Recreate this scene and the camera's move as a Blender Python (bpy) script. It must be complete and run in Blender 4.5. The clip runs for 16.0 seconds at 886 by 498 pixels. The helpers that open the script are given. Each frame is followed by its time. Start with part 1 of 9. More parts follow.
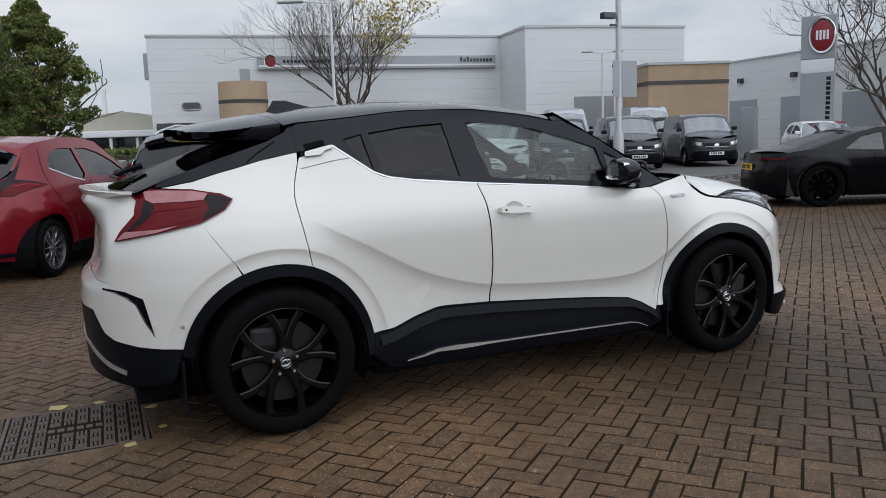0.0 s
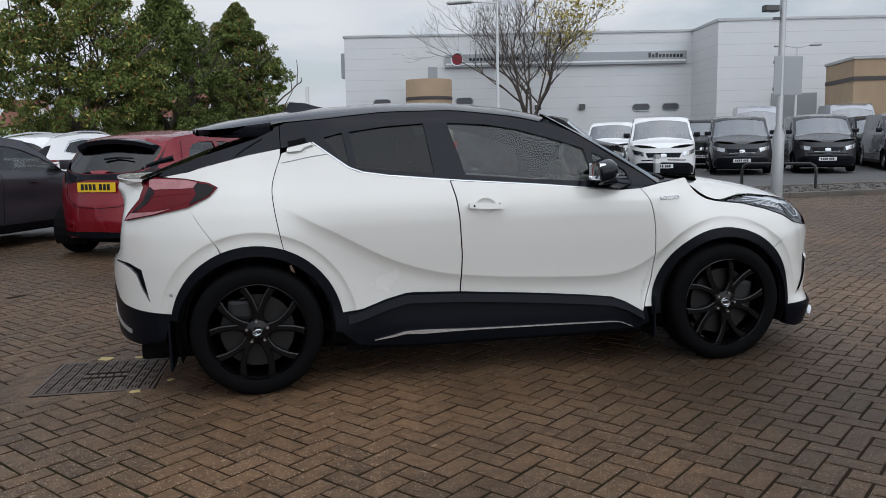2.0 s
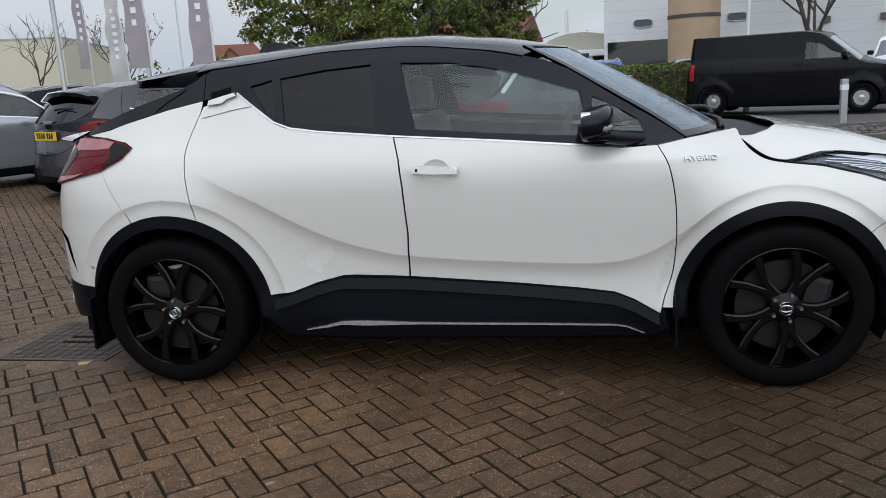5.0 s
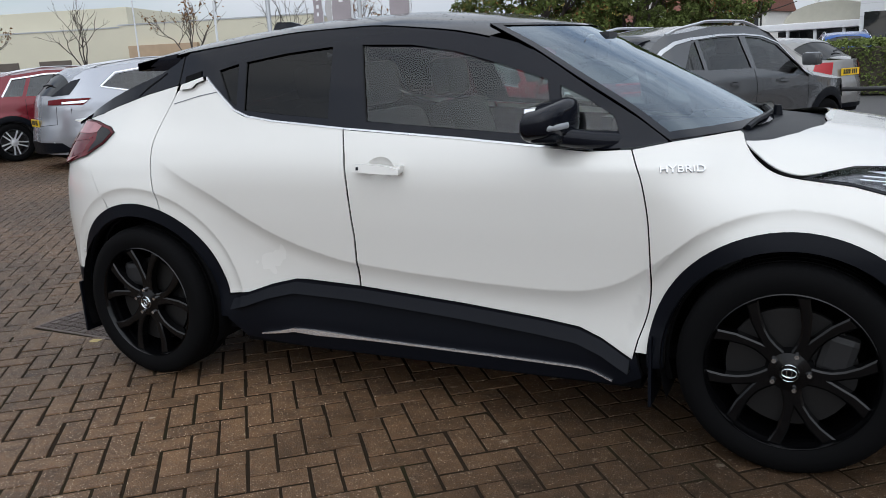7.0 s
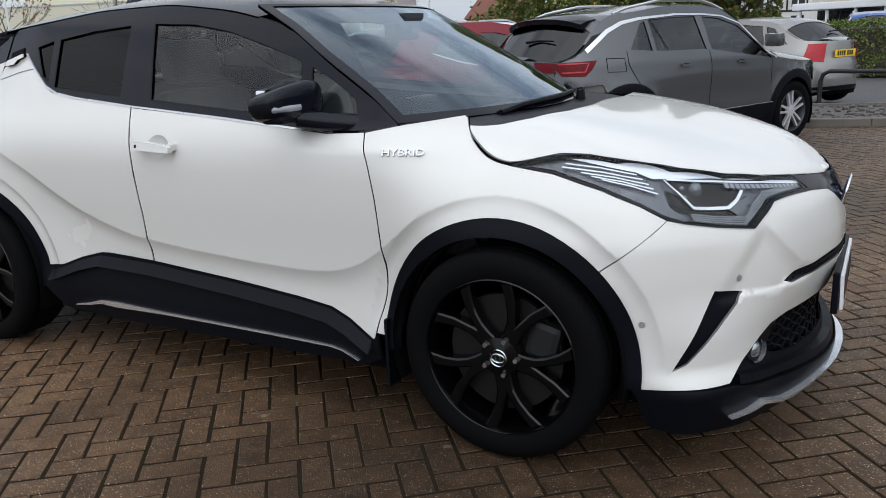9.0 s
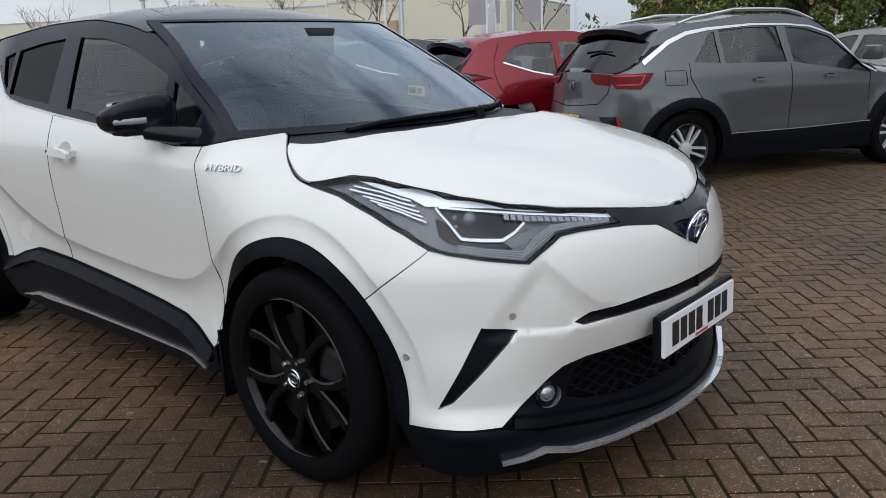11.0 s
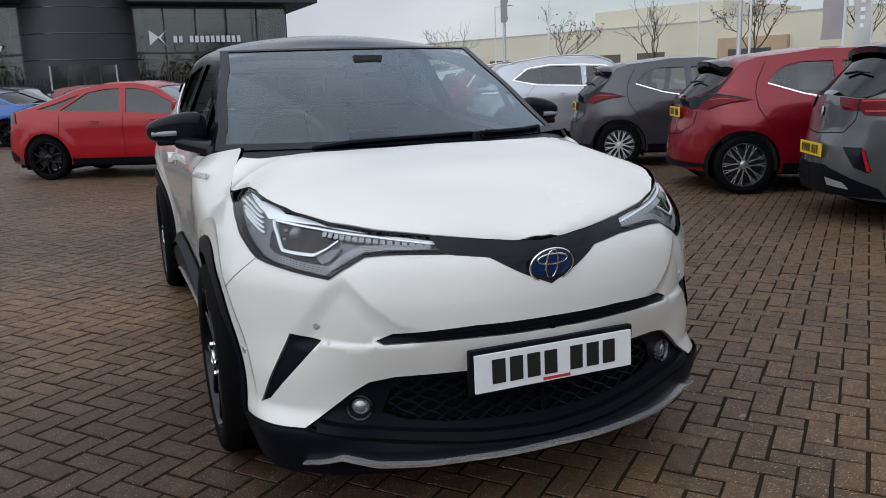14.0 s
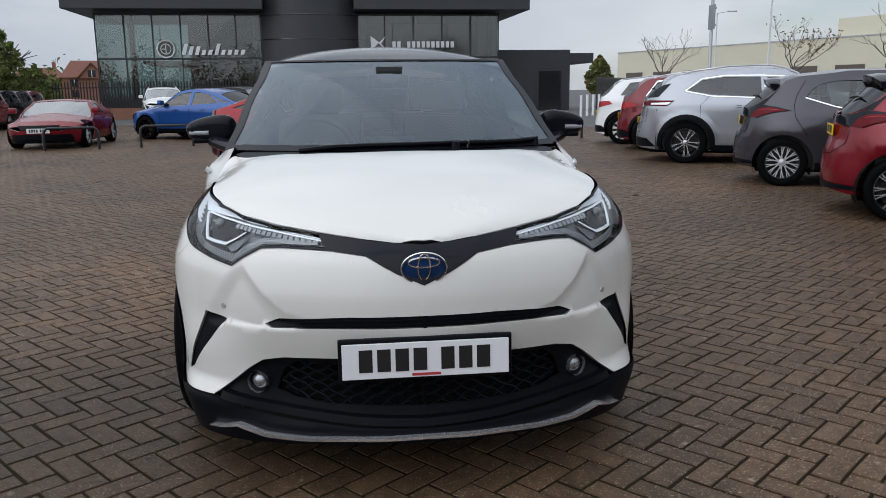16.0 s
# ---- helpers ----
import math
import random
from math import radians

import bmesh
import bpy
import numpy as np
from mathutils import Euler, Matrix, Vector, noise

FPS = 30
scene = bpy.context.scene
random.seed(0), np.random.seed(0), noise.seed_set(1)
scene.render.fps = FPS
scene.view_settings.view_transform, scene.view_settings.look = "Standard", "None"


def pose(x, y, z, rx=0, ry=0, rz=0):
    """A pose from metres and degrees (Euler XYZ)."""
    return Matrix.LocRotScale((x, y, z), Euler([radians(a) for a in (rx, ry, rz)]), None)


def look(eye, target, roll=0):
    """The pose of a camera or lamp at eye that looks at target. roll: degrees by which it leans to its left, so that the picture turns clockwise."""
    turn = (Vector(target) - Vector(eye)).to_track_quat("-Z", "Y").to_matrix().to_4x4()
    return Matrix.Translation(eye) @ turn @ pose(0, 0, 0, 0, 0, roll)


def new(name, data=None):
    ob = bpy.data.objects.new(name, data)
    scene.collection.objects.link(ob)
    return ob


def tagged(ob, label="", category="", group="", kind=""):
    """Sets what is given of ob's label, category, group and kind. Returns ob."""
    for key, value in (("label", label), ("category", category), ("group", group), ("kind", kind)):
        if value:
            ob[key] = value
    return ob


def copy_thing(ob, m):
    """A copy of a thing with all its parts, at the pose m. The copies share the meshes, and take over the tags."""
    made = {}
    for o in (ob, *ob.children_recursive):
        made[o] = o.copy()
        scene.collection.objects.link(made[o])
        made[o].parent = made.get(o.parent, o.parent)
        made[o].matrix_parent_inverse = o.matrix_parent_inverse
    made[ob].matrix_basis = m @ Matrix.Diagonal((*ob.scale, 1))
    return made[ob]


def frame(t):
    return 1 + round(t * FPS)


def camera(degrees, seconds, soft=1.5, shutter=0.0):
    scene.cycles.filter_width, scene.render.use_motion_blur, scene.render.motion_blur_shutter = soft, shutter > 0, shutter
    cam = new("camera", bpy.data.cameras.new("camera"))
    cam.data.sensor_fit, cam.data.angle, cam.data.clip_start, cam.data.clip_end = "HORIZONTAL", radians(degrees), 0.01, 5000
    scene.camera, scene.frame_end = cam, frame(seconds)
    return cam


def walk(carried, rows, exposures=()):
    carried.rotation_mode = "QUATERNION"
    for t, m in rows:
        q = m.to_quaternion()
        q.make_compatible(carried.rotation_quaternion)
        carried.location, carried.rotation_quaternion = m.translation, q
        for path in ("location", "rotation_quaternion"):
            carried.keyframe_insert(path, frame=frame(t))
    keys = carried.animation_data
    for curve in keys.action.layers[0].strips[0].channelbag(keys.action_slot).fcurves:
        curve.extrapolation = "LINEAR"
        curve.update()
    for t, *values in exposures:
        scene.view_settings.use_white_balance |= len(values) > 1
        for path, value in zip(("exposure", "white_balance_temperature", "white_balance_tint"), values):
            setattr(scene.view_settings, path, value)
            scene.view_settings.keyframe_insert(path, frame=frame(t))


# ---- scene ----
cam = camera(58.2, 16.0, .45)
PATH = [
    (0, (-2.154, -4.36, 1.327), (-1.314, -2.566, 1.05), -1.9),
    (0.5, (-1.93, -4.565, 1.337), (-1.194, -2.725, 1.068), -1.5),
    (1, (-1.69, -4.818, 1.328), (-1.064, -2.937, 1.064), -1.2),
    (1.5, (-1.431, -4.957, 1.301), (-0.929, -3.039, 1.037), -1.1),
    (2, (-1.135, -5.017, 1.31), (-0.761, -3.072, 1.038), -1.2),
    (2.5, (-0.788, -5.019, 1.303), (-0.538, -3.056, 1.012), -1.3),
    (3, (-0.463, -4.95, 1.303), (-0.326, -2.98, 0.988), -1.6),
    (3.5, (-0.186, -4.798, 1.315), (-0.152, -2.828, 0.971), -2.1),
    (3.7, (-0.1, -4.728, 1.316), (-0.105, -2.76, 0.96), -2.3),
    (5.8, (0.85, -3.757, 1.347), (0.284, -1.893, 0.893), -3.4),
    (6, (0.94, -3.673, 1.339), (0.31, -1.83, 0.884), -3.4),
    (6.5, (1.149, -3.506, 1.317), (0.382, -1.716, 0.861), -3.2),
    (7, (1.402, -3.364, 1.322), (0.54, -1.618, 0.864), -3.1),
    (7.5, (1.716, -3.3, 1.32), (0.809, -1.58, 0.85), -3.2),
    (8, (1.939, -3.237, 1.309), (1.018, -1.529, 0.823), -3.1),
    (8.5, (2.119, -3.086, 1.287), (1.188, -1.389, 0.784), -2.9),
    (9, (2.312, -2.937, 1.297), (1.362, -1.252, 0.787), -2.5),
    (9.5, (2.562, -2.808, 1.305), (1.565, -1.15, 0.797), -2.2),
    (10, (2.786, -2.667, 1.312), (1.719, -1.051, 0.812), -2.0),
    (10.2, (2.861, -2.602, 1.304), (1.761, -1.007, 0.808), -1.9),
    (12.3, (3.577, -1.773, 1.295), (2.017, -0.607, 0.839), -2.3),
    (12.5, (3.623, -1.713, 1.302), (2.026, -0.596, 0.852), -2.2),
    (13, (3.788, -1.512, 1.309), (2.103, -0.529, 0.867), -2.1),
    (13.5, (3.99, -1.335, 1.317), (2.235, -0.474, 0.892), -1.9),
    (14, (4.151, -1.128, 1.284), (2.34, -0.387, 0.868), -1.9),
    (14.5, (4.303, -0.947, 1.302), (2.445, -0.335, 0.887), -1.7),
    (15, (4.481, -0.681, 1.296), (2.583, -0.203, 0.885), -1.5),
    (15.5, (4.581, -0.444, 1.285), (2.653, -0.097, 0.883), -1.1),
    (16, (4.579, -0.224, 1.288), (2.631, 0.009, 0.897), -0.7),
]
walk(cam, [(t, look(eye, target, roll)) for t, eye, target, roll in PATH], [(0, .04), (3.5, .05), (6, .20), (9.5, .26), (12.5, .09), (16, .10)])

# ---- world and light: a bright overcast autumn day ----
def world_sky():
    w = bpy.data.worlds.new("overcast_sky")
    scene.world = w
    w.use_nodes = True
    n, l = w.node_tree.nodes, w.node_tree.links
    n.clear()
    out, bg, mix = n.new("ShaderNodeOutputWorld"), n.new("ShaderNodeBackground"), n.new("ShaderNodeMix")
    sky, tc, mp = n.new("ShaderNodeTexSky"), n.new("ShaderNodeTexCoord"), n.new("ShaderNodeMapping")
    sky.sky_type, sky.sun_disc = "NISHITA", False
    sky.sun_elevation, sky.sun_rotation = radians(38), radians(154)
    gain = n.new("ShaderNodeMix")
    gain.data_type, gain.blend_type = "RGBA", "MULTIPLY"
    gain.inputs[0].default_value = 1
    gain.inputs[7].default_value = (.09, .09, .09, 1)
    no, ramp, no2, ramp2 = n.new("ShaderNodeTexNoise"), n.new("ShaderNodeValToRGB"), n.new("ShaderNodeTexNoise"), n.new("ShaderNodeValToRGB")
    mp.inputs["Scale"].default_value = (1, 1, 3.2)
    no.inputs["Scale"].default_value, no.inputs["Detail"].default_value, no.inputs["Roughness"].default_value = 2.6, 7, .55
    no2.inputs["Scale"].default_value, no2.inputs["Detail"].default_value = 1.7, 3
    ramp.color_ramp.elements[0].position, ramp.color_ramp.elements[0].color = .28, (.30, .30, .30, 1)
    ramp.color_ramp.elements[1].position, ramp.color_ramp.elements[1].color = .48, (1, 1, 1, 1)
    ramp2.color_ramp.elements[0].position, ramp2.color_ramp.elements[0].color = .30, (.445, .51, .605, 1)
    ramp2.color_ramp.elements[1].position, ramp2.color_ramp.elements[1].color = .72, (.785, .818, .868, 1)
    mix.data_type = "RGBA"
    l.new(tc.outputs["Generated"], mp.inputs["Vector"])
    l.new(mp.outputs[0], no.inputs["Vector"])
    l.new(mp.outputs[0], no2.inputs["Vector"])
    l.new(no.outputs["Fac"], ramp.inputs[0])
    l.new(no2.outputs["Fac"], ramp2.inputs[0])
    l.new(sky.outputs[0], gain.inputs[6])
    l.new(ramp.outputs[0], mix.inputs[0])
    l.new(gain.outputs[2], mix.inputs[6])
    l.new(ramp2.outputs[0], mix.inputs[7])
    # an overcast sky grows brighter towards the zenith
    sep, rise, shade = n.new("ShaderNodeSeparateXYZ"), n.new("ShaderNodeMapRange"), n.new("ShaderNodeMix")
    rise.inputs["To Min"].default_value, rise.inputs["To Max"].default_value = .62, 1.06
    shade.data_type, shade.blend_type = "RGBA", "MULTIPLY"
    shade.inputs[0].default_value = 1
    l.new(tc.outputs["Generated"], sep.inputs[0])
    l.new(sep.outputs[2], rise.inputs["Value"])
    l.new(mix.outputs[2], shade.inputs[6])
    # and the cloud is brightest round the hidden sun
    dot, pw, ad = n.new("ShaderNodeVectorMath"), n.new("ShaderNodeMath"), n.new("ShaderNodeMath")
    dot.operation, pw.operation, ad.operation = "DOT_PRODUCT", "POWER", "MULTIPLY_ADD"
    dot.inputs[1].default_value = (.32, -.66, .68)
    pw.use_clamp = True
    pw.inputs[1].default_value, ad.inputs[1].default_value = 3.4, 1.05
    top = n.new("ShaderNodeMath")
    top.operation = "MAXIMUM"
    l.new(tc.outputs["Generated"], dot.inputs[0])
    l.new(dot.outputs["Value"], top.inputs[0])
    top.inputs[1].default_value = 0
    l.new(top.outputs[0], pw.inputs[0])
    l.new(pw.outputs[0], ad.inputs[0])
    l.new(rise.outputs[0], ad.inputs[2])
    l.new(ad.outputs[0], shade.inputs[7])
    l.new(shade.outputs[2], bg.inputs["Color"])
    bg.inputs["Strength"].default_value = SKY
    l.new(bg.outputs[0], out.inputs[0])


SKY, SUN = 1.36, .5
world_sky()
sun = new("sun", bpy.data.lights.new("sun", "SUN"))
sun.data.energy, sun.data.angle, sun.data.color = SUN, radians(130), (1, .97, .92)
sun.rotation_euler = look((6.5, -13, 13.5), (0, 0, 0)).to_euler()


# ---- materials ----
def srgb(h):
    return tuple(((int(h[i:i + 2], 16) / 255 + .055) / 1.055) ** 2.4 if int(h[i:i + 2], 16) > 10 else int(h[i:i + 2], 16) / 3295 for i in (0, 2, 4))


def mat(name, base, rough=.5, metal=0.0, coat=0.0, spec=.5, vary=.12, scale=3.0, fine=60.0, bump=0.0, island=0.0, obj=0.0, dirt=0.0, dirt_col=(.05, .045, .04), world=False):
    """A surface with colour variation at two scales, roughness variation and a fine relief."""
    m = bpy.data.materials.new(name)
    m.use_nodes = True
    n, l = m.node_tree.nodes, m.node_tree.links
    b = n["Principled BSDF"]
    b.inputs["Roughness"].default_value, b.inputs["Metallic"].default_value = rough, metal
    b.inputs["Coat Weight"].default_value, b.inputs["Coat Roughness"].default_value = coat, .04
    b.inputs["Specular IOR Level"].default_value = spec
    tc = n.new("ShaderNodeNewGeometry" if world else "ShaderNodeTexCoord")

    def noise_at(sc, detail=4):
        t = n.new("ShaderNodeTexNoise")
        t.inputs["Scale"].default_value, t.inputs["Detail"].default_value = sc, detail
        l.new(tc.outputs["Position" if world else "Object"], t.inputs["Vector"])
        return t.outputs["Fac"]

    def math_node(op, a, c):
        t = n.new("ShaderNodeMath")
        t.operation = op
        for i, v in enumerate((a, c)):
            if isinstance(v, (int, float)):
                t.inputs[i].default_value = v
            else:
                l.new(v, t.inputs[i])
        return t.outputs[0]

    value = math_node("ADD", math_node("MULTIPLY", noise_at(scale), vary * 1.4), math_node("MULTIPLY", noise_at(fine), vary * .8))
    value = math_node("ADD", value, 1 - vary * 1.1)
    if island:
        g = n.new("ShaderNodeNewGeometry")
        value = math_node("ADD", value, math_node("MULTIPLY", math_node("SUBTRACT", g.outputs["Random Per Island"], .5), island))
    if obj:
        g = n.new("ShaderNodeObjectInfo")
        value = math_node("ADD", value, math_node("MULTIPLY", math_node("SUBTRACT", g.outputs["Random"], .5), obj))
    mul = n.new("ShaderNodeMix")
    mul.data_type, mul.blend_type = "RGBA", "MULTIPLY"
    mul.inputs[0].default_value = 1
    mul.inputs[6].default_value = (*base, 1)
    comb = n.new("ShaderNodeCombineColor")
    for i in range(3):
        l.new(value, comb.inputs[i])
    l.new(comb.outputs[0], mul.inputs[7])
    col = mul.outputs[2]
    if dirt:
        r = n.new("ShaderNodeValToRGB")
        r.color_ramp.elements[0].position, r.color_ramp.elements[1].position = .5, .68
        l.new(noise_at(scale * .6, 6), r.inputs[0])
        dm = n.new("ShaderNodeMix")
        dm.data_type = "RGBA"
        l.new(math_node("MULTIPLY", r.outputs[0], dirt), dm.inputs[0])
        l.new(col, dm.inputs[6])
        dm.inputs[7].default_value = (*dirt_col, 1)
        col = dm.outputs[2]
    l.new(col, b.inputs["Base Color"])
    l.new(math_node("ADD", math_node("MULTIPLY", noise_at(scale * 2), .18 * rough + .01), rough * .9), b.inputs["Roughness"])
    if bump:
        bn = n.new("ShaderNodeBump")
        bn.inputs["Strength"].default_value, bn.inputs["Distance"].default_value = 1, bump
        l.new(noise_at(fine * 1.6, 3), bn.inputs["Height"])
        l.new(bn.outputs[0], b.inputs["Normal"])
    return m


def pane(name, tint, gloss=1.0, rough=.0, edge=.9, power=4, sheen=(.8, .8, .8)):
    """Thin window glass: lets tinted light through and mirrors more at a glance."""
    m = bpy.data.materials.new(name)
    m.use_nodes = True
    n, l = m.node_tree.nodes, m.node_tree.links
    n.clear()
    out, mx, tr, gl, lw = (n.new("ShaderNode" + k) for k in ("OutputMaterial", "MixShader", "BsdfTransparent", "BsdfGlossy", "LayerWeight"))
    pw, sc, ad = (n.new("ShaderNodeMath") for _ in range(3))
    tr.inputs[0].default_value = (*tint, 1)
    gl.inputs["Roughness"].default_value = rough
    gl.inputs["Color"].default_value = (*sheen, 1)
    lw.inputs["Blend"].default_value = .5
    pw.operation, sc.operation, ad.operation, ad.use_clamp = "POWER", "MULTIPLY", "ADD", True
    pw.inputs[1].default_value, sc.inputs[1].default_value, ad.inputs[1].default_value = power, edge, .05 * gloss
    l.new(lw.outputs["Facing"], pw.inputs[0])
    l.new(pw.outputs[0], sc.inputs[0])
    l.new(sc.outputs[0], ad.inputs[0])
    l.new(ad.outputs[0], mx.inputs[0])
    l.new(tr.outputs[0], mx.inputs[1])
    l.new(gl.outputs[0], mx.inputs[2])
    l.new(mx.outputs[0], out.inputs[0])
    return m


M = dict(
    white=mat("pearl_white_paint", (.645, .632, .598), .26, coat=.8, vary=.015, scale=1.2, fine=400),
    black=mat("gloss_black_paint", (.006, .007, .011), .09, spec=.2, vary=.1),
    plastic=mat("grey_black_plastic", (.0036, .0044, .0070), .40, spec=.10, vary=.15, fine=300, bump=.0004),
    tyre=mat("tyre_rubber", (.0034, .0034, .0037), .75, spec=.06, vary=.25, fine=90, bump=.0006),
    alloy_black=mat("black_alloy", (.0016, .0016, .0019), .12, metal=0, spec=.30, vary=.1),
    alloy=mat("silver_alloy", (.66, .67, .69), .32, metal=.55, vary=.1),
    brake=mat("brake_disc_steel", (.005, .0045, .0045), .5, metal=.3, vary=.3, scale=20),
    caliper=mat("cast_caliper", (.016, .016, .017), .55, metal=.4, vary=.2),
    alloy_cut=mat("machined_alloy", (.52, .53, .55), .26, metal=.9, vary=.15),
    chrome=mat("chrome", (.75, .76, .78), .08, metal=1, vary=.03),
    satin=mat("satin_silver_trim", (.66, .67, .69), .28, metal=.85, vary=.05),
    fog=mat("faceted_fog_reflector", (.36, .37, .39), .18, metal=.75, vary=.5, scale=60, fine=120),
    skid=mat("bright_silver_trim", (.78, .79, .81), .2, metal=.8, vary=.06),
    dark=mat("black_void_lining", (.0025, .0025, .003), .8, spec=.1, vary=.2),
    lens_red_mid=mat("clear_red_lamp_lens", (.10, .002, .006), .06, spec=.18, vary=.35, scale=9),
    lens_clear=mat("clear_over_red_lens", (.34, .14, .15), .08, spec=.5, vary=.4, scale=14),
    inside=mat("grey_cabin_trim", (.026, .026, .028), .75, vary=.25, fine=150, bump=.001),
    lens_red=mat("red_lamp_lens", (.105, .002, .006), .07, spec=.16, vary=.3, scale=8),
    lens_red_bright=mat("bright_red_lamp_lens", (.36, .010, .014), .1, spec=.4, vary=.2),
    lens_smoke=mat("smoked_lamp_lens", (.005, .004, .005), .07, spec=.2),
    lens_pink=mat("clear_lamp_lens", (.06, .012, .016), .1, spec=.5, vary=.25, scale=25),
    reflector=mat("lamp_reflector", (.62, .63, .66), .16, metal=1, vary=.15, scale=30),
    housing=mat("lamp_housing", (.12, .123, .135), .28, metal=.3, vary=.3, scale=14),
    brow=mat("satin_reflector", (.80, .82, .86), .3, metal=.2, vary=.12, scale=10),
    bezel=mat("ribbed_lamp_bezel", (.26, .265, .28), .32, metal=.5, vary=.3, scale=30),
    segment=mat("frosted_segment", (.24, .25, .27), .3, coat=.5, vary=.1),
    projector=mat("projector_glass", (.10, .105, .115), .08, metal=.4, coat=1, vary=.2, scale=40),
    rim_dark=mat("shaded_rim", (.06, .06, .065), .4, metal=.6, vary=.2),
    drl=mat("frosted_light_guide", (.85, .87, .9), .25, coat=.5, vary=.04),
    badge_blue=mat("blue_badge_glass", (.006, .032, .11), .12, spec=.35, vary=.2),
    plate_white=mat("white_number_plate", (.72, .72, .74), .35, vary=.05),
    plate_yellow=mat("yellow_number_plate", (.78, .5, .02), .35, vary=.05),
    ink=mat("black_ink", (.01, .01, .011), .4),
    ink_red=mat("red_ink", (.4, .03, .04), .4),
    paper=mat("white_paper", (.72, .8, .76), .7, vary=.06, scale=12),
)
GLASS = pane("car_glass", (.70, .78, .76), 1.15, edge=.8)
SCREEN_GLASS = pane("windscreen_glass", (.62, .70, .68), .8, edge=1.1, power=2.9, sheen=(.64, .73, .82))
PRIVACY = pane("privacy_glass", (.055, .06, .068), .6, edge=.3)
LENS = pane("clear_lens", (.93, .95, .96), .55, edge=.6)


# ---- mesh helpers ----
def mesh_object(name, verts, faces, material, parent=None, label="", normals=None, smooth=False):
    me = bpy.data.meshes.new(name)
    me.from_pydata([tuple(map(float, v)) for v in verts], [], faces)
    if material:
        me.materials.append(material)
    if smooth or normals is not None:
        me.polygons.foreach_set("use_smooth", [True] * len(me.polygons))
    if normals is not None:
        me.normals_split_custom_set_from_vertices([tuple(map(float, v)) for v in normals])
    me.validate()
    ob = new(name, me)
    if parent:
        ob.parent = parent
    return tagged(ob, label)


def part(name, bm, material, parent, label="", smooth=None):
    me = bpy.data.meshes.new(name)
    bm.to_mesh(me)
    bm.free()
    me.materials.append(material)
    if smooth is not None:
        me.polygons.foreach_set("use_smooth", [True] * len(me.polygons))
        me.set_sharp_from_angle(angle=radians(smooth))
    ob = new(name, me)
    if parent:
        ob.parent = parent
    return tagged(ob, label)


def thing(name, m, label, category, group=""):
    ob = new(name)
    ob.matrix_world = m
    return tagged(ob, label, category, group)


def box(bm, x0, y0, z0, x1, y1, z1, bevel=0.0, m=None):
    r = bmesh.ops.create_cube(bm, size=1)
    bmesh.ops.scale(bm, vec=(x1 - x0, y1 - y0, z1 - z0), verts=r["verts"])
    bmesh.ops.translate(bm, vec=((x0 + x1) / 2, (y0 + y1) / 2, (z0 + z1) / 2), verts=r["verts"])
    vs = r["verts"]
    if bevel:
        es = list({e for v in vs for e in v.link_edges})
        r2 = bmesh.ops.bevel(bm, geom=es, offset=bevel, segments=2, affect="EDGES", profile=.6)
        vs = list({v for f in r2["faces"] for v in f.verts} | {v for v in vs if v.is_valid})
    if m:
        bmesh.ops.transform(bm, matrix=m, verts=vs)
    return vs


def boxed(name, dims, material, parent=None, bevel=0.0, label="", m=None):
    bm = bmesh.new()
    box(bm, *dims, bevel=bevel, m=m)
    return part(name, bm, material, parent, label)


def lathe(bm, profile, n=48, axis="y", closed=False):
    """Turn (radius, offset) pairs about the y axis (wheels) or the z axis (posts)."""
    rings = []
    for r, o in profile:
        ring = []
        for k in range(n):
            a = 2 * math.pi * k / n
            c, s = r * math.cos(a), r * math.sin(a)
            ring.append(bm.verts.new((c, o, s) if axis == "y" else (c, s, o)))
        rings.append(ring)
    pairs = list(zip(rings, rings[1:])) + ([(rings[-1], rings[0])] if closed else [])
    for a, b in pairs:
        for k in range(n):
            bm.faces.new((a[k], a[(k + 1) % n], b[(k + 1) % n], b[k]))
    return rings


def tube(bm, pts, r, n=8, r1=None):
    """A round bar along points, tapering to r1."""
    pts = [Vector(p) for p in pts]
    rings = []
    for i, p in enumerate(pts):
        d = (pts[min(i + 1, len(pts) - 1)] - pts[max(i - 1, 0)]).normalized()
        a = d.orthogonal().normalized() if i == 0 else (ax - d * ax.dot(d)).normalized()
        ax = a
        b = d.cross(a)
        rr = r if r1 is None else r + (r1 - r) * i / (len(pts) - 1)
        rings.append([bm.verts.new(p + (a * math.cos(t) + b * math.sin(t)) * rr) for t in (2 * math.pi * k / n for k in range(n))])
    for a, b in zip(rings, rings[1:]):
        for k in range(n):
            bm.faces.new((a[k], a[(k + 1) % n], b[(k + 1) % n], b[k]))
    bm.faces.new(rings[0][::-1])
    bm.faces.new(rings[-1])


def prism(bm, outline, y0, y1, m=None):
    """Extrude an outline in x, z from y0 to y1."""
    a = [bm.verts.new((x, y0, z)) for x, z in outline]
    b = [bm.verts.new((x, y1, z)) for x, z in outline]
    bm.faces.new(a)
    bm.faces.new(b[::-1])
    k = len(a)
    for i in range(k):
        bm.faces.new((a[i], b[i], b[(i + 1) % k], a[(i + 1) % k]))
    bmesh.ops.recalc_face_normals(bm, faces=bm.faces[:])
    if m:
        bmesh.ops.transform(bm, matrix=m, verts=a + b)
    return a + b


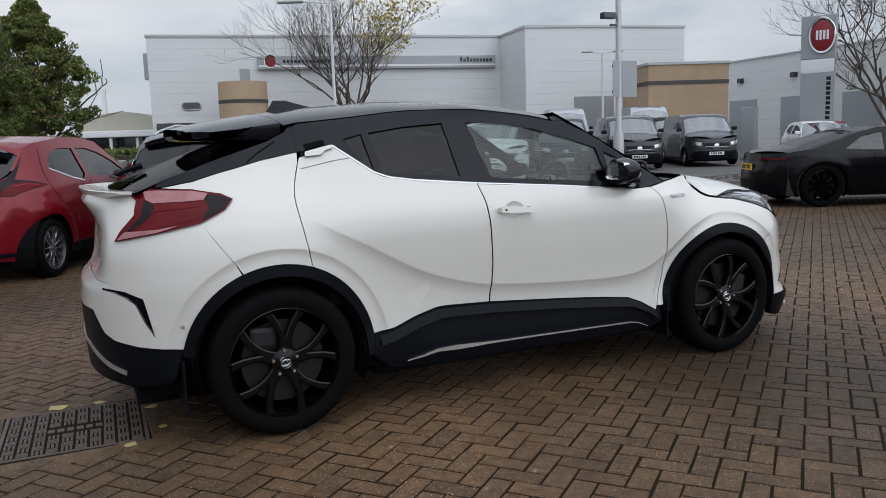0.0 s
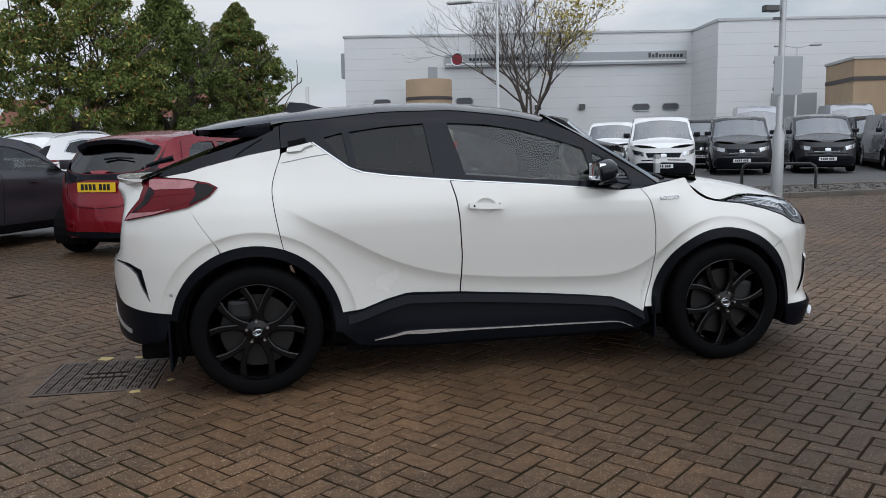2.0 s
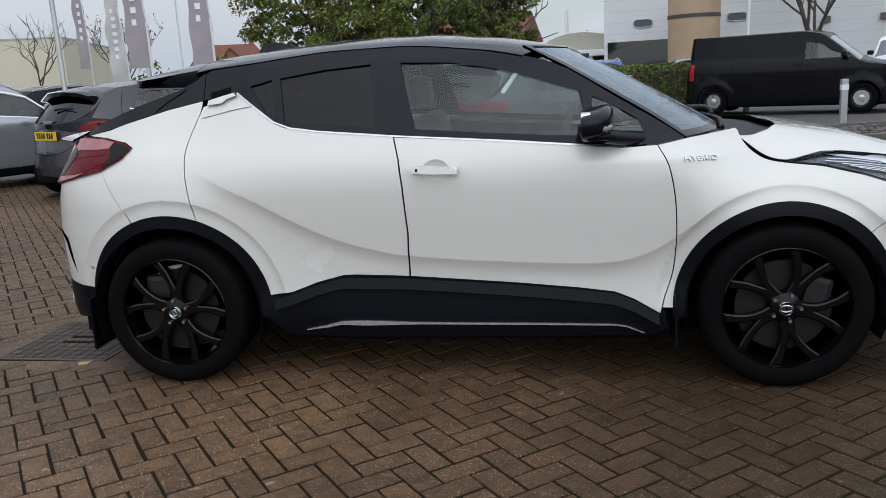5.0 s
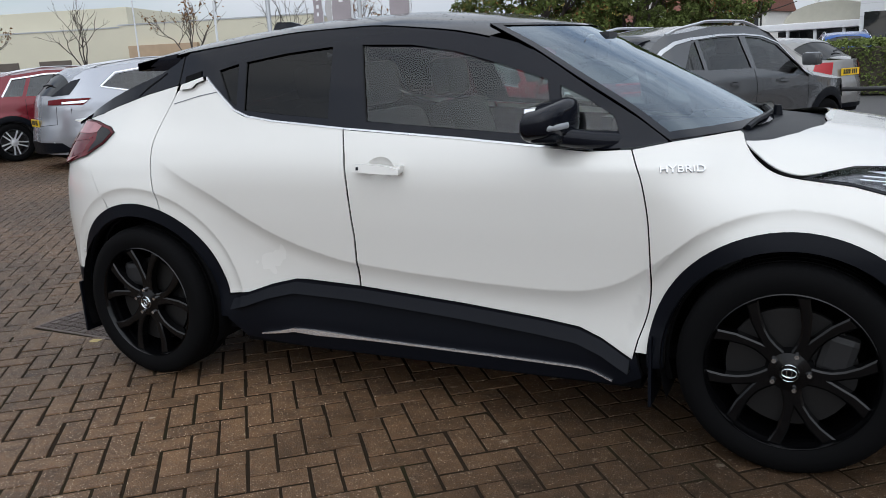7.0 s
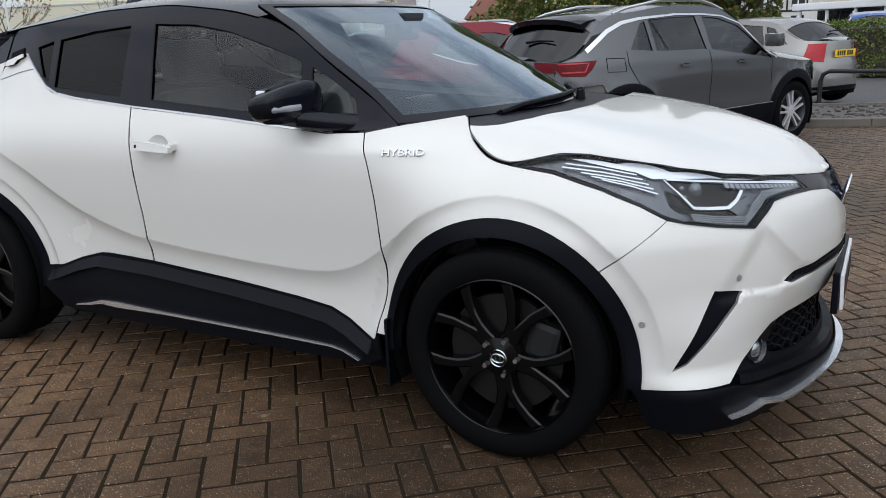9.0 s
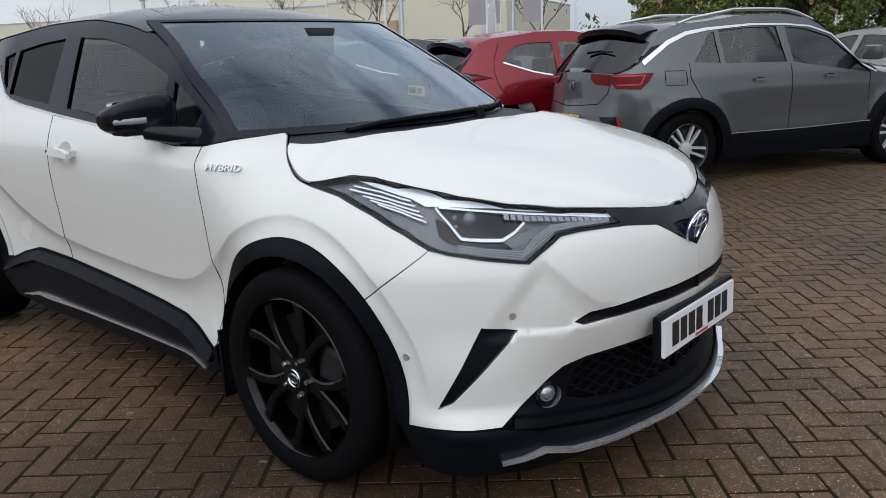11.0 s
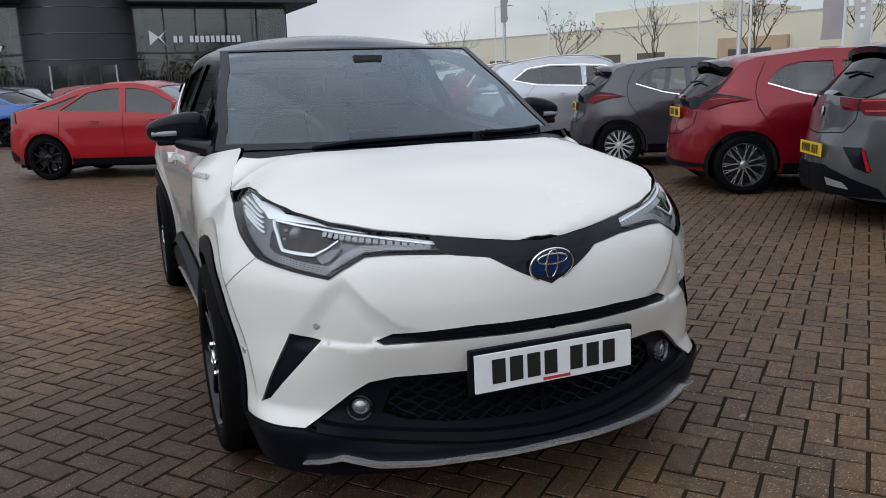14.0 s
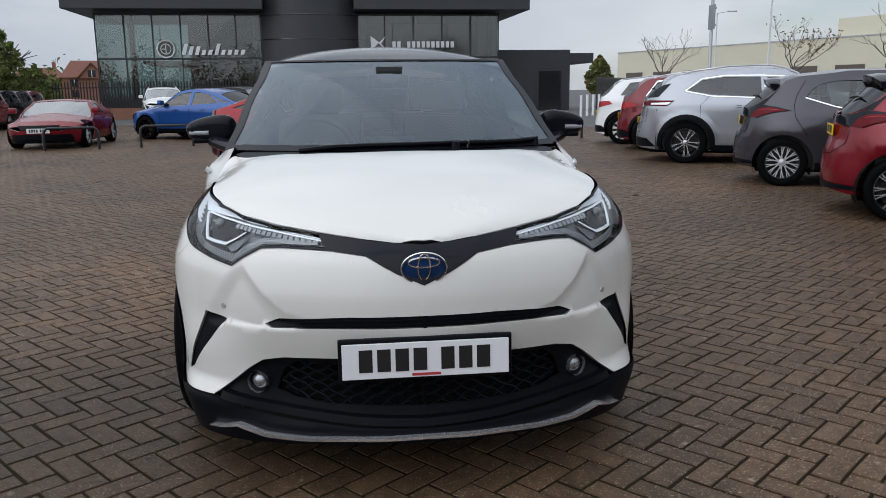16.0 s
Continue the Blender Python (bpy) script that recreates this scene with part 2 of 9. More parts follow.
def finer(line, gap, closed=True):
    out = []
    pts = list(line) + ([line[0]] if closed else [])
    for (x0, y0), (x1, y1) in zip(pts, pts[1:]):
        k = max(1, int(math.hypot(x1 - x0, y1 - y0) / gap + .5))
        out += [(x0 + (x1 - x0) * i / k, y0 + (y1 - y0) * i / k) for i in range(k)]
    return out if closed else out + [pts[-1]]


def rounded(line, n=5):
    """A smooth closed curve through the corners of an outline."""
    k, out = len(line), []
    for i in range(k):
        p0, p1, p2, p3 = (line[(i + j) % k] for j in (-1, 0, 1, 2))
        for t in (j / n for j in range(n)):
            out.append(tuple(.5 * (2 * p1[a] + (p2[a] - p0[a]) * t + (2 * p0[a] - 5 * p1[a] + 4 * p2[a] - p3[a]) * t * t + (3 * p1[a] - p0[a] - 3 * p2[a] + p3[a]) * t ** 3) for a in (0, 1)))
    return out


def arc(c, z, r, a0, a1, n=24):
    return [(c + r * math.cos(radians(a0 + (a1 - a0) * i / n)), z + r * math.sin(radians(a0 + (a1 - a0) * i / n))) for i in range(n + 1)]


def within(px, py, poly):
    q = np.array(poly)
    x0, y0 = q[:, 0], q[:, 1]
    x1, y1 = np.roll(x0, -1), np.roll(y0, -1)
    cond = (y0[None] > py[:, None]) != (y1[None] > py[:, None])
    with np.errstate(divide="ignore", invalid="ignore"):
        xs = (x1 - x0)[None] * (py[:, None] - y0[None]) / (y1 - y0)[None] + x0[None]
    return ((cond & (px[:, None] < xs)).sum(1) % 2) == 1


def fill(outline, gap, holes=(), lines=()):
    """Triangles over an outline with holes, on an even lattice that follows the given lines."""
    from mathutils.geometry import delaunay_2d_cdt
    loops = [finer(outline, gap)] + [finer(h, gap) for h in holes]
    pts, edges = [], []
    for lp in loops:
        o = len(pts)
        pts += lp
        edges += [(o + i, o + (i + 1) % len(lp)) for i in range(len(lp))]
    border = np.array(pts)
    for line in lines:
        p = np.array(finer(line, gap, closed=False))
        ok = within(p[:, 0], p[:, 1], loops[0]) & (np.hypot(p[:, None, 0] - border[None, :, 0], p[:, None, 1] - border[None, :, 1]).min(1) > gap * .35)
        for h in loops[1:]:
            ok &= ~within(p[:, 0], p[:, 1], h)
        last = None
        for k, q in enumerate(p):
            if ok[k]:
                pts.append(tuple(q))
                if last == k - 1 and last is not None:
                    edges.append((len(pts) - 2, len(pts) - 1))
                last = k
    q = np.array(pts)
    gx, gy = np.meshgrid(np.arange(q[:, 0].min() + gap / 2, q[:, 0].max(), gap), np.arange(q[:, 1].min() + gap / 2, q[:, 1].max(), gap), indexing="ij")
    gx, gy = gx.ravel(), gy.ravel()
    ok = within(gx, gy, loops[0])
    for h in loops[1:]:
        ok &= ~within(gx, gy, h)
    gx, gy = gx[ok], gy[ok]
    far = np.ones(len(gx), bool)
    for i in range(0, len(q), 400):
        c = q[i:i + 400]
        far &= (np.hypot(gx[:, None] - c[None, :, 0], gy[:, None] - c[None, :, 1]) > gap * .45).all(1)
    pts = pts + list(zip(gx[far], gy[far]))
    v, _, f, *_ = delaunay_2d_cdt([Vector(p) for p in pts], edges, [], 0, 1e-7)
    v = np.array([tuple(a) for a in v])
    f = np.array([t for t in f if len(t) == 3])
    c = v[f].mean(1)
    keep = within(c[:, 0], c[:, 1], loops[0])
    for h in loops[1:]:
        keep &= ~within(c[:, 0], c[:, 1], h)
    return v, f[keep]


def panel(name, surf, outline, material, parent, label="", out=0.0, gap=.04, holes=(), rim=.012, flip=False, lines=()):
    """A sheet of bodywork: an outline on a surface surf(u, v, out), with turned-in edges. flip: on the other side of the car."""
    v, f = fill(outline, gap, holes, lines)
    side = np.array([1, -1, 1]) if flip else np.array([1, 1, 1])
    p = surf(v[:, 0], v[:, 1], out) * side
    e = 1e-3
    du = (surf(v[:, 0] + e, v[:, 1], out) - surf(v[:, 0] - e, v[:, 1], out)) * side
    dv = (surf(v[:, 0], v[:, 1] + e, out) - surf(v[:, 0], v[:, 1] - e, out)) * side
    nrm = np.cross(du, dv)
    away = (surf(v[:, 0], v[:, 1], out + .01) * side - p)
    sign = np.where((nrm * away).sum(1) < 0, -1, 1)
    nrm *= sign[:, None]
    nrm /= np.maximum(np.linalg.norm(nrm, axis=1), 1e-9)[:, None]
    fn = np.cross(p[f[:, 1]] - p[f[:, 0]], p[f[:, 2]] - p[f[:, 0]])
    turn = (fn * nrm[f].mean(1)).sum(1) < 0
    f[turn] = f[turn][:, ::-1]
    faces = [tuple(map(int, t)) for t in f]
    if rim:
        count = {}
        for t in faces:
            for a, b in ((t[0], t[1]), (t[1], t[2]), (t[2], t[0])):
                count[(a, b)] = 1
        edge = [k for k in count if (k[1], k[0]) not in count]
        low = surf(v[:, 0], v[:, 1], out - rim) * side
        P, N = [p], [nrm]
        o = len(p)
        pa, pb = p[[a for a, _ in edge]], p[[b for _, b in edge]]
        la, lb = low[[a for a, _ in edge]], low[[b for _, b in edge]]
        en = np.cross(pb - pa, la - pa)
        en = -en / np.maximum(np.linalg.norm(en, axis=1), 1e-9)[:, None]
        k = len(edge)
        P += [pa, pb, lb, la]
        en = -en
        N += [en * .7 + nrm[[a for a, _ in edge]] * .5, en * .7 + nrm[[b for _, b in edge]] * .5, en, en]
        faces += [(o + i + k, o + i, o + i + 3 * k, o + i + 2 * k) for i in range(k)]
        p, nrm = np.concatenate(P), np.concatenate(N)
        nrm /= np.maximum(np.linalg.norm(nrm, axis=1), 1e-9)[:, None]
    return mesh_object(name, p, faces, material, parent, label, normals=nrm)


def ribbon(name, surf, line, width, material, parent, label="", out=0.004, deep=.006, gap=.03, flip=False):
    """A raised strip along a line on a surface."""
    pts = np.array(finer(line, gap, closed=False))
    t = np.gradient(pts, axis=0)
    t /= np.maximum(np.hypot(*t.T), 1e-9)[:, None]
    s = np.stack([-t[:, 1], t[:, 0]], -1)
    w = (np.interp(np.arange(len(pts)), np.linspace(0, len(pts) - 1, len(width)), width) if isinstance(width, (list, tuple)) else np.full(len(pts), width)) / 2
    a, b = pts + s * w[:, None], pts - s * w[:, None]
    side = np.array([1, -1, 1]) if flip else np.array([1, 1, 1])
    rows = [surf(q[:, 0], q[:, 1], o) * side for q, o in ((a, out - deep), (a, out), (b, out), (b, out - deep))]
    k = len(pts)
    faces = [(j * k + i, j * k + i + 1, (j + 1) * k + i + 1, (j + 1) * k + i) for j in range(3) for i in range(k - 1)]
    faces += [(0, k, 2 * k, 3 * k), (k - 1, 4 * k - 1, 3 * k - 1, 2 * k - 1)]
    bm = bmesh.new()
    vs = [bm.verts.new(p) for p in np.concatenate(rows)]
    for q in faces:
        bm.faces.new([vs[i] for i in q])
    bmesh.ops.recalc_face_normals(bm, faces=bm.faces[:])
    return part(name, bm, material, parent, label)


# ---- hero car surfaces: s runs along the flank (s = x at the doors) and round the nose and tail, z is up
PLAN = [(-2.14, 0), (-2.132, .25), (-2.09, .45), (-2.01, .62), (-1.88, .75), (-1.7, .835), (-1.5, .878), (-1.32, .893), (-1.1, .89), (-.8, .874),
        (-.3, .866), (.3, .864), (.8, .874), (1.1, .89), (1.32, .895), (1.5, .888), (1.65, .868), (1.78, .833), (1.88, .783), (1.97, .705),
        (2.05, .605), (2.12, .47), (2.18, .3), (2.215, .15), (2.225, 0)]


def _curve(points, n=40):
    out = []
    p = [points[0]] + points + [points[-1]]
    for i in range(1, len(p) - 2):
        for k in range(n):
            t = k / n
            q = []
            for a in (0, 1):
                p0, p1, p2, p3 = p[i - 1][a], p[i][a], p[i + 1][a], p[i + 2][a]
                q.append(.5 * (2 * p1 + (p2 - p0) * t + (2 * p0 - 5 * p1 + 4 * p2 - p3) * t * t + (3 * p1 - p0 - 3 * p2 + p3) * t ** 3))
            out.append(q)
    out.append(list(points[-1]))
    return np.array(out)


RING = _curve(PLAN)
RING_S = np.concatenate(([0], np.cumsum(np.hypot(*np.diff(RING, axis=0).T))))
RING_S = RING_S - np.interp(0, RING[:, 0], RING_S)
TAN = np.gradient(RING, RING_S, axis=0)
TAN /= np.hypot(*TAN.T)[:, None]
S_TAIL, S_NOSE = RING_S[0], RING_S[-1]


def step(a, b, v):
    t = np.clip((v - a) / (b - a), 0, 1)
    return t * t * (3 - 2 * t)


def lerp(v, table):
    a = np.array(table)
    return np.interp(v, a[:, 0], a[:, 1])


def glide(v, table, soft=.05):
    """As lerp, with the corners rounded over a length."""
    a = np.array(sorted(table))
    g = np.linspace(a[0, 0] - .3, a[-1, 0] + .3, 600)
    y = np.interp(g, a[:, 0], a[:, 1])
    k = np.exp(-.5 * (np.arange(-150, 151) * (g[1] - g[0]) / soft) ** 2)
    pad = np.concatenate((np.full(150, y[0]), y, np.full(150, y[-1])))
    return np.interp(v, g, np.convolve(pad, k / k.sum(), "valid"))


CREASE = [(-1.3, 1.04), (-1.2, 1.0), (-1.05, .915), (-.9, .84), (-.75, .753), (-.6, .676), (-.45, .624), (-.3, .585), (0, .554), (.3, .536), (.55, .528), (.7, .54), (.8, .575), (.9, .64), (1.08, .79), (1.3, .95)]
D_DOOR = [(.1, .10), (.2, .06), (.3, .045), (.45, .05), (.6, .04), (.75, .026), (.88, .022), (.96, .03), (1.02, .052), (1.1, .095), (1.25, .165), (1.41, .245), (1.47, .285), (1.6, .4)]
D_FENDER = [(.1, .08), (.3, .02), (.6, .004), (.72, .012), (.82, .05), (.88, .092), (.925, .134), (.96, .172), (1.0, .2), (1.06, .235), (1.2, .3), (1.6, .5)]
D_QUARTER = [(.1, .08), (.3, .01), (.7, .0), (.85, .012), (.95, .036), (1.05, .085), (1.1, .128), (1.2, .195), (1.34, .272), (1.45, .33), (1.6, .42)]
D_NOSE = [(.1, .06), (.18, .03), (.215, .012), (.26, .03), (.34, .05), (.42, .045), (.5, .02), (.56, .005), (.6, .004), (.66, .006), (.72, .018), (.77, .034), (.81, .06), (.85, .1), (.9, .16), (1.0, .3), (1.6, .9)]
D_TAIL = [(.1, .06), (.3, .01), (.6, .0), (.7, .01), (.74, .07), (.8, .1), (.95, .11), (1.03, .08), (1.08, .04), (1.12, .06), (1.18, .16), (1.4, .5), (1.6, .8)]


def inset(s, z):
    s, z = np.asarray(s, float), np.asarray(z, float)
    d = glide(z, D_DOOR, 0.022)
    # undercut below the door crease
    u = glide(s, CREASE, .04) - z
    e = np.clip(u / .075, 0, 1)
    d = d + .016 * e * (2 - e) * (1 - step(.09, .38, u)) * step(-1.35, -1.0, s) * (1 - step(.95, 1.2, s))
    d = d + .05 * step(.3, .95, s) * step(.95, 1.04, z) * (1 - .6 * step(1.1, 1.3, z))
    f = step(.86, 1.3, s)
    d = d * (1 - f) + glide(z, D_FENDER, 0.022) * f
    q = 1 - step(-1.35, -.85, s)
    d = d * (1 - q) + glide(z, D_QUARTER, 0.022) * q
    for c in (-1.327, 1.327):
        r = np.hypot(s - c, z - .33)
        e = np.clip(((.51 if c > 0 else .53) - r) / .04, 0, 1)
        d = d + .011 * e * (2 - e) * step(.3, .45, z)
    k = step(1.7, 1.95, s) * (1 - step(2.1, 2.35, s))
    d = d + .024 * k * step(.42, .6, z) - .04 * k * (1 - step(.27, .36, z))
    # the cheek: a hollow under the beak, cut off sharply above the corner vent and the fog lamp
    e = np.clip((np.interp(s, [2.1, 2.176, 2.25, 2.33, 2.40], [.80, .745, .675, .617, .600]) - z) / .07, 0, 1)
    g = step(-.01, .075, s - np.interp(z, [.55, .58, .633, .69, .76], [1.98, 2.0, 2.036, 2.086, 2.15]))
    low = np.interp(s, [2.08, 2.094, 2.23, 2.265, 2.4], [.545, .561, .550, .563, .563])
    cheek = .014 * e * (2 - e) * g * step(-.012, .012, z - low) * (1 - step(2.34, 2.42, s))
    n = step(1.92, 2.35, s)
    d = d * (1 - n) + glide(z, D_NOSE, 0.014) * n + cheek
    t = 1 - step(-2.55, -2.05, s)
    d = d * (1 - t) + glide(z, D_TAIL, 0.014) * t
    return d


def beside(line, gap):
    """A line's two neighbours, so that a fold has a clean row of faces on either side."""
    p = np.array(line)
    t = np.gradient(p, axis=0)
    t /= np.maximum(np.hypot(*t.T), 1e-9)[:, None]
    n = np.stack([-t[:, 1], t[:, 0]], -1) * gap
    return [[tuple(q) for q in p + n * k] for k in (-1, 1)]


def shell(s, z, out=0.0):
    """The body's skin on the driver's side (y < 0)."""
    i = np.clip(s, S_TAIL, S_NOSE)
    x, w = np.interp(i, RING_S, RING[:, 0]), np.interp(i, RING_S, RING[:, 1])
    tx, tw = np.interp(i, RING_S, TAN[:, 0]), np.interp(i, RING_S, TAN[:, 1])
    d = inset(s, z) - out
    return np.stack([x + tw * d, -(w - tx * d), z + 0 * d], -1)


HOOD_Z = [(.9, 1.075), (1.15, 1.07), (1.4, 1.052), (1.7, 1.0), (1.95, .925), (2.08, .872), (2.15, .836), (2.3, .74)]
HOOD_K = [(.9, .03), (1.14, .05), (1.33, .13), (1.5, .25), (1.8, .40), (2.07, .5), (2.3, .5)]
HATCH_Z = [(-2.2, 1.0), (-1.97, 1.105), (-1.735, 1.198), (-1.565, 1.262), (-1.425, 1.306), (-1.275, 1.35), (-1.215, 1.368), (-1.16, 1.45), (-1.0, 1.7), (-.6, 2.3)]
ROOF_Z = [(-1.9, 1.36), (-1.75, 1.395), (-1.65, 1.418), (-1.5, 1.447), (-1.3, 1.478), (-1.0, 1.51), (-.6, 1.538), (-.2, 1.54), (.15, 1.507), (.33, 1.474), (.5, 1.43)]


def hood(x, y):
    return glide(x, HOOD_Z) - glide(x, HOOD_K) * np.abs(y) ** 4


def screen(x, y):
    e = x + .45 * np.abs(y) ** 2
    t = (1.22 - e) / .78
    return 1.03 + .425 * t + .05 * t * (1 - t)


def roof(x, y):
    return glide(x, ROOF_Z) - .17 * np.abs(y) ** 2 - .25 * np.abs(y) ** 6


def hatch(x, y):
    return glide(x, HATCH_Z, .012) + .11 * (.31 - np.abs(y) ** 2)


# ---- the white crossover ----
def over(fn):
    def surf(x, y, out=0.0):
        x, y = np.asarray(x, float), np.asarray(y, float)
        return np.stack([x, y, fn(x, y) + out], -1)
    return surf


def canopy(x, y):
    return np.minimum(np.minimum(screen(x, y), roof(x, y)), hatch(x, y))


def eaves(s):
    """Where flank and canopy meet: z, x, |y|."""
    z = np.linspace(1.0, 1.56, 500)
    p = shell(np.full_like(z, s), z)
    g = z - canopy(p[:, 0], np.abs(p[:, 1]))
    i = int(np.argmax(g > 0)) if (g > 0).any() else 499
    return float(z[i]), float(p[i, 0]), float(-p[i, 1])


WHEEL_X, HUB_Z = 1.327, .335
REAR, FRONT = -WHEEL_X, WHEEL_X
hero = thing("crossover_car", Matrix(), "pearl white crossover car with gloss black roof, wet from rain", "car")


def both(make):
    for flip in (False, True):
        make(flip)


SILL_TOP = [(-.872, .40), (-.772, .42), (-.653, .462), (-.535, .491), (-.482, .493)]
SILL_FRONT = [(.216, .447), (.506, .42), (.65, .402), (.729, .371), (.835, .31)]
BELT_R = [(-.275, 1.092), (-.614, 1.124), (-.759, 1.147), (-.811, 1.169), (-.89, 1.23), (-.985, 1.303)]
BELT_F = [(.545, 1.021), (.229, 1.052), (-.268, 1.090)]
LAMP_TOP = [(1.335, .923), (1.41, .943), (1.487, .957), (1.58, .956), (1.678, .945), (1.875, .921), (2.09, .89), (2.257, .867), (2.428, .849)]
LAMP_LOW = [(2.476, .806), (2.3, .807), (2.235, .803), (2.165, .767), (2.125, .742), (2.0, .757), (1.89, .774), (1.836, .789), (1.757, .826), (1.638, .867), (1.48, .906)]
TAIL_OUT = [(-1.878, 1.143), (-1.707, 1.137), (-1.562, 1.114), (-1.512, 1.09), (-1.55, 1.045), (-1.66, .994), (-1.852, .957), (-2.08, .922)]
TAIL_IN = [(-2.055, .967), (-1.995, 1.036), (-2.02, 1.095), (-2.12, 1.132), (-2.0, 1.146)]
PILLAR = [(-1.163, 1.28), (-1.351, 1.248), (-1.536, 1.208), (-1.707, 1.168), (-1.878, 1.146)]
Q_GLASS = [(-.925, 1.335), (-.83, 1.358), (-.803, 1.185), (-.85, 1.215)]
R_GLASS = [(-.795, 1.362), (-.6, 1.388), (-.385, 1.402), (-.352, 1.13), (-.6, 1.152), (-.765, 1.17)]
F_GLASS = [(-.253, 1.402), (-.034, 1.39), (.15, 1.358), (.34, 1.303), (.515, 1.245), (.552, 1.06), (.2, 1.085), (-.18, 1.117)]
T_GLASS = [(.56, 1.225), (.65, 1.182), (.755, 1.115), (.775, 1.062), (.585, 1.058)]
MOUTH = [(2.033, .30), (2.178, .407), (2.231, .438), (2.31, .453), (2.534, .461), (S_NOSE, .462)]
LIP_TOP = [(1.743, .293), (1.875, .299), (2.033, .298), (2.152, .272), (2.297, .255), (2.534, .24), (S_NOSE, .233)]
R_IN, R_OUT, F_IN, F_OUT = .402, .456, .388, .442


CUP = [(-.088 + .058 * math.cos(a), .95 + .043 * math.sin(a)) for a in np.linspace(0, 2 * math.pi, 21)[:-1]]


def ledge(s, z, out=0.0):
    """The sill's upper ledge, which slopes out and down from the door."""
    top = np.interp(s, [-.85, -.772, -.653, -.53, -.236, .216, .506, .65, .735, .83], [.39, .41, .452, .482, .473, .44, .414, .397, .365, .31])
    return shell(s, z, out + .011 + .030 * np.clip((top - z) / .042, -.2, 1.2))


def dish(s, z, out=0.0):
    """The hollow behind the door handle."""
    q = ((s + .088) / .058) ** 2 + ((z - .95) / .043) ** 2
    return shell(s, z, out - .016 * np.maximum(0, 1 - q) ** .8)


CORNER = [tuple(p) for p in _curve([(1.152, 1.058), (1.162, 1.03), (1.19, .988), (1.238, .95), (1.285, .932), (1.335, .924)], 3)]
REAR_SEAM = [tuple(p) for p in _curve([(-1.155, 1.256), (-1.2, 1.143), (-1.216, 1.067), (-1.21, .982), (-1.193, .875), (-1.172, .765)], 4)]
FRONT_SEAM = [tuple(p) for p in _curve([(.85, .376), (.883, .484), (.894, .6), (.894, .706), (.886, .821), (.862, .936), (.822, 1.013)], 4)]


_s = np.arange(-1.34, 1.2, .02)
FOLD = beside(list(zip(_s, glide(_s, CREASE, .04))), .005)
FOLD_REAR, FOLD_FRONT = (beside(arc(c, .33, r, 0, 180, 80), .005) for c, r in ((-1.327, .53), (1.327, .51)))
FOLD_NOSE = [q for line in ([(2.12, .785), (2.176, .745), (2.25, .675), (2.33, .617), (2.40, .600)], [(2.098, .562), (2.23, .551), (2.258, .561)]) for q in beside(finer(line, .02, closed=False), .007 if line[0][1] > .6 else .011)]


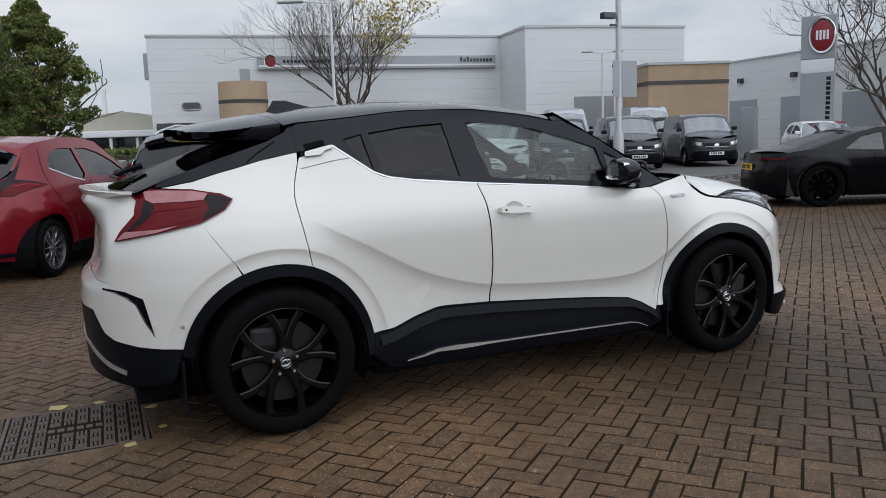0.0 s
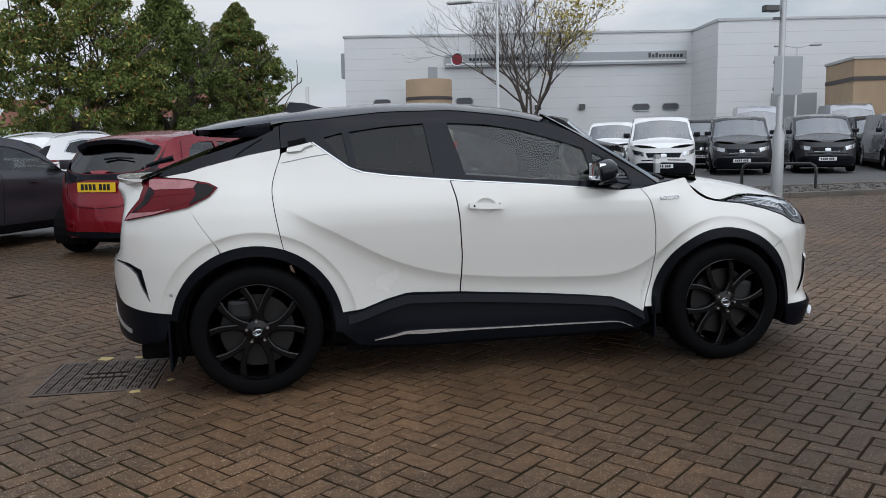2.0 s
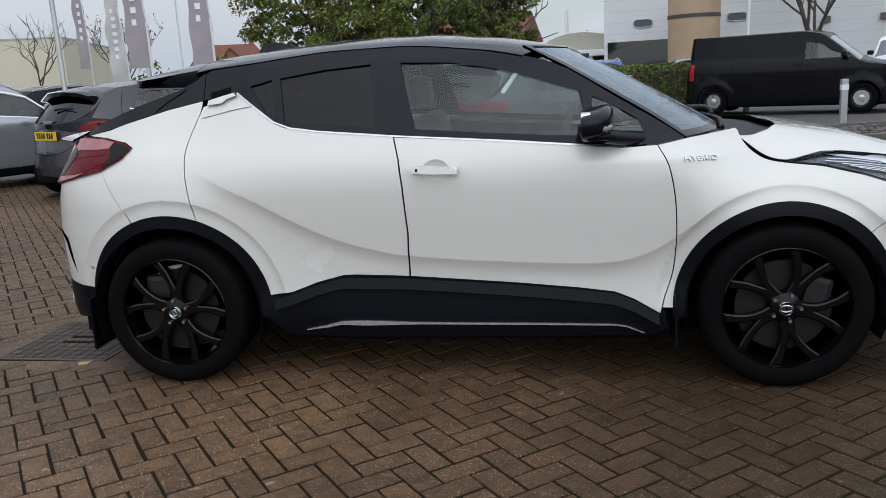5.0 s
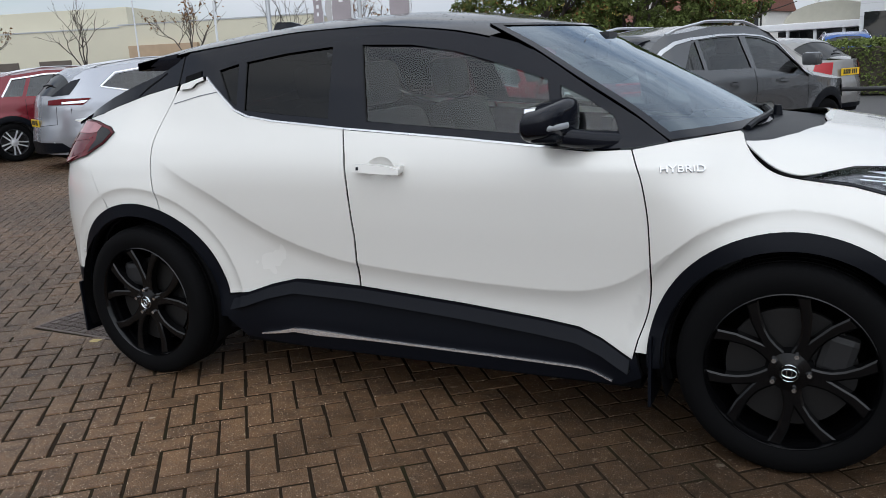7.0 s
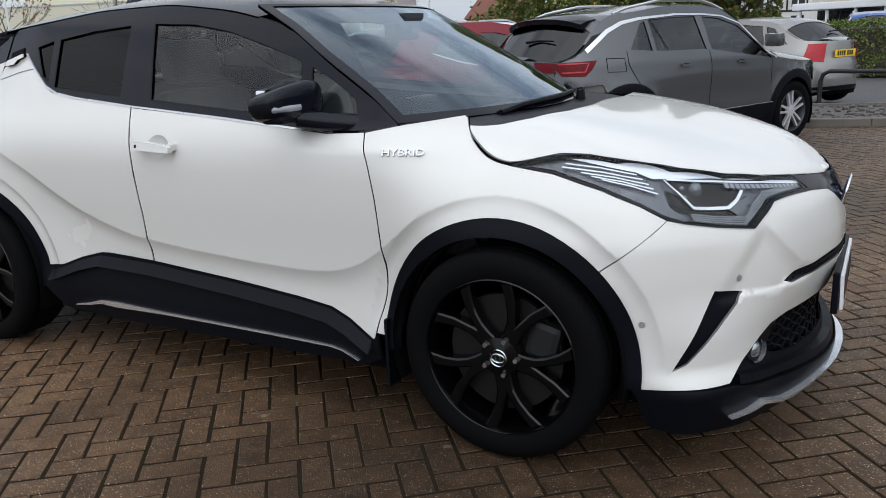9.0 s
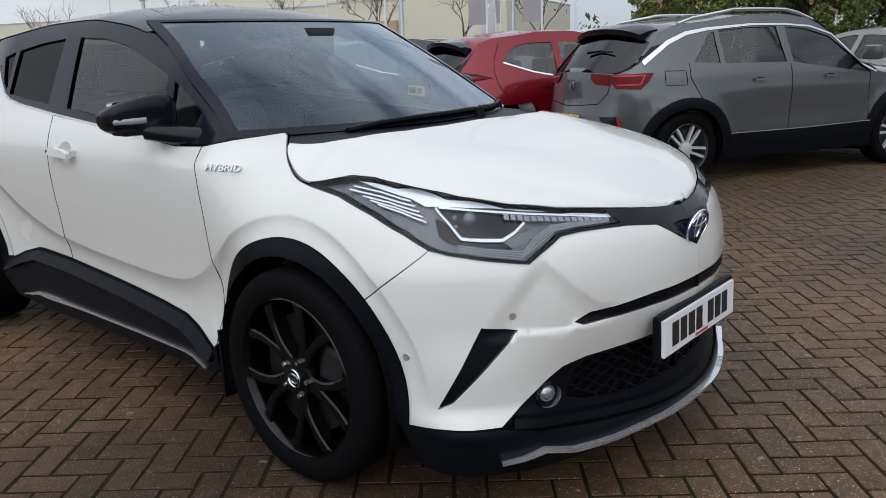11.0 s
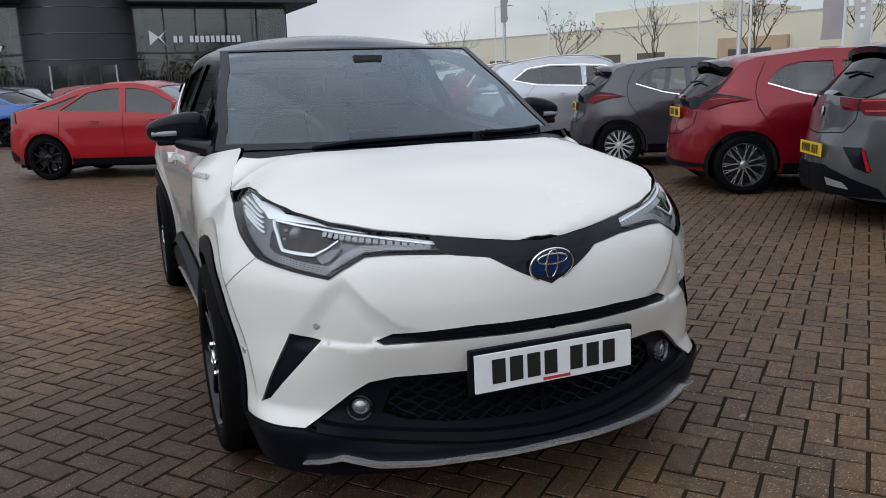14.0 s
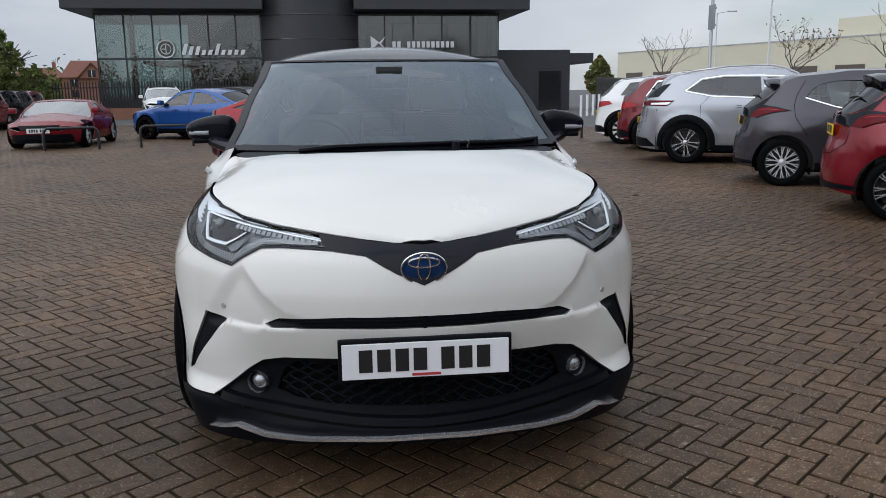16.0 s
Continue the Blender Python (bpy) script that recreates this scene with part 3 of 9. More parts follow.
def flank(flip):
    door = panel("front_door", shell, [(-.268, 1.088), (-.245, .998), (-.232, .89), (-.22, .683), (-.228, .481)] + SILL_FRONT + FRONT_SEAM + [(.677, 1.008)] + BELT_F[:2], M["white"], hero, gap=.016, holes=[CUP], rim=.004, lines=FOLD, flip=flip)
    rear = panel("rear_door", shell, BELT_R + REAR_SEAM + arc(REAR, HUB_Z, R_OUT, 68, 9) + SILL_TOP[1:] + [(-.236, .482), (-.227, .683), (-.239, .89), (-.252, .998)], M["white"], hero, gap=.016, lines=FOLD + FOLD_REAR, flip=flip)
    panel("rear_quarter_panel", shell, PILLAR + TAIL_OUT[1:6] + [(-1.6, .915), (-1.52, .81)] + arc(REAR, HUB_Z, R_OUT, 111, 70.5) + [(a - .0045, b) for a, b in REAR_SEAM[-2:0:-1]], M["white"], hero, gap=.018, lines=FOLD + FOLD_REAR, flip=flip)
    panel("front_wing", shell, [(a + .0048, b) for a, b in FRONT_SEAM[::-1]] + [(.846, .335)] + arc(FRONT, HUB_Z, F_OUT, 180, 44.5) + [(1.8335, .7855), (1.757, .822), (1.638, .863), (1.48, .902), (1.335, .919)] + [(a - .003, b - .004) for a, b in CORNER[-2::-1]] + [(1.138, 1.062), (.95, 1.036)], M["white"], hero, gap=.016, lines=FOLD + FOLD_FRONT, flip=flip)
    panel("front_bumper", shell, [(1.8355, .784)] + arc(FRONT, HUB_Z, F_OUT, 44, -5) + LIP_TOP[:2] + MOUTH + [(S_NOSE, .70), (2.70, .735), (2.6, .787), (2.481, .80)] + LAMP_LOW[1:7], M["white"], hero, gap=.015,
          holes=[[(2.257, .567), (2.31, .588), (2.547, .604), (S_NOSE - .0002, .606), (S_NOSE - .0002, .568), (2.547, .566), (2.283, .557)], [(1.985, .578), (2.09, .563), (2.01, .48), (1.9, .368), (1.855, .348), (1.925, .468)]], rim=.03, lines=FOLD_NOSE + FOLD_FRONT, flip=flip)
    panel("upper_grille", shell, [(2.262, .566), (2.312, .586), (2.547, .602), (S_NOSE, .604), (S_NOSE, .570), (2.547, .568), (2.287, .559)], M["plastic"], hero, "black slatted strip", out=-.005, gap=.02, rim=.02, flip=flip)
    panel("corner_vent", shell, [(1.988, .575), (2.086, .561), (2.008, .482), (1.9, .371), (1.859, .351), (1.928, .468)], M["plastic"], hero, "black plastic insert", out=-.007, gap=.02, rim=.02, flip=flip)
    for dz in (-.008, .006):
        ribbon("grille_slat", shell, [(2.31, .574 + dz), (2.547, .585 + dz), (S_NOSE, .587 + dz)], .005, M["plastic"], hero, out=-.001, deep=.006, flip=flip)
    panel("rear_bumper", shell, TAIL_OUT[5:] + [(-2.10, .80), (-2.13, .735), (S_TAIL, .735), (S_TAIL, .60), (-2.3, .60), (-2.2, .505), (-2.115, .478), (-1.97, .46)] + arc(REAR, HUB_Z, R_OUT, 166, 112) + [(-1.5225, .81), (-1.6028, .915)], M["white"], hero, gap=.03, holes=[[(-2.19, .712), (-2.10, .712), (-2.024, .706), (-1.930, .676), (-1.914, .612), (-1.888, .502), (-1.93, .562), (-1.972, .648), (-2.02, .678), (-2.10, .698), (-2.19, .702)]], rim=.03, lines=FOLD_REAR, flip=flip)
    panel("corner_slot", shell, [(-2.19, .712), (-2.10, .712), (-2.024, .706), (-1.930, .676), (-1.914, .612), (-1.888, .502), (-1.93, .562), (-1.972, .648), (-2.02, .678), (-2.10, .698), (-2.19, .702)], M["plastic"], hero, "black plastic insert", out=-.012, gap=.02, rim=.01, flip=flip)
    panel("rear_valance", shell, [(S_TAIL, .597), (-2.302, .597), (-2.2, .50), (-2.115, .474), (-1.97, .456), (-1.775, .443), (-1.82, .30), (-2.01, .27), (-2.43, .29), (S_TAIL, .30)], M["plastic"], hero, "black plastic", gap=.04, flip=flip)
    ribbon("diffuser_trim", shell, [(-2.06, .335), (-2.2, .36), (-2.43, .42), (S_TAIL, .43)], .022, M["satin"], hero, "satin silver", flip=flip)
    panel("tailgate", shell, [(S_TAIL, .738), (-2.127, .738), (-2.097, .80), (-2.077, .925), (-2.05, .967), (-1.99, 1.036), (-2.015, 1.093), (-2.13, 1.128), (S_TAIL, 1.128)], M["white"], hero, gap=.03, flip=flip)
    panel("pillar_trim", shell, [(a, b + .004) for a, b in PILLAR] + [(-1.95, 1.15)] + [(s, max(eaves(s)[0], 1.155)) for s in (-1.9, -1.8, -1.7, -1.6, -1.5, -1.4, -1.3, -1.2, -1.163)], M["black"], hero, "gloss black", gap=.04, flip=flip)
    ribbon("tailgate_seam", shell, [(-1.262, 1.335), (-1.30, 1.315), (-1.36, 1.285), (-1.425, 1.243)], .006, M["dark"], hero, "dark seam", out=.0025, deep=.003, gap=.02, flip=flip)
    top = [(s, eaves(s)[0]) for s in np.linspace(-1.158, 1.03, 30)]
    panel("window_frame", shell, [(-1.158, 1.284), (-.99, 1.312), (-.893, 1.236), (-.811, 1.174), (-.759, 1.152), (-.614, 1.129), (-.271, 1.097), (.229, 1.057), (.545, 1.026), (.677, 1.013), (.822, 1.02), (.95, 1.04), (1.03, 1.05)] + top[::-1], M["black"], hero, "gloss black roof rail and pillars", gap=.035, out=-.004, holes=[Q_GLASS, R_GLASS, F_GLASS, T_GLASS], rim=.02, flip=flip)
    for nm, poly, g in (("rear_quarter_window", Q_GLASS, PRIVACY), ("rear_window", R_GLASS, PRIVACY), ("front_window", F_GLASS, GLASS), ("vent_window", T_GLASS, GLASS)):
        w = panel(nm, shell, poly, g, hero, "tinted glass", out=-.014, rim=0, gap=.05, flip=flip)
        w.visible_shadow = False
    ribbon("window_chrome", shell, [(.70, 1.015), (.545, 1.025), (.229, 1.055), (-.268, 1.094), (-.614, 1.128), (-.74, 1.148), (-.811, 1.175), (-.893, 1.238), (-.985, 1.31)], .0058, M["satin"], hero, "bright chrome strip", out=.003, flip=flip)
    # sill cladding with its bright strip
    panel("sill_cladding", shell, SILL_TOP + [(-.236, .482)] + SILL_FRONT + [(.85, .33), (.87, .25), (.8, .215), (.4, .205), (-.5, .205), (-.8, .225), (-.885, .30)], M["plastic"], hero, "black plastic", gap=.03, out=.012, rim=.03, flip=flip)
    edge = [(-.85, .37), (-.772, .39), (-.653, .432), (-.53, .462), (-.236, .453), (.216, .42), (.506, .394), (.65, .377), (.735, .345), (.83, .29)]
    panel("sill_ledge", ledge, [(a, b + .020) for a, b in edge] + [(a, b - .022) for a, b in edge[::-1]], M["plastic"], hero, "sloping ledge", gap=.025, rim=.03, flip=flip)
    ribbon("sill_trim", shell, [(-.715, .247), (-.62, .262), (-.548, .278), (.1, .268), (.65, .262), (.70, .255), (.77, .226)], [.004, .024, .010, .008, .008, .007, .004], M["skid"], hero, "bright silver sill strip", out=.022, deep=.02, flip=flip)
    for nm, c, ri, ro, a0, a1 in (("rear_arch_trim", REAR, R_IN, R_OUT, 170, -4), ("front_arch_trim", FRONT, F_IN, F_OUT, 186, -6)):
        panel(nm, shell, arc(c, HUB_Z, ro, a0, a1, 40) + arc(c, HUB_Z, ri, a1, a0, 40), M["plastic"], hero, "black plastic", gap=.03, out=.008, rim=.05, flip=flip)
    # lamps
    tail = panel("tail_lamp", shell, TAIL_OUT + TAIL_IN, M["lens_red"], hero, "deep red lens with a smoked tip", out=.012, gap=.02, rim=.03, flip=flip)
    panel("tail_lamp_tip", shell, [(-1.66, 1.12), (-1.562, 1.106), (-1.524, 1.09), (-1.555, 1.05), (-1.655, 1.005), (-1.62, 1.06)], M["lens_smoke"], tail, "smoked black tip", out=.015, rim=.004, gap=.03, flip=flip)
    panel("tail_lamp_glass", shell, [(-1.93, 1.128), (-1.72, 1.124), (-1.596, 1.104), (-1.585, 1.083), (-1.628, 1.035), (-1.712, 1.005), (-1.86, .974), (-2.0, .950), (-1.915, 1.03), (-1.925, 1.08)], M["lens_red_mid"], tail, "red lens", out=.014, rim=.004, gap=.03, flip=flip)
    panel("tail_lamp_top", shell, [(-1.99, 1.135), (-1.878, 1.138), (-1.707, 1.132), (-1.625, 1.119), (-1.645, 1.092), (-1.72, 1.088), (-1.85, 1.086), (-1.90, 1.084), (-1.955, 1.10)], M["lens_clear"], tail, "pale clear lens", out=.017, rim=.004, gap=.03, flip=flip)
    panel("tail_lamp_shelf", shell, [(-1.955, 1.095), (-1.90, 1.08), (-1.885, 1.06), (-1.91, 1.02), (-1.96, .985), (-2.01, .965), (-1.95, 1.03)], M["lens_smoke"], tail, "dark clear inner shelf", out=.0165, rim=.004, gap=.03, flip=flip)
    panel("tail_lamp_light_guide", shell, [(-1.9, 1.060), (-1.66, 1.072), (-1.665, 1.064), (-1.885, 1.048), (-1.965, .966), (-1.985, .960)], M["lens_red"], tail, "red light guide", out=.016, rim=.004, gap=.03, flip=flip)
    panel("tail_lamp_foot", shell, [(-2.02, .965), (-1.85, .975), (-1.75, .99), (-1.85, .962), (-2.06, .93)], M["lens_clear"], tail, "clear lens", out=.0175, rim=.004, gap=.03, flip=flip)
    head = panel("headlamp", shell, LAMP_TOP + LAMP_LOW, M["housing"], hero, "clear lens over a dark grey housing", out=-.028, gap=.03, rim=.02, flip=flip)
    panel("lens", shell, LAMP_TOP + LAMP_LOW, LENS, head, "clear plastic lens", out=.002, gap=.025, rim=0, flip=flip).visible_shadow = False
    panel("lamp_rim", shell, LAMP_TOP + LAMP_LOW, M["black"], head, "black rim", out=.0035, gap=.016, rim=.014, flip=flip,
          holes=[[(1.355, .9225)] + [(a, b - .0016) for a, b in LAMP_TOP[1:]] + [(2.458, .811)] + [(a, b + .0056) for a, b in LAMP_LOW[1:]]])
    panel("chrome_brow", shell, [(1.52, .941), (1.56, .951), (1.68, .9415), (1.85, .9215), (2.04, .8955), (2.25, .8665), (2.43, .845), (2.46, .822), (2.25, .856), (2.14, .867), (2.04, .879), (1.85, .889), (1.80, .889), (1.745, .907)], M["brow"], head, "bright satin reflector", out=-.016, gap=.02, rim=.006, flip=flip)
    panel("lamp_box", shell, [(1.849, .884), (1.94, .876), (2.033, .867), (2.125, .855), (2.139, .838), (2.06, .80), (1.941, .807), (1.90, .846)], M["lens_smoke"], head, "dark projector box", out=-.019, gap=.03, rim=.004, flip=flip)
    ribbon("light_guide", shell, [(1.838, .888), (1.895, .848), (1.936, .811), (1.99, .806), (2.058, .803), (2.1, .82), (2.138, .841)], [.003, .005, .007, .007, .008, .006, .004], M["drl"], head, "white light guide", out=-.006, flip=flip)
    ribbon("chrome_line", shell, [(1.849, .888), (1.94, .881), (2.033, .873), (2.244, .852), (2.44, .828)], .0042, M["drl"], head, "bright edge", out=-.008, flip=flip)
    for k in range(16):
        a = 2.075 + .0225 * k
        ribbon("light_segment", shell, [(a, .858 - (a - 2.08) * .10), (a + .016, .856 - (a - 2.08) * .10)], .0125 - .0003 * k, M["segment"], head, out=-.007, deep=.006, flip=flip)
    for a, b in (((1.51, .929), (1.745, .902)), ((1.50, .920), (1.765, .890)), ((1.565, .907), (1.785, .877)), ((1.60, .898), (1.80, .865)), ((1.635, .890), (1.815, .852))):
        ribbon("reflector_slat", shell, [a, ((a[0] + b[0]) / 2, (a[1] + b[1]) / 2 + .004), b], .0026, M["brow"], head, out=-.012, gap=.02, flip=flip)
    panel("lower_box", shell, [(1.842, .858), (1.893, .842), (1.938, .801), (1.99, .797), (2.062, .794), (2.12, .812), (2.15, .822), (2.115, .786), (2.085, .776), (1.99, .781), (1.90, .797), (1.86, .815)], M["lens_smoke"], head, "dark lower box", out=-.021, gap=.025, rim=.004, flip=flip)
    panel("inner_wedge", shell, [(2.062, .797), (2.105, .814), (2.155, .822), (2.118, .787), (2.09, .779)], M["housing"], head, "grey wedge", out=-.015, gap=.025, rim=.004, flip=flip)
    for k in range(4):
        d = .0052 * k
        ribbon("bezel_rib", shell, [(1.93 - .4 * d, .779 + d), (2.0, .768 + d), (2.108 + .6 * d, .754 + d * 1.1), (2.165 - .5 * d, .786 + d), (2.228 - .3 * d, .815 + d * .8), (2.30, .8185 + d * .6), (2.43, .8165 + d * .35)], .0026, M["bezel"], head, "ribbed satin bezel", out=-.010, deep=.005, gap=.02, flip=flip)
    sg = -1 if flip else 1
    for ds, r in ((0, .022), (-.052, .010), (-.046, .008)):
        bm = bmesh.new()
        p = shell(np.array([1.965 + ds]), np.array([.853 - ds * .1 - (.022 if ds == -.046 else 0)]), -.024)[0]
        bmesh.ops.create_uvsphere(bm, u_segments=20, v_segments=12, radius=r)
        bmesh.ops.translate(bm, vec=(p[0], p[1] * sg, p[2]), verts=bm.verts)
        part("projector", bm, M["projector"], head, "projector lens", smooth=60)
    # door handles
    for dr, s0, s1, z0 in ((door, -.185, .01, .955),):
        panel("handle_cup", dish, CUP, M["white"], dr, gap=.012, rim=0, flip=flip)
        ribbon("handle", shell, [(s0, z0), (s0 + .06, z0), (s0 + .15, z0 - .006), (s1, z0 - .012)], [.024, .033, .031, .02], M["white"], dr, out=.042, deep=.022, gap=.015, flip=flip)
        for q in (s0 + .012, s1 - .012):
            ribbon("handle_foot", shell, [(q - .012, z0 - .002), (q + .012, z0 - .004)], .024, M["white"], dr, out=.03, deep=.035, flip=flip)
        ribbon("keyhole", shell, [(s0 + .018, z0), (s0 + .028, z0)], .012, M["plastic"], dr, "dark lock", out=.0435, deep=.002, flip=flip)
    ribbon("handle_recess", shell, [(-1.12, 1.305), (-1.02, 1.325)], .024, M["dark"], rear, "dark recess", out=.002, flip=flip)
    panel("upper_door_handle", shell, [(-1.13, 1.262), (-1.125, 1.284), (-.995, 1.312), (-.985, 1.298), (-1.03, 1.286), (-1.05, 1.268)], M["white"], rear, out=.016, gap=.02, rim=.016, flip=flip)
    ribbon("door_step_line", shell, [(-1.16, 1.205), (-1.0, 1.235), (-.905, 1.248)], .004, M["housing"], rear, out=.0012, deep=.002, flip=flip)
    # nose trim
    panel("nose_band", shell, [(2.428, .849), (2.599, .832), (S_NOSE, .818), (S_NOSE, .70), (2.70, .737), (2.6, .789), (2.479, .803)], M["black"], hero, "gloss black band", out=.002, gap=.025, flip=flip)
    panel("lower_lip", shell, LIP_TOP + [(S_NOSE, .185), (2.5, .175), (2.297, .158), (2.15, .15), (1.862, .15), (1.79, .17), (1.762, .25)], M["plastic"], hero, "black plastic", out=.012, gap=.025, rim=.04, flip=flip)
    ribbon("skid_trim", shell, [(2.03, .196), (2.09, .205), (2.152, .222), (2.25, .196), (2.4, .196), (2.534, .206), (S_NOSE, .213)], [.004, .011, .014, .011, .010, .010, .010], M["skid"], hero, "satin silver", out=.034, deep=.03, gap=.02, flip=flip)
    panel("intake_surround", shell, MOUTH + [(S_NOSE, .234), (2.534, .241), (2.297, .256), (2.152, .273)], M["plastic"], hero, "black plastic", out=-.022, gap=.02, rim=.02, holes=[[(2.26, .33), (2.29, .40), (2.34, .432), (S_NOSE - .002, .44), (S_NOSE - .002, .292), (2.45, .296), (2.33, .308)]], flip=flip)
    ribbon("intake_ledge", shell, [(2.07, .305), (2.2, .285), (2.35, .272), (2.55, .258), (S_NOSE, .25)], .024, M["plastic"], hero, out=.006, deep=.04, flip=flip)
    lat = bmesh.new()
    for k in range(-6, 14):
        for sl in (1, -1):
            pts = []
            for i in range(25):
                z = .290 + .150 * i / 24
                s = 2.27 + .07 * k + sl * .294 * i / 24 + .006 * math.sin(i * 2 * math.pi * 8.4 / 24 * .5) * sl
                lim = 2.345 if z > .42 else (2.30 if z > .38 else 2.275 + max(0, .33 - z) * 2.6)
                if lim < s <= S_NOSE:
                    p = shell(np.array([s]), np.array([z]), -.03)[0]
                    pts.append((p[0], p[1] * sg, p[2]))
            if len(pts) > 2:
                tube(lat, pts, .0042, 5)
    part("grille_mesh", lat, M["plastic"], hero, "black plastic honeycomb mesh")
    fog = bmesh.new()
    lathe(fog, [(.001, .018), (.010, .017), (.020, .012), (.028, .002), (.032, -.005), (.035, -.003), (.037, .02)], 24)
    p = shell(np.array([2.193]), np.array([.352]), -.026)[0]
    bmesh.ops.transform(fog, matrix=Matrix.Translation((p[0], p[1] * sg, p[2])) @ Matrix.Rotation(radians(-90 - 28 * sg), 4, "Z"), verts=fog.verts)
    bmesh.ops.recalc_face_normals(fog, faces=fog.faces[:])
    fog_lamp = part("fog_lamp", fog, M["fog"], hero, "round clear fog lamp", smooth=40)
    bulb = bmesh.new()
    lathe(bulb, [(.001, -.006), (.007, -.005), (.0105, .0), (.011, .018)], 20)
    bmesh.ops.transform(bulb, matrix=Matrix.Translation((p[0], p[1] * sg, p[2])) @ Matrix.Rotation(radians(-90 + (-28 * sg)), 4, "Z"), verts=bulb.verts)
    bmesh.ops.recalc_face_normals(bulb, faces=bulb.faces[:])
    part("bulb_shield", bulb, M["rim_dark"], fog_lamp, "dark bulb shield", smooth=40)
    for s, z in ((2.074, .604), (1.765, .492), (-1.768, .546)):
        bm = bmesh.new()
        lathe(bm, [(.001, .001), (.009, .001), (.0095, -.001), (.0115, -.001), (.012, -.008)], 20)
        p, q = shell(np.array([s]), np.array([z]), .001)[0], shell(np.array([s]), np.array([z]), .02)[0]
        d = Vector((q[0] - p[0], (q[1] - p[1]) * sg, q[2] - p[2])).normalized()
        bmesh.ops.transform(bm, matrix=Matrix.Translation((p[0], p[1] * sg, p[2])) @ d.to_track_quat("Y", "Z").to_matrix().to_4x4(), verts=bm.verts)
        part("parking_sensor", bm, M["satin"], hero, smooth=40)
    # mirrors
    bm = bmesh.new()
    bmesh.ops.create_uvsphere(bm, u_segments=28, v_segments=18, radius=1)
    for v in bm.verts:
        x, y, z = v.co
        q = (abs(x) ** 4 + abs(y) ** 3.2 + abs(z) ** 3.6) ** (1 / 3.6)
        x, y, z = x / q, y / q, z / q
        x = max(x, -.55)
        o = (1 - y) / 2
        z = z * (1 - .58 * o ** 1.7) if z > 0 else z * (1 - .30 * o ** 2)
        v.co = (.575 + x * .068 + y * .024, -.866 + y * .122, 1.116 + z * .074 + .010 * x)
    cap = part("door_mirror", bm, M["black"], hero, "gloss black shell", smooth=50)
    bm = bmesh.new()
    box(bm, .538, -.95, 1.052, .628, -.78, 1.08, .012)
    part("mirror_base", bm, M["plastic"], cap, "black plastic")
    bm = bmesh.new()
    tube(bm, [(.61, -.86, 1.064), (.69, -.79, 1.046), (.77, -.735, 1.035)], .03, 10, .036)
    part("mirror_arm", bm, M["black"], cap, "", smooth=50)
    bm = bmesh.new()
    tube(bm, [(.634, -.87, 1.103), (.626, -.92, 1.102), (.605, -.96, 1.101), (.565, -.974, 1.102)], .013, 8, .011)
    part("indicator", bm, M["segment"], cap, "clear indicator lens", smooth=50)
    boxed("mirror_glass", (.536, -.945, 1.072, .541, -.785, 1.165), M["chrome"], cap, .02)
    if flip:
        for o in (cap, *cap.children):
            o.data.transform(Matrix.Diagonal((1, -1, 1, 1)))
            o.data.flip_normals()
    # near-black linings that close the gaps and stand for the shade inside them
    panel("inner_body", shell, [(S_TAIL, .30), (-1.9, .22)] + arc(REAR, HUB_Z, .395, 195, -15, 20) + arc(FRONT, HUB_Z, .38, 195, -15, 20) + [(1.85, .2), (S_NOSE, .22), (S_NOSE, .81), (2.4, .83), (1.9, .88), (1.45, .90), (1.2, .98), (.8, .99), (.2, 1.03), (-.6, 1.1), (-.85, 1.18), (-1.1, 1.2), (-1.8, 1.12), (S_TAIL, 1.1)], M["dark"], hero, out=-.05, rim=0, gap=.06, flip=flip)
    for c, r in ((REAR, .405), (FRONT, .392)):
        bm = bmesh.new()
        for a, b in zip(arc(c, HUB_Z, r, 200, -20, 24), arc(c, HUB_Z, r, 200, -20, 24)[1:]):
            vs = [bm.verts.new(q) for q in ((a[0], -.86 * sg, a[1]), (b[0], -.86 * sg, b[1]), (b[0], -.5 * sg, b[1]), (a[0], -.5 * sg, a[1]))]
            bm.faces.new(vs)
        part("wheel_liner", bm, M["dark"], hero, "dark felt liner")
        boxed("mud_flap", (c - r - .04, -.85, .155, c - r - .028, -.66, .40) if not flip else (c - r - .04, .66, .155, c - r - .028, .85, .40), M["plastic"], hero, .003, "black rubber")


both(flank)

# canopy
rim_line = [eaves(s) for s in np.linspace(-1.9, 1.05, 120)]
ex, ey = np.array([r[1] for r in rim_line]), np.array([r[2] for r in rim_line])


def edge_y(x):
    return float(np.interp(x, ex, ey))


def band(x_front, x_rear, n=16, trim=0.0):
    """Outline between two cross lines x(y) and the canopy's edges."""
    def corner(fn):
        x = fn(.6)
        for _ in range(12):
            x = fn(edge_y(x) - trim)
        return x
    xf, xr = corner(x_front), corner(x_rear)
    right = [(x, -(edge_y(x) - trim)) for x in np.linspace(xr, xf, 24)]
    w = edge_y(xf) - trim
    front = [(x_front(abs(y)), y) for y in np.linspace(-w, w, n)][1:-1]
    left = [(x, -y) for x, y in right[::-1]]
    w = edge_y(xr) - trim
    back = [(x_rear(abs(y)), y) for y in np.linspace(w, -w, n)][1:-1]
    return right + front + left + back


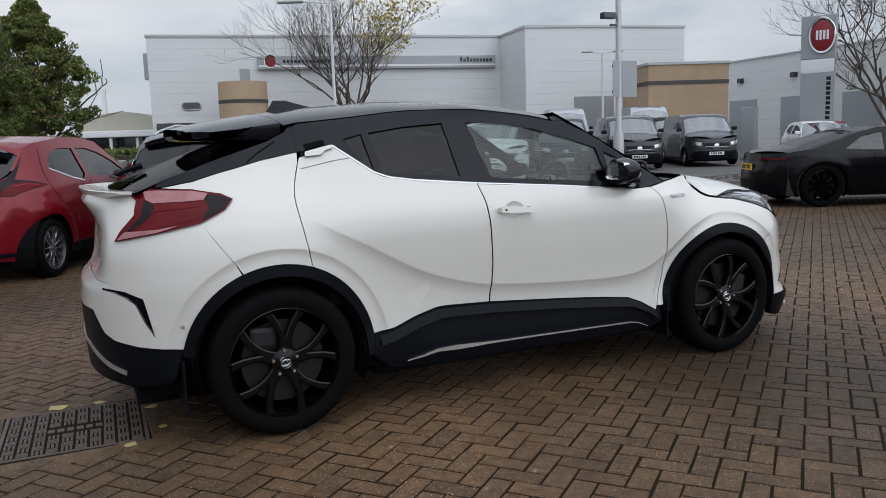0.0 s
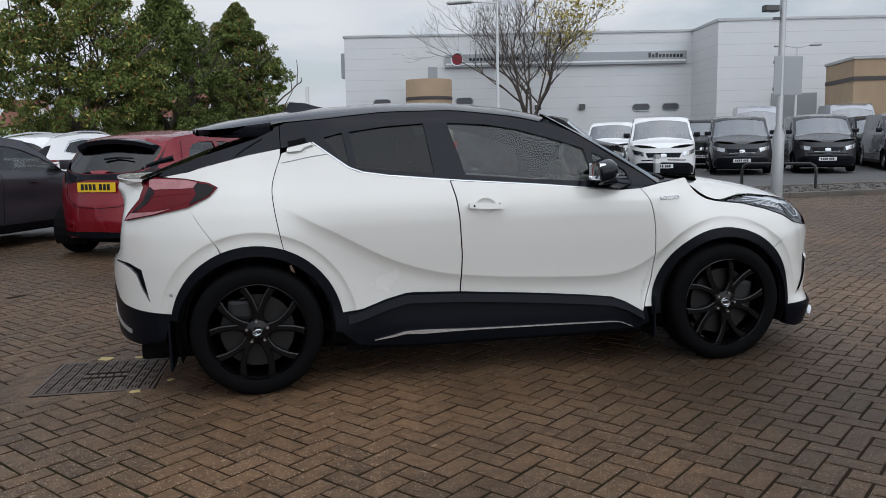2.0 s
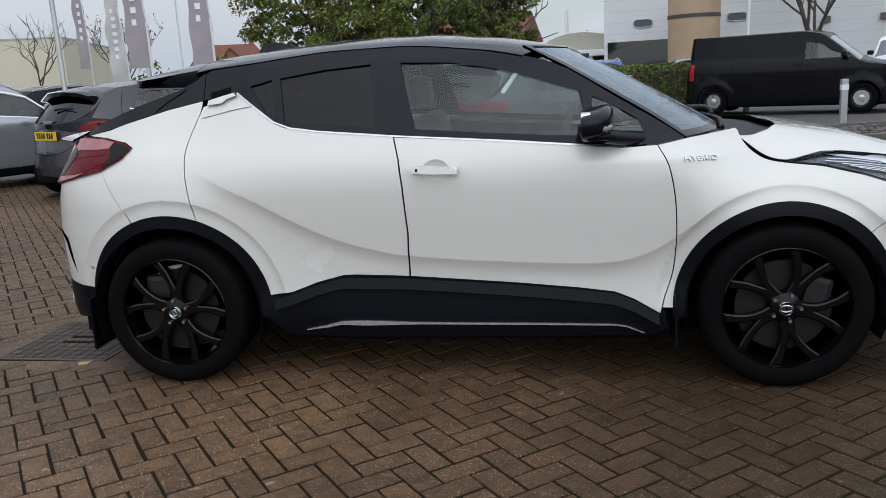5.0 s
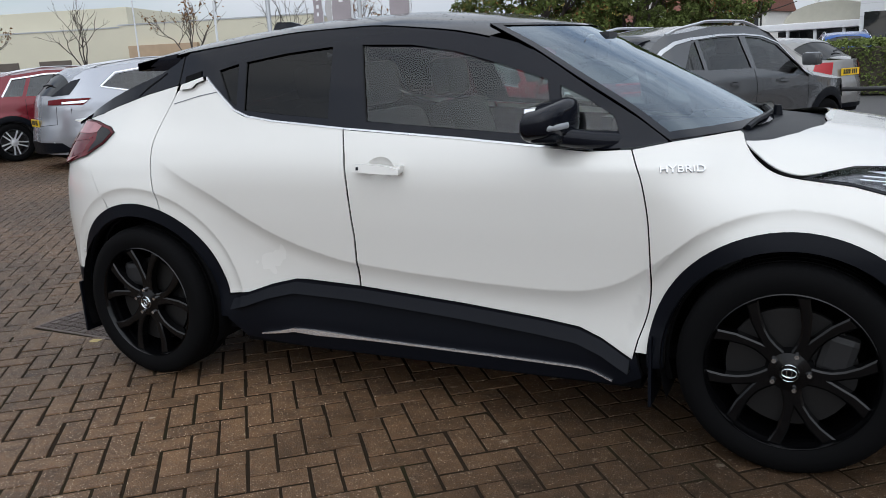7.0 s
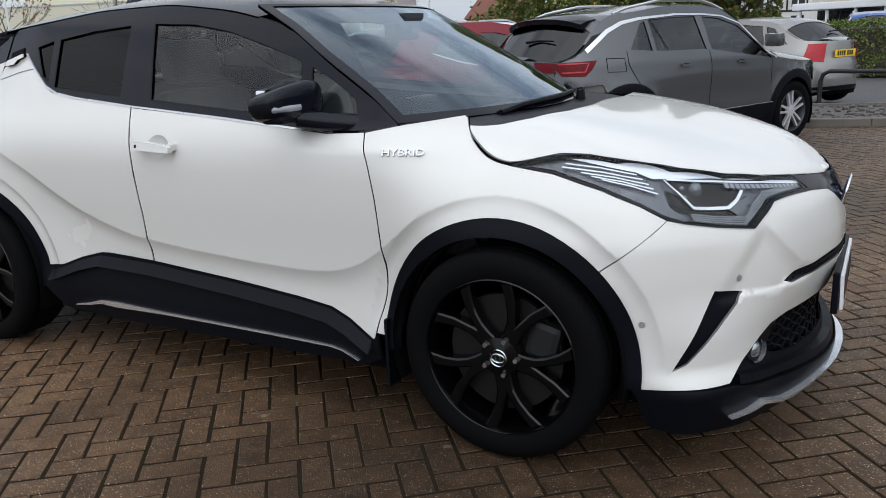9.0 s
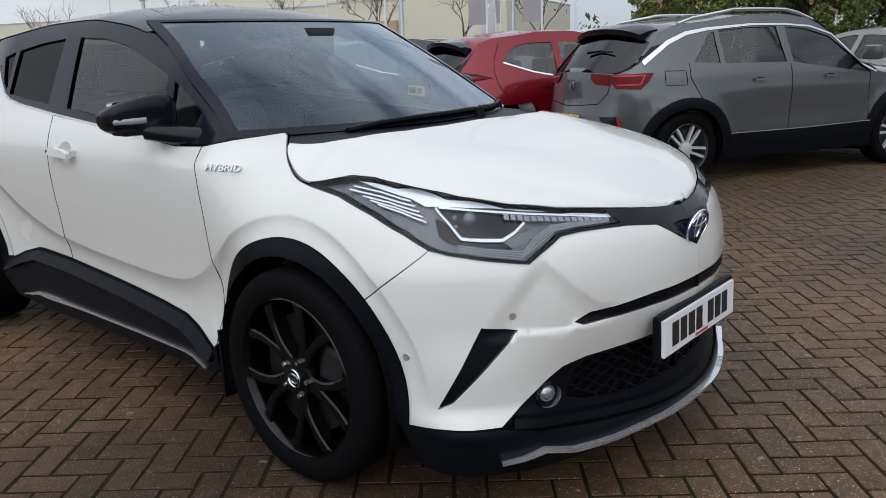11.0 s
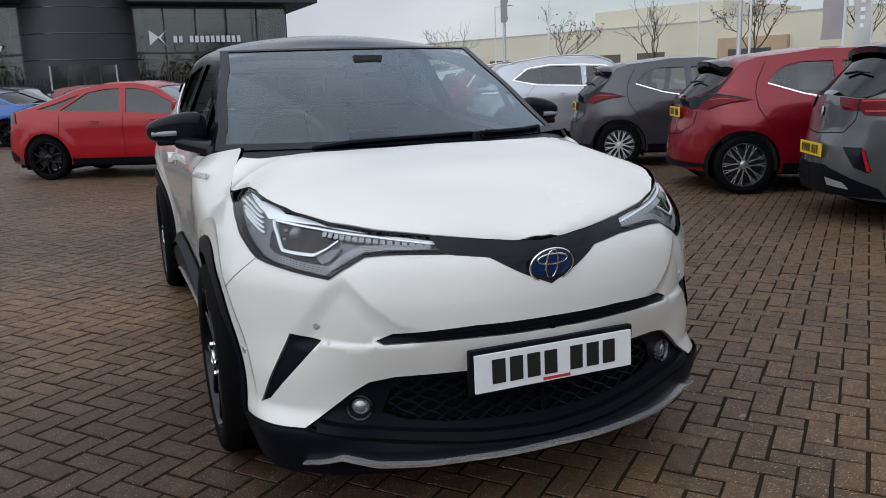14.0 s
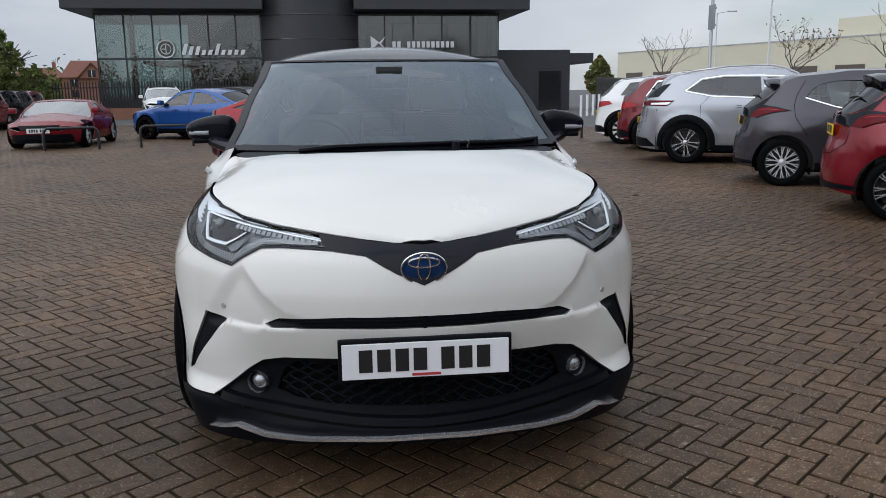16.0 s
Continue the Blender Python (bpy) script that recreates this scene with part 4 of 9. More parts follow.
panel("roof", over(roof), band(lambda y: .452 - .45 * y * y, lambda y: -1.27 + .1 * y), M["black"], hero, "gloss black roof beaded with rain", gap=.05)
sp = [(-1.2175, -.584), (-1.245, -.3), (-1.275, 0), (-1.245, .3), (-1.2175, .584), (-1.42, .572), (-1.53, .535), (-1.62, .42), (-1.66, .2), (-1.67, 0), (-1.66, -.2), (-1.62, -.42), (-1.53, -.535), (-1.42, -.572)]
panel("roof_spoiler", over(lambda x, y: np.maximum(roof(x, y), 1.25) + .0), sp, M["black"], hero, "gloss black", gap=.04, rim=.035)
panel("spoiler_underside", over(lambda x, y: roof(x, y) - .034), [(a * .995 - .006, b * .98) for a, b in sp], M["black"], hero, "gloss black", gap=.06, rim=0)
for sgn in (-1, 1):
    bm = bmesh.new()
    rows = []
    for x, y, h in ((-1.2175, .584, .080), (-1.30, .580, .064), (-1.42, .570, .046), (-1.53, .533, .036), (-1.60, .455, .034), (-1.645, .30, .034), (-1.668, .0, .034)):
        z = float(roof(np.array(x), np.array(y)))
        rows.append([bm.verts.new((q, w * sgn, v)) for q, w, v in ((x, y, z + .001), (x, y + .002, z - h * .6), (x + .004, y - .006, z - h), (x + .035, y - .04, z - h + .004))])
    for a, b in zip(rows, rows[1:]):
        for q in range(3):
            bm.faces.new((a[q], a[q + 1], b[q + 1], b[q]))
    bmesh.ops.recalc_face_normals(bm, faces=bm.faces[:])
    part("spoiler_skirt", bm, M["black"], hero, "gloss black edge", smooth=50)
W_IN = band(lambda y: 1.165 - .45 * y * y, lambda y: .475 - .45 * y * y, trim=.04)
ws = panel("windscreen", over(screen), W_IN, SCREEN_GLASS, hero, "clear glass with rain spots", out=-.004, gap=.05, rim=0)
ws.visible_shadow = False
panel("screen_surround", over(screen), band(lambda y: 1.2 - .45 * y * y, lambda y: .458 - .45 * y * y), M["black"], hero, "gloss black pillars", gap=.035, rim=.012, holes=[W_IN])
hg = panel("tailgate_glass", over(hatch), band(lambda y: -1.235 + .03 * y * y, lambda y: -1.965 + .22 * y * y), PRIVACY, hero, "dark glass with rain spots", out=-.003, gap=.06, rim=.01)
panel("hatch_lining", over(hatch), band(lambda y: -1.235 + .03 * y * y, lambda y: -1.965 + .22 * y * y, trim=.01), M["dark"], hero, out=-.02, gap=.08, rim=0)
edge_s = CORNER + LAMP_TOP[1:] + [(2.52, .842), (2.599, .836), (2.69, .827)]
HOOD_E = [shell(np.array([s]), np.array([z + .0004]))[0] for s, z in edge_s] + [shell(np.array([S_NOSE]), np.array([.821]))[0]]
HOOD_R = [(float(p[0]), float(-p[1])) for p in HOOD_E]
hood_gap = [(float(p[0]), float(p[2] - hood(p[0], p[1]))) for p in HOOD_E]


def bonnet_skin(x, y):
    w = np.interp(x, [q[0] for q in HOOD_R], [q[1] for q in HOOD_R])
    t = np.clip(np.abs(y) / np.maximum(w, .05), 0, 1.02)
    return hood(x, y) + glide(x, hood_gap, .05) * t ** 6.5


HOOD_B = [(1.38, 0), (1.395, .2), (1.38, .38), (1.31, .54), (1.24, .62), (1.185, .668)]
bonnet_line = [(x, -y) for x, y in HOOD_R] + [(x, y) for x, y in HOOD_R[-2::-1]] + [(x, y) for x, y in HOOD_B[::-1]] + [(x, -y) for x, y in HOOD_B[1:]]
panel("bonnet", over(bonnet_skin), bonnet_line, M["white"], hero, gap=.024, rim=.02)
panel("cowl", over(lambda x, y: hood(x, y) - .03), [(1.42, -.2), (1.36, -.5), (1.2, -.66), (1.08, -.69), (.98, -.66), (1.08, -.5), (1.16, -.25), (1.19, 0), (1.16, .25), (1.08, .5), (.98, .66), (1.08, .69), (1.2, .66), (1.36, .5), (1.42, .2)], M["plastic"], hero, "black plastic scuttle", gap=.06, rim=0)
for pts, piv in (([(1.145, -.42), (1.165, -.28), (1.185, -.12), (1.188, .05), (1.165, .22), (1.15, .30)], (1.2, .24)), ([(1.145, .31), (1.12, .40), (1.07, .52), (1.0, .64)], (1.0, .63))):
    pts = [(x, y, float(screen(x, y)) + .018) for x, y in pts]
    bm = bmesh.new()
    tube(bm, pts, .010, 6, .008)
    w = part("wiper", bm, M["plastic"], hero, "black wiper")
    bm = bmesh.new()
    tube(bm, [(x - .012, y, z - .002) for x, y, z in pts], .006, 5)
    part("wiper_blade", bm, M["tyre"], w)
    bm = bmesh.new()
    tube(bm, [(piv[0], piv[1], 1.03), (piv[0], piv[1], 1.075)], .022, 10, .015)
    part("wiper_pivot", bm, M["plastic"], w)
bm = bmesh.new()
tube(bm, [(-1.80, -.02, 1.235), (-1.88, -.03, 1.215), (-1.95, -.1, 1.19), (-1.93, -.3, 1.185)], .018, 6, .008)
part("rear_wiper", bm, M["plastic"], hero, "black rear wiper")
# upswept lip across the top of the tailgate
bm = bmesh.new()
rows = []
for y in np.linspace(-.56, .56, 25):
    e = abs(y) / .56
    tip, h = -2.102 + .125 * e ** 2.2, 1 - .75 * e ** 3
    rows.append([bm.verts.new((x, y, z)) for x, z in ((tip + .16, 1.128), (tip + .07, 1.136), (tip + .004, 1.148 - .010 * e), (tip, 1.144 - .010 * e), (tip + .010, 1.136 - .018 * h), (tip + .035, 1.136 - .045 * h), (tip + .14, 1.128 - .05 * h))])
for a, b in zip(rows, rows[1:]):
    for q in range(7):
        bm.faces.new((a[q], a[(q + 1) % 7], b[(q + 1) % 7], b[q]))
bm.faces.new(rows[0])
bm.faces.new(rows[-1][::-1])
bmesh.ops.recalc_face_normals(bm, faces=bm.faces[:])
part("tailgate_lip", bm, M["white"], hero, smooth=35)
# shark-fin aerial
bm = bmesh.new()
prof = [(-1.145, 1.49), (-1.105, 1.555), (-1.02, 1.55), (-.93, 1.525), (-.86, 1.512)]
rows = [[bm.verts.new((x, sy * w, z if j else 1.48)) for j, (sy, w) in enumerate(((-1, .035), (-1, .008), (1, .008), (1, .035)))] for x, z in prof]
for r in rows:
    r[3].co.z = 1.48
for a, b in zip(rows, rows[1:]):
    for j in range(3):
        bm.faces.new((a[j], a[j + 1], b[j + 1], b[j]))
bm.faces.new(rows[0])
bm.faces.new(rows[-1][::-1])
bmesh.ops.recalc_face_normals(bm, faces=bm.faces[:])
part("shark_fin_aerial", bm, M["black"], hero, "gloss black", smooth=40)
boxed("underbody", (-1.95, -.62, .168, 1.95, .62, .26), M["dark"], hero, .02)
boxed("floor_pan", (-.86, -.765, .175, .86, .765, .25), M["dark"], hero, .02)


# wheels
def spoked_wheel(parent, m, r, width, rim_r, metal, spokes=5, style="swirl", flip=False, cap=True, detail=True, caliper=14):
    """Tyre with grooves, rim, spokes, nuts, disc: a wheel part with its pieces."""
    n = 64 if detail else 36
    k = -1 if flip else 1
    w = width / 2

    def put(name, bm, material, par, label="", smooth=None):
        if flip:
            bmesh.ops.scale(bm, vec=(1, -1, 1), verts=bm.verts)
            bmesh.ops.reverse_faces(bm, faces=bm.faces[:])
        bmesh.ops.transform(bm, matrix=m, verts=bm.verts)
        return part(name, bm, material, par, label, smooth)

    bm = bmesh.new()
    prof = [(rim_r - .004, -w * .9), (rim_r + .012, -w * .98), (r - .05, -w * 1.02), (r - .022, -w * .98), (r - .008, -w * .86), (r, -w * .66)]
    if detail:
        for g in (-.42, 0, .42):
            prof += [(r, w * (g - .06)), (r - .009, w * (g - .05)), (r - .009, w * (g + .05)), (r, w * (g + .06))]
    prof += [(r, w * .66), (r - .008, w * .86), (r - .022, w * .98), (r - .05, w * 1.02), (rim_r, w * .9)]
    lathe(bm, prof, n)
    bmesh.ops.recalc_face_normals(bm, faces=bm.faces[:])
    tyre = put("wheel", bm, M["tyre"], parent, "black rubber tyre", 35)
    if detail:
        bm = bmesh.new()
        for i in range(60):
            rot = Matrix.Rotation(2 * math.pi * i / 60, 4, "Y")
            rows = []
            for rad, y in ((r - .021, -.975), (r - .008, -.86), (r, -.66), (r, -.48)):
                rows.append([bm.verts.new(rot @ Vector((sx * .0035 + (y + .8) * .02, y * w - .0006, rad + .0006))) for sx in (-1, 1)])
            for a, b in zip(rows, rows[1:]):
                bm.faces.new((a[0], a[1], b[1], b[0]))
        bmesh.ops.recalc_face_normals(bm, faces=bm.faces[:])
        tagged(put("tread_groove", bm, M["dark"], tyre), kind="stuff")
    bm = bmesh.new()
    lathe(bm, [(rim_r + .003, -w * .93), (rim_r - .001, -w * .96), (rim_r - .004, -w * .92), (rim_r - .016, -w * .5), (rim_r - .034, w * .8), (rim_r, w * .9)], n)
    # bright wheels get a dark barrel, with the shade behind the spokes in its colour
    put("rim", bm, M["alloy_black"] if detail or metal == M["alloy_black"] else M["rim_dark"], tyre, "", 40)
    bm = bmesh.new()
    f = -w * (.85 if style == "swirl" else .80)
    R = rim_r - .006
    for i in range(spokes):
        rot = Matrix.Rotation(2 * math.pi * i / spokes, 4, "Y")
        if style == "swirl":
            # a forked blade: one arm from the hub, two broad tips with a narrow window between them
            line = [(.20, 34), (.27, 22), (.36, 15), (.48, 12.5), (.62, 14.5), (.8, 18.5), (1.0, 23.5), (1.0, 18.5), (1.0, 14), (.78, 8), (.48, -2), (.78, -9.5), (1.0, -14.5), (1.0, -19), (1.0, -24), (.8, -20), (.62, -17.5), (.48, -17.5), (.36, -21.5), (.27, -30), (.20, -38)]
            turn = 2 * math.pi * i / spokes - radians(7)
            top = [bm.verts.new((R * q * math.cos(turn + radians(a)), f + .012 - .010 * q, R * q * math.sin(turn + radians(a)))) for q, a in line]
            face = bm.faces.new(top[::-1])
            face.normal_update()
            if face.normal.y > 0:
                face.normal_flip()
            edges = list(face.edges)
            lower = bmesh.ops.extrude_edge_only(bm, edges=edges)["geom"]
            bmesh.ops.translate(bm, vec=(0, .034, 0), verts=[v for v in lower if isinstance(v, bmesh.types.BMVert)])
            bmesh.ops.inset_region(bm, faces=[face], thickness=.0055, depth=.0045, use_even_offset=True)
        elif style == "twin":
            for o in (-1, 1):
                prism(bm, [(o * .008, .04), (o * .03, .04), (o * .055, R), (o * .03, R)], f, f + .03, rot)
        elif style == "lattice":
            # slim spokes in crossing pairs, as on a machined wheel
            for o in (-1, 1):
                prism(bm, [(o * .006, .04), (o * .017, .04), (o * .064, R), (o * .050, R)], f, f + .022, rot)
                prism(bm, [(o * .024, .05), (o * .034, .045), (o * .030, R), (o * .018, R)], f + .006, f + .022, rot)
        elif style == "steel":
            prism(bm, [(-.035, .04), (.035, .04), (.06, R * .8), (-.06, R * .8)], f + .02, f + .03, rot)
        else:
            prism(bm, [(-.02, .04), (.02, .04), (.03, R * .7), (.05, R), (-.03, R), (-.012, R * .7)], f, f + .03, rot)
    lathe(bm, [(.001, f - .004), (.024, f - .004), (.044, f + .004), (.052, f + .03)] if style == "lattice" else [(.001, f - .004), (.03, f - .004), (.062, f + .004), (.072, f + .03)], 24)
    bmesh.ops.recalc_face_normals(bm, faces=bm.faces[:])
    put("spokes", bm, metal, tyre, "", 14 if style == "swirl" else 30)
    bm = bmesh.new()
    lathe(bm, [(.06, f + .05), (rim_r * .76, f + .05), (rim_r * .76, f + .07)], 32)
    put("brake_disc", bm, M["brake"], tyre, "worn steel")
    if detail:
        bm = bmesh.new()
        box(bm, .06, f + .03, .02, .165, f + .09, .15, .022, Matrix.Rotation(radians(caliper), 4, "Y"))
        put("caliper", bm, M["caliper"], tyre, "cast metal")
        for i in range(5):
            bm = bmesh.new()
            a = 2 * math.pi * i / 5 - .03
            lathe(bm, [(.001, f - .010), (.0075, f - .010), (.009, f - .005), (.009, f + .008)], 6)
            bmesh.ops.translate(bm, vec=(.057 * math.cos(a), 0, .057 * math.sin(a)), verts=bm.verts)
            put("wheel_nut", bm, M["chrome"], tyre, "chrome nut")
        bm = bmesh.new()
        lathe(bm, [(.0255, f - .008), (.027, f - .010), (.0285, f - .008), (.029, f - .002)], 28)
        for rx, rz in ((.021, .0145), (.008, .0135)):
            tube(bm, [(rx * math.cos(q), f - .009, rz * math.sin(q)) for q in np.linspace(0, 2 * math.pi, 25)], .0013, 5)
        put("hub_emblem", bm, M["chrome"], tyre, "chrome rings")
    return tyre


for c in (REAR, FRONT):
    for flip in (False, True):
        spoked_wheel(hero, pose(c, .772 if flip else -.772, .341, 0, 0 if c > 0 else -23, 0), .341, .225, .251, M["alloy_black"], flip=flip, caliper=14 if c > 0 else -66)
for y in (-.4, .4):
    for c in (REAR, FRONT):
        boxed("suspension_arm", (c - .08, y - .2, .2, c + .08, y + .2, .45), M["dark"], hero, .02)

# badges and plate
p = shell(np.array([S_NOSE]), np.array([.587]))[0]
boxed("grille_centre", (p[0] - .05, -.006, .5675, p[0] + .001, .006, .6065), M["dark"], hero)
bm = bmesh.new()
prism(bm, [(-.065, 0), (.065, 0), (.06, -.05), (.035, -.075), (-.035, -.075), (-.06, -.05)], -.03, .03)
bmesh.ops.transform(bm, matrix=Matrix.Translation((.545, 0, 1.405)) @ Matrix.Rotation(radians(90), 4, "Z"), verts=bm.verts)
part("sensor_housing", bm, M["inside"], hero, "dark sensor box behind the screen")
bm = bmesh.new()
lathe(bm, [(.001, -.010), (.05, -.008), (.064, .0)], 40)
bmesh.ops.transform(bm, matrix=Matrix.Translation((2.204, 0, .755)) @ Matrix.Rotation(radians(12), 4, "Y") @ Matrix.Rotation(radians(90), 4, "Z") @ Matrix.Diagonal((1.06, 1, .78, 1)), verts=bm.verts)
emblem = part("emblem", bm, M["badge_blue"], hero, "blue oval badge with chrome rings", smooth=50)
bm = bmesh.new()
for rx, rz, oz in ((1.06 * .066, .78 * .066, 0), (.019, .044, .004), (.048, .016, .019)):
    tube(bm, [(rx * math.cos(a), 0, rz * math.sin(a) + oz) for a in np.linspace(0, 2 * math.pi, 37)], .0034, 6)
bmesh.ops.transform(bm, matrix=Matrix.Translation((2.213, 0, .755)) @ Matrix.Rotation(radians(12), 4, "Y") @ Matrix.Rotation(radians(90), 4, "Z"), verts=bm.verts)
part("emblem_ring", bm, M["chrome"], emblem, "chrome rings", smooth=60)


def number_plate(parent, m, material=None, wide=.52, tall=.111, single=False):
    """A plate with plain bars for its characters, facing +x of m."""
    p = boxed("number_plate", (-.006, -wide / 2, -tall / 2, .004, wide / 2, tall / 2), material or M["plate_white"], parent, .002, "number plate with dark bars", m=m)
    x = -wide * .40
    if single:
        for i in range(7):
            boxed("plate_bar", (.0042, x, -tall * .30, .0062, x + wide * .08, tall * .34), M["ink"], p, 0, "dark bar", m=m)
            x += wide * (.108 if i != 3 else .165)
        return p
    bm = bmesh.new()
    for i in range(7):
        box(bm, .0042, x, -tall * .30, .0062, x + wide * .075, tall * .34, m=m)
        x += wide * (.105 if i != 3 else .165)
    tagged(part("plate_lettering", bm, M["ink"], p, "dark bars"), kind="stuff")
    return p


back = boxed("plate_holder", (2.205, -.272, .402, 2.226, .272, .54), M["plastic"], hero, .006, "black plastic")
pl = number_plate(hero, Matrix.Translation((2.234, 0, .472)) @ Matrix.Rotation(radians(-2), 4, "Y"), single=True)
bm = bmesh.new()
box(bm, .0042, -.045, -.050, .0058, .045, -.042, m=Matrix.Translation((2.234, 0, .472)) @ Matrix.Rotation(radians(-2), 4, "Y"))
part("dealer_bar", bm, M["ink_red"], pl, "red bar")


def lettering(name, text, size, m, material, parent, depth=.0015, label=""):
    cu = bpy.data.curves.new(name, "FONT")
    cu.body, cu.size, cu.extrude, cu.align_x, cu.align_y = text, size, depth, "CENTER", "CENTER"
    tmp = new(name, cu)
    bpy.context.view_layer.update()
    me = bpy.data.meshes.new_from_object(tmp.evaluated_get(bpy.context.evaluated_depsgraph_get()))
    bpy.data.objects.remove(tmp)
    me.transform(m)
    me.materials.append(material)
    ob = new(name, me)
    ob.parent = parent
    return tagged(ob, label)


for sgn in (-1, 1):
    a, b, c = (Vector(shell(np.array([q[0]]), np.array([q[1]]), .006)[0]) for q in ((.93, .957), (1.05, .957), (.99, .985)))
    ux = (b - a).normalized()
    uz = ux.cross((c - a).normalized()).normalized()
    uy = uz.cross(ux)
    o = (a + b) / 2
    if sgn > 0:
        o, ux, uy, uz = (Vector((v.x, -v.y, v.z)) for v in (o, -ux, uy, uz))
    m = Matrix.Translation(o) @ Matrix((ux, uy, uz)).transposed().to_4x4()
    lettering("hybrid_badge", "HYBRID", .034, m @ Matrix.Diagonal((1.2, 1, .9, 1)), M["alloy"], hero, .004, "chrome lettering")

# cabin
def seat(x, y, w=.5):
    bm = bmesh.new()
    box(bm, x - .22, y - w / 2, .35, x + .3, y + w / 2, .58, .06)
    s = part("seat", bm, M["inside"], hero, "dark cloth seat", smooth=40)
    bm = bmesh.new()
    box(bm, -.07, -w / 2, 0, .07, w / 2, .64, .055, Matrix.Translation((x - .24, y, .52)) @ Matrix.Rotation(radians(-16), 4, "Y"))
    part("seat_back", bm, M["inside"], s, "", 40)
    bm = bmesh.new()
    box(bm, -.05, -.14, 0, .05, .14, .18, .04, Matrix.Translation((x - .435, y, 1.16)) @ Matrix.Rotation(radians(-8), 4, "Y"))
    part("headrest", bm, M["inside"], s, "", 40)


for y in (-.37, .37):
    seat(.1, y)
    seat(-.72, y, .55)
bm = bmesh.new()
prism(bm, [(.5, .55), (.52, .9), (.62, .985), (.85, 1.0), (1.15, .98), (1.2, .6)], -.68, .68)
bmesh.ops.bevel(bm, geom=bm.edges[:], offset=.03, segments=2, affect="EDGES")
part("dashboard", bm, M["inside"], hero, "dark dashboard", smooth=40)
bm = bmesh.new()
box(bm, .55, -.12, .97, .6, .12, 1.07, .012)
part("display_screen", bm, M["black"], hero, "black display")
bm = bmesh.new()
tube(bm, [(.19 * math.sin(a) * .35, .19 * math.cos(a), .19 * math.sin(a)) for a in np.linspace(0, 2 * math.pi, 33)], .016, 8)
box(bm, -.03, -.07, -.06, .03, .07, .06, .02)
box(bm, -.012, -.18, -.02, .012, .18, .02)
bmesh.ops.translate(bm, vec=(.42, -.37, .97), verts=bm.verts)
part("steering_wheel", bm, M["inside"], hero, "black steering wheel", smooth=50)
boxed("mirror_housing", (.48, -.1, 1.30, .53, .1, 1.37), M["plastic"], hero, .01, "dark rear-view mirror")
boxed("cabin_floor", (-1.6, -.7, .28, 1.0, .7, .33), M["dark"], hero)
boxed("boot_lining", (-1.95, -.6, .5, -1.2, .6, .98), M["dark"], hero, .02)


# rain on the roof, the screen, the bonnet and the mirrors
RAIN = mat("rain_water", (.10, .105, .11), .05, spec=.6, vary=.2, scale=200)


def raindrops(surf, n, x0, x1, y0, y1, seed, small=.0010, large=.0030, keep=None):
    rng = np.random.default_rng(seed)
    x, y = x0 + (x1 - x0) * rng.random(n), y0 + (y1 - y0) * rng.random(n)
    if keep is not None:
        q = keep(x, y)
        x, y = x[q], y[q]
    n = len(x)
    r = small + (large - small) * rng.random(n) ** 3
    c, e = surf(x, y, .0002), 1e-3
    du, dv = surf(x + e, y, .0002) - c, surf(x, y + e, .0002) - c
    du, dv = (v / np.linalg.norm(v, axis=1)[:, None] for v in (du, dv))
    up = np.cross(du, dv)
    up *= np.where((up * (surf(x, y, .01) - c)).sum(1) < 0, -1, 1)[:, None]
    k = 7
    a = np.arange(k) * 2 * math.pi / k
    ring = [c + (du * math.cos(t) + dv * math.sin(t)) * r[:, None] for t in a]
    mid = [c + (du * math.cos(t) + dv * math.sin(t)) * r[:, None] * .62 + up * r[:, None] * .42 for t in a]
    v = np.stack(ring + mid + [c + up * r[:, None] * .6], 1).reshape(-1, 3)
    f = []
    for i in range(n):
        o = i * (2 * k + 1)
        for j in range(k):
            m = (j + 1) % k
            f += [(o + j, o + m, o + k + m, o + k + j), (o + k + j, o + k + m, o + 2 * k)]
    tagged(mesh_object("rain_beading", v, f, RAIN, hero, "beads of rain", smooth=True), kind="stuff")


raindrops(over(roof), 1500, -1.25, .25, -.52, .52, 1)
raindrops(over(screen), 420, .35, 1.12, -.6, .6, 2, keep=lambda x, y: (x + .45 * y * y > .47) & (x + .45 * y * y < 1.15))
raindrops(over(hatch), 500, -1.9, -1.42, -.5, .5, 4)


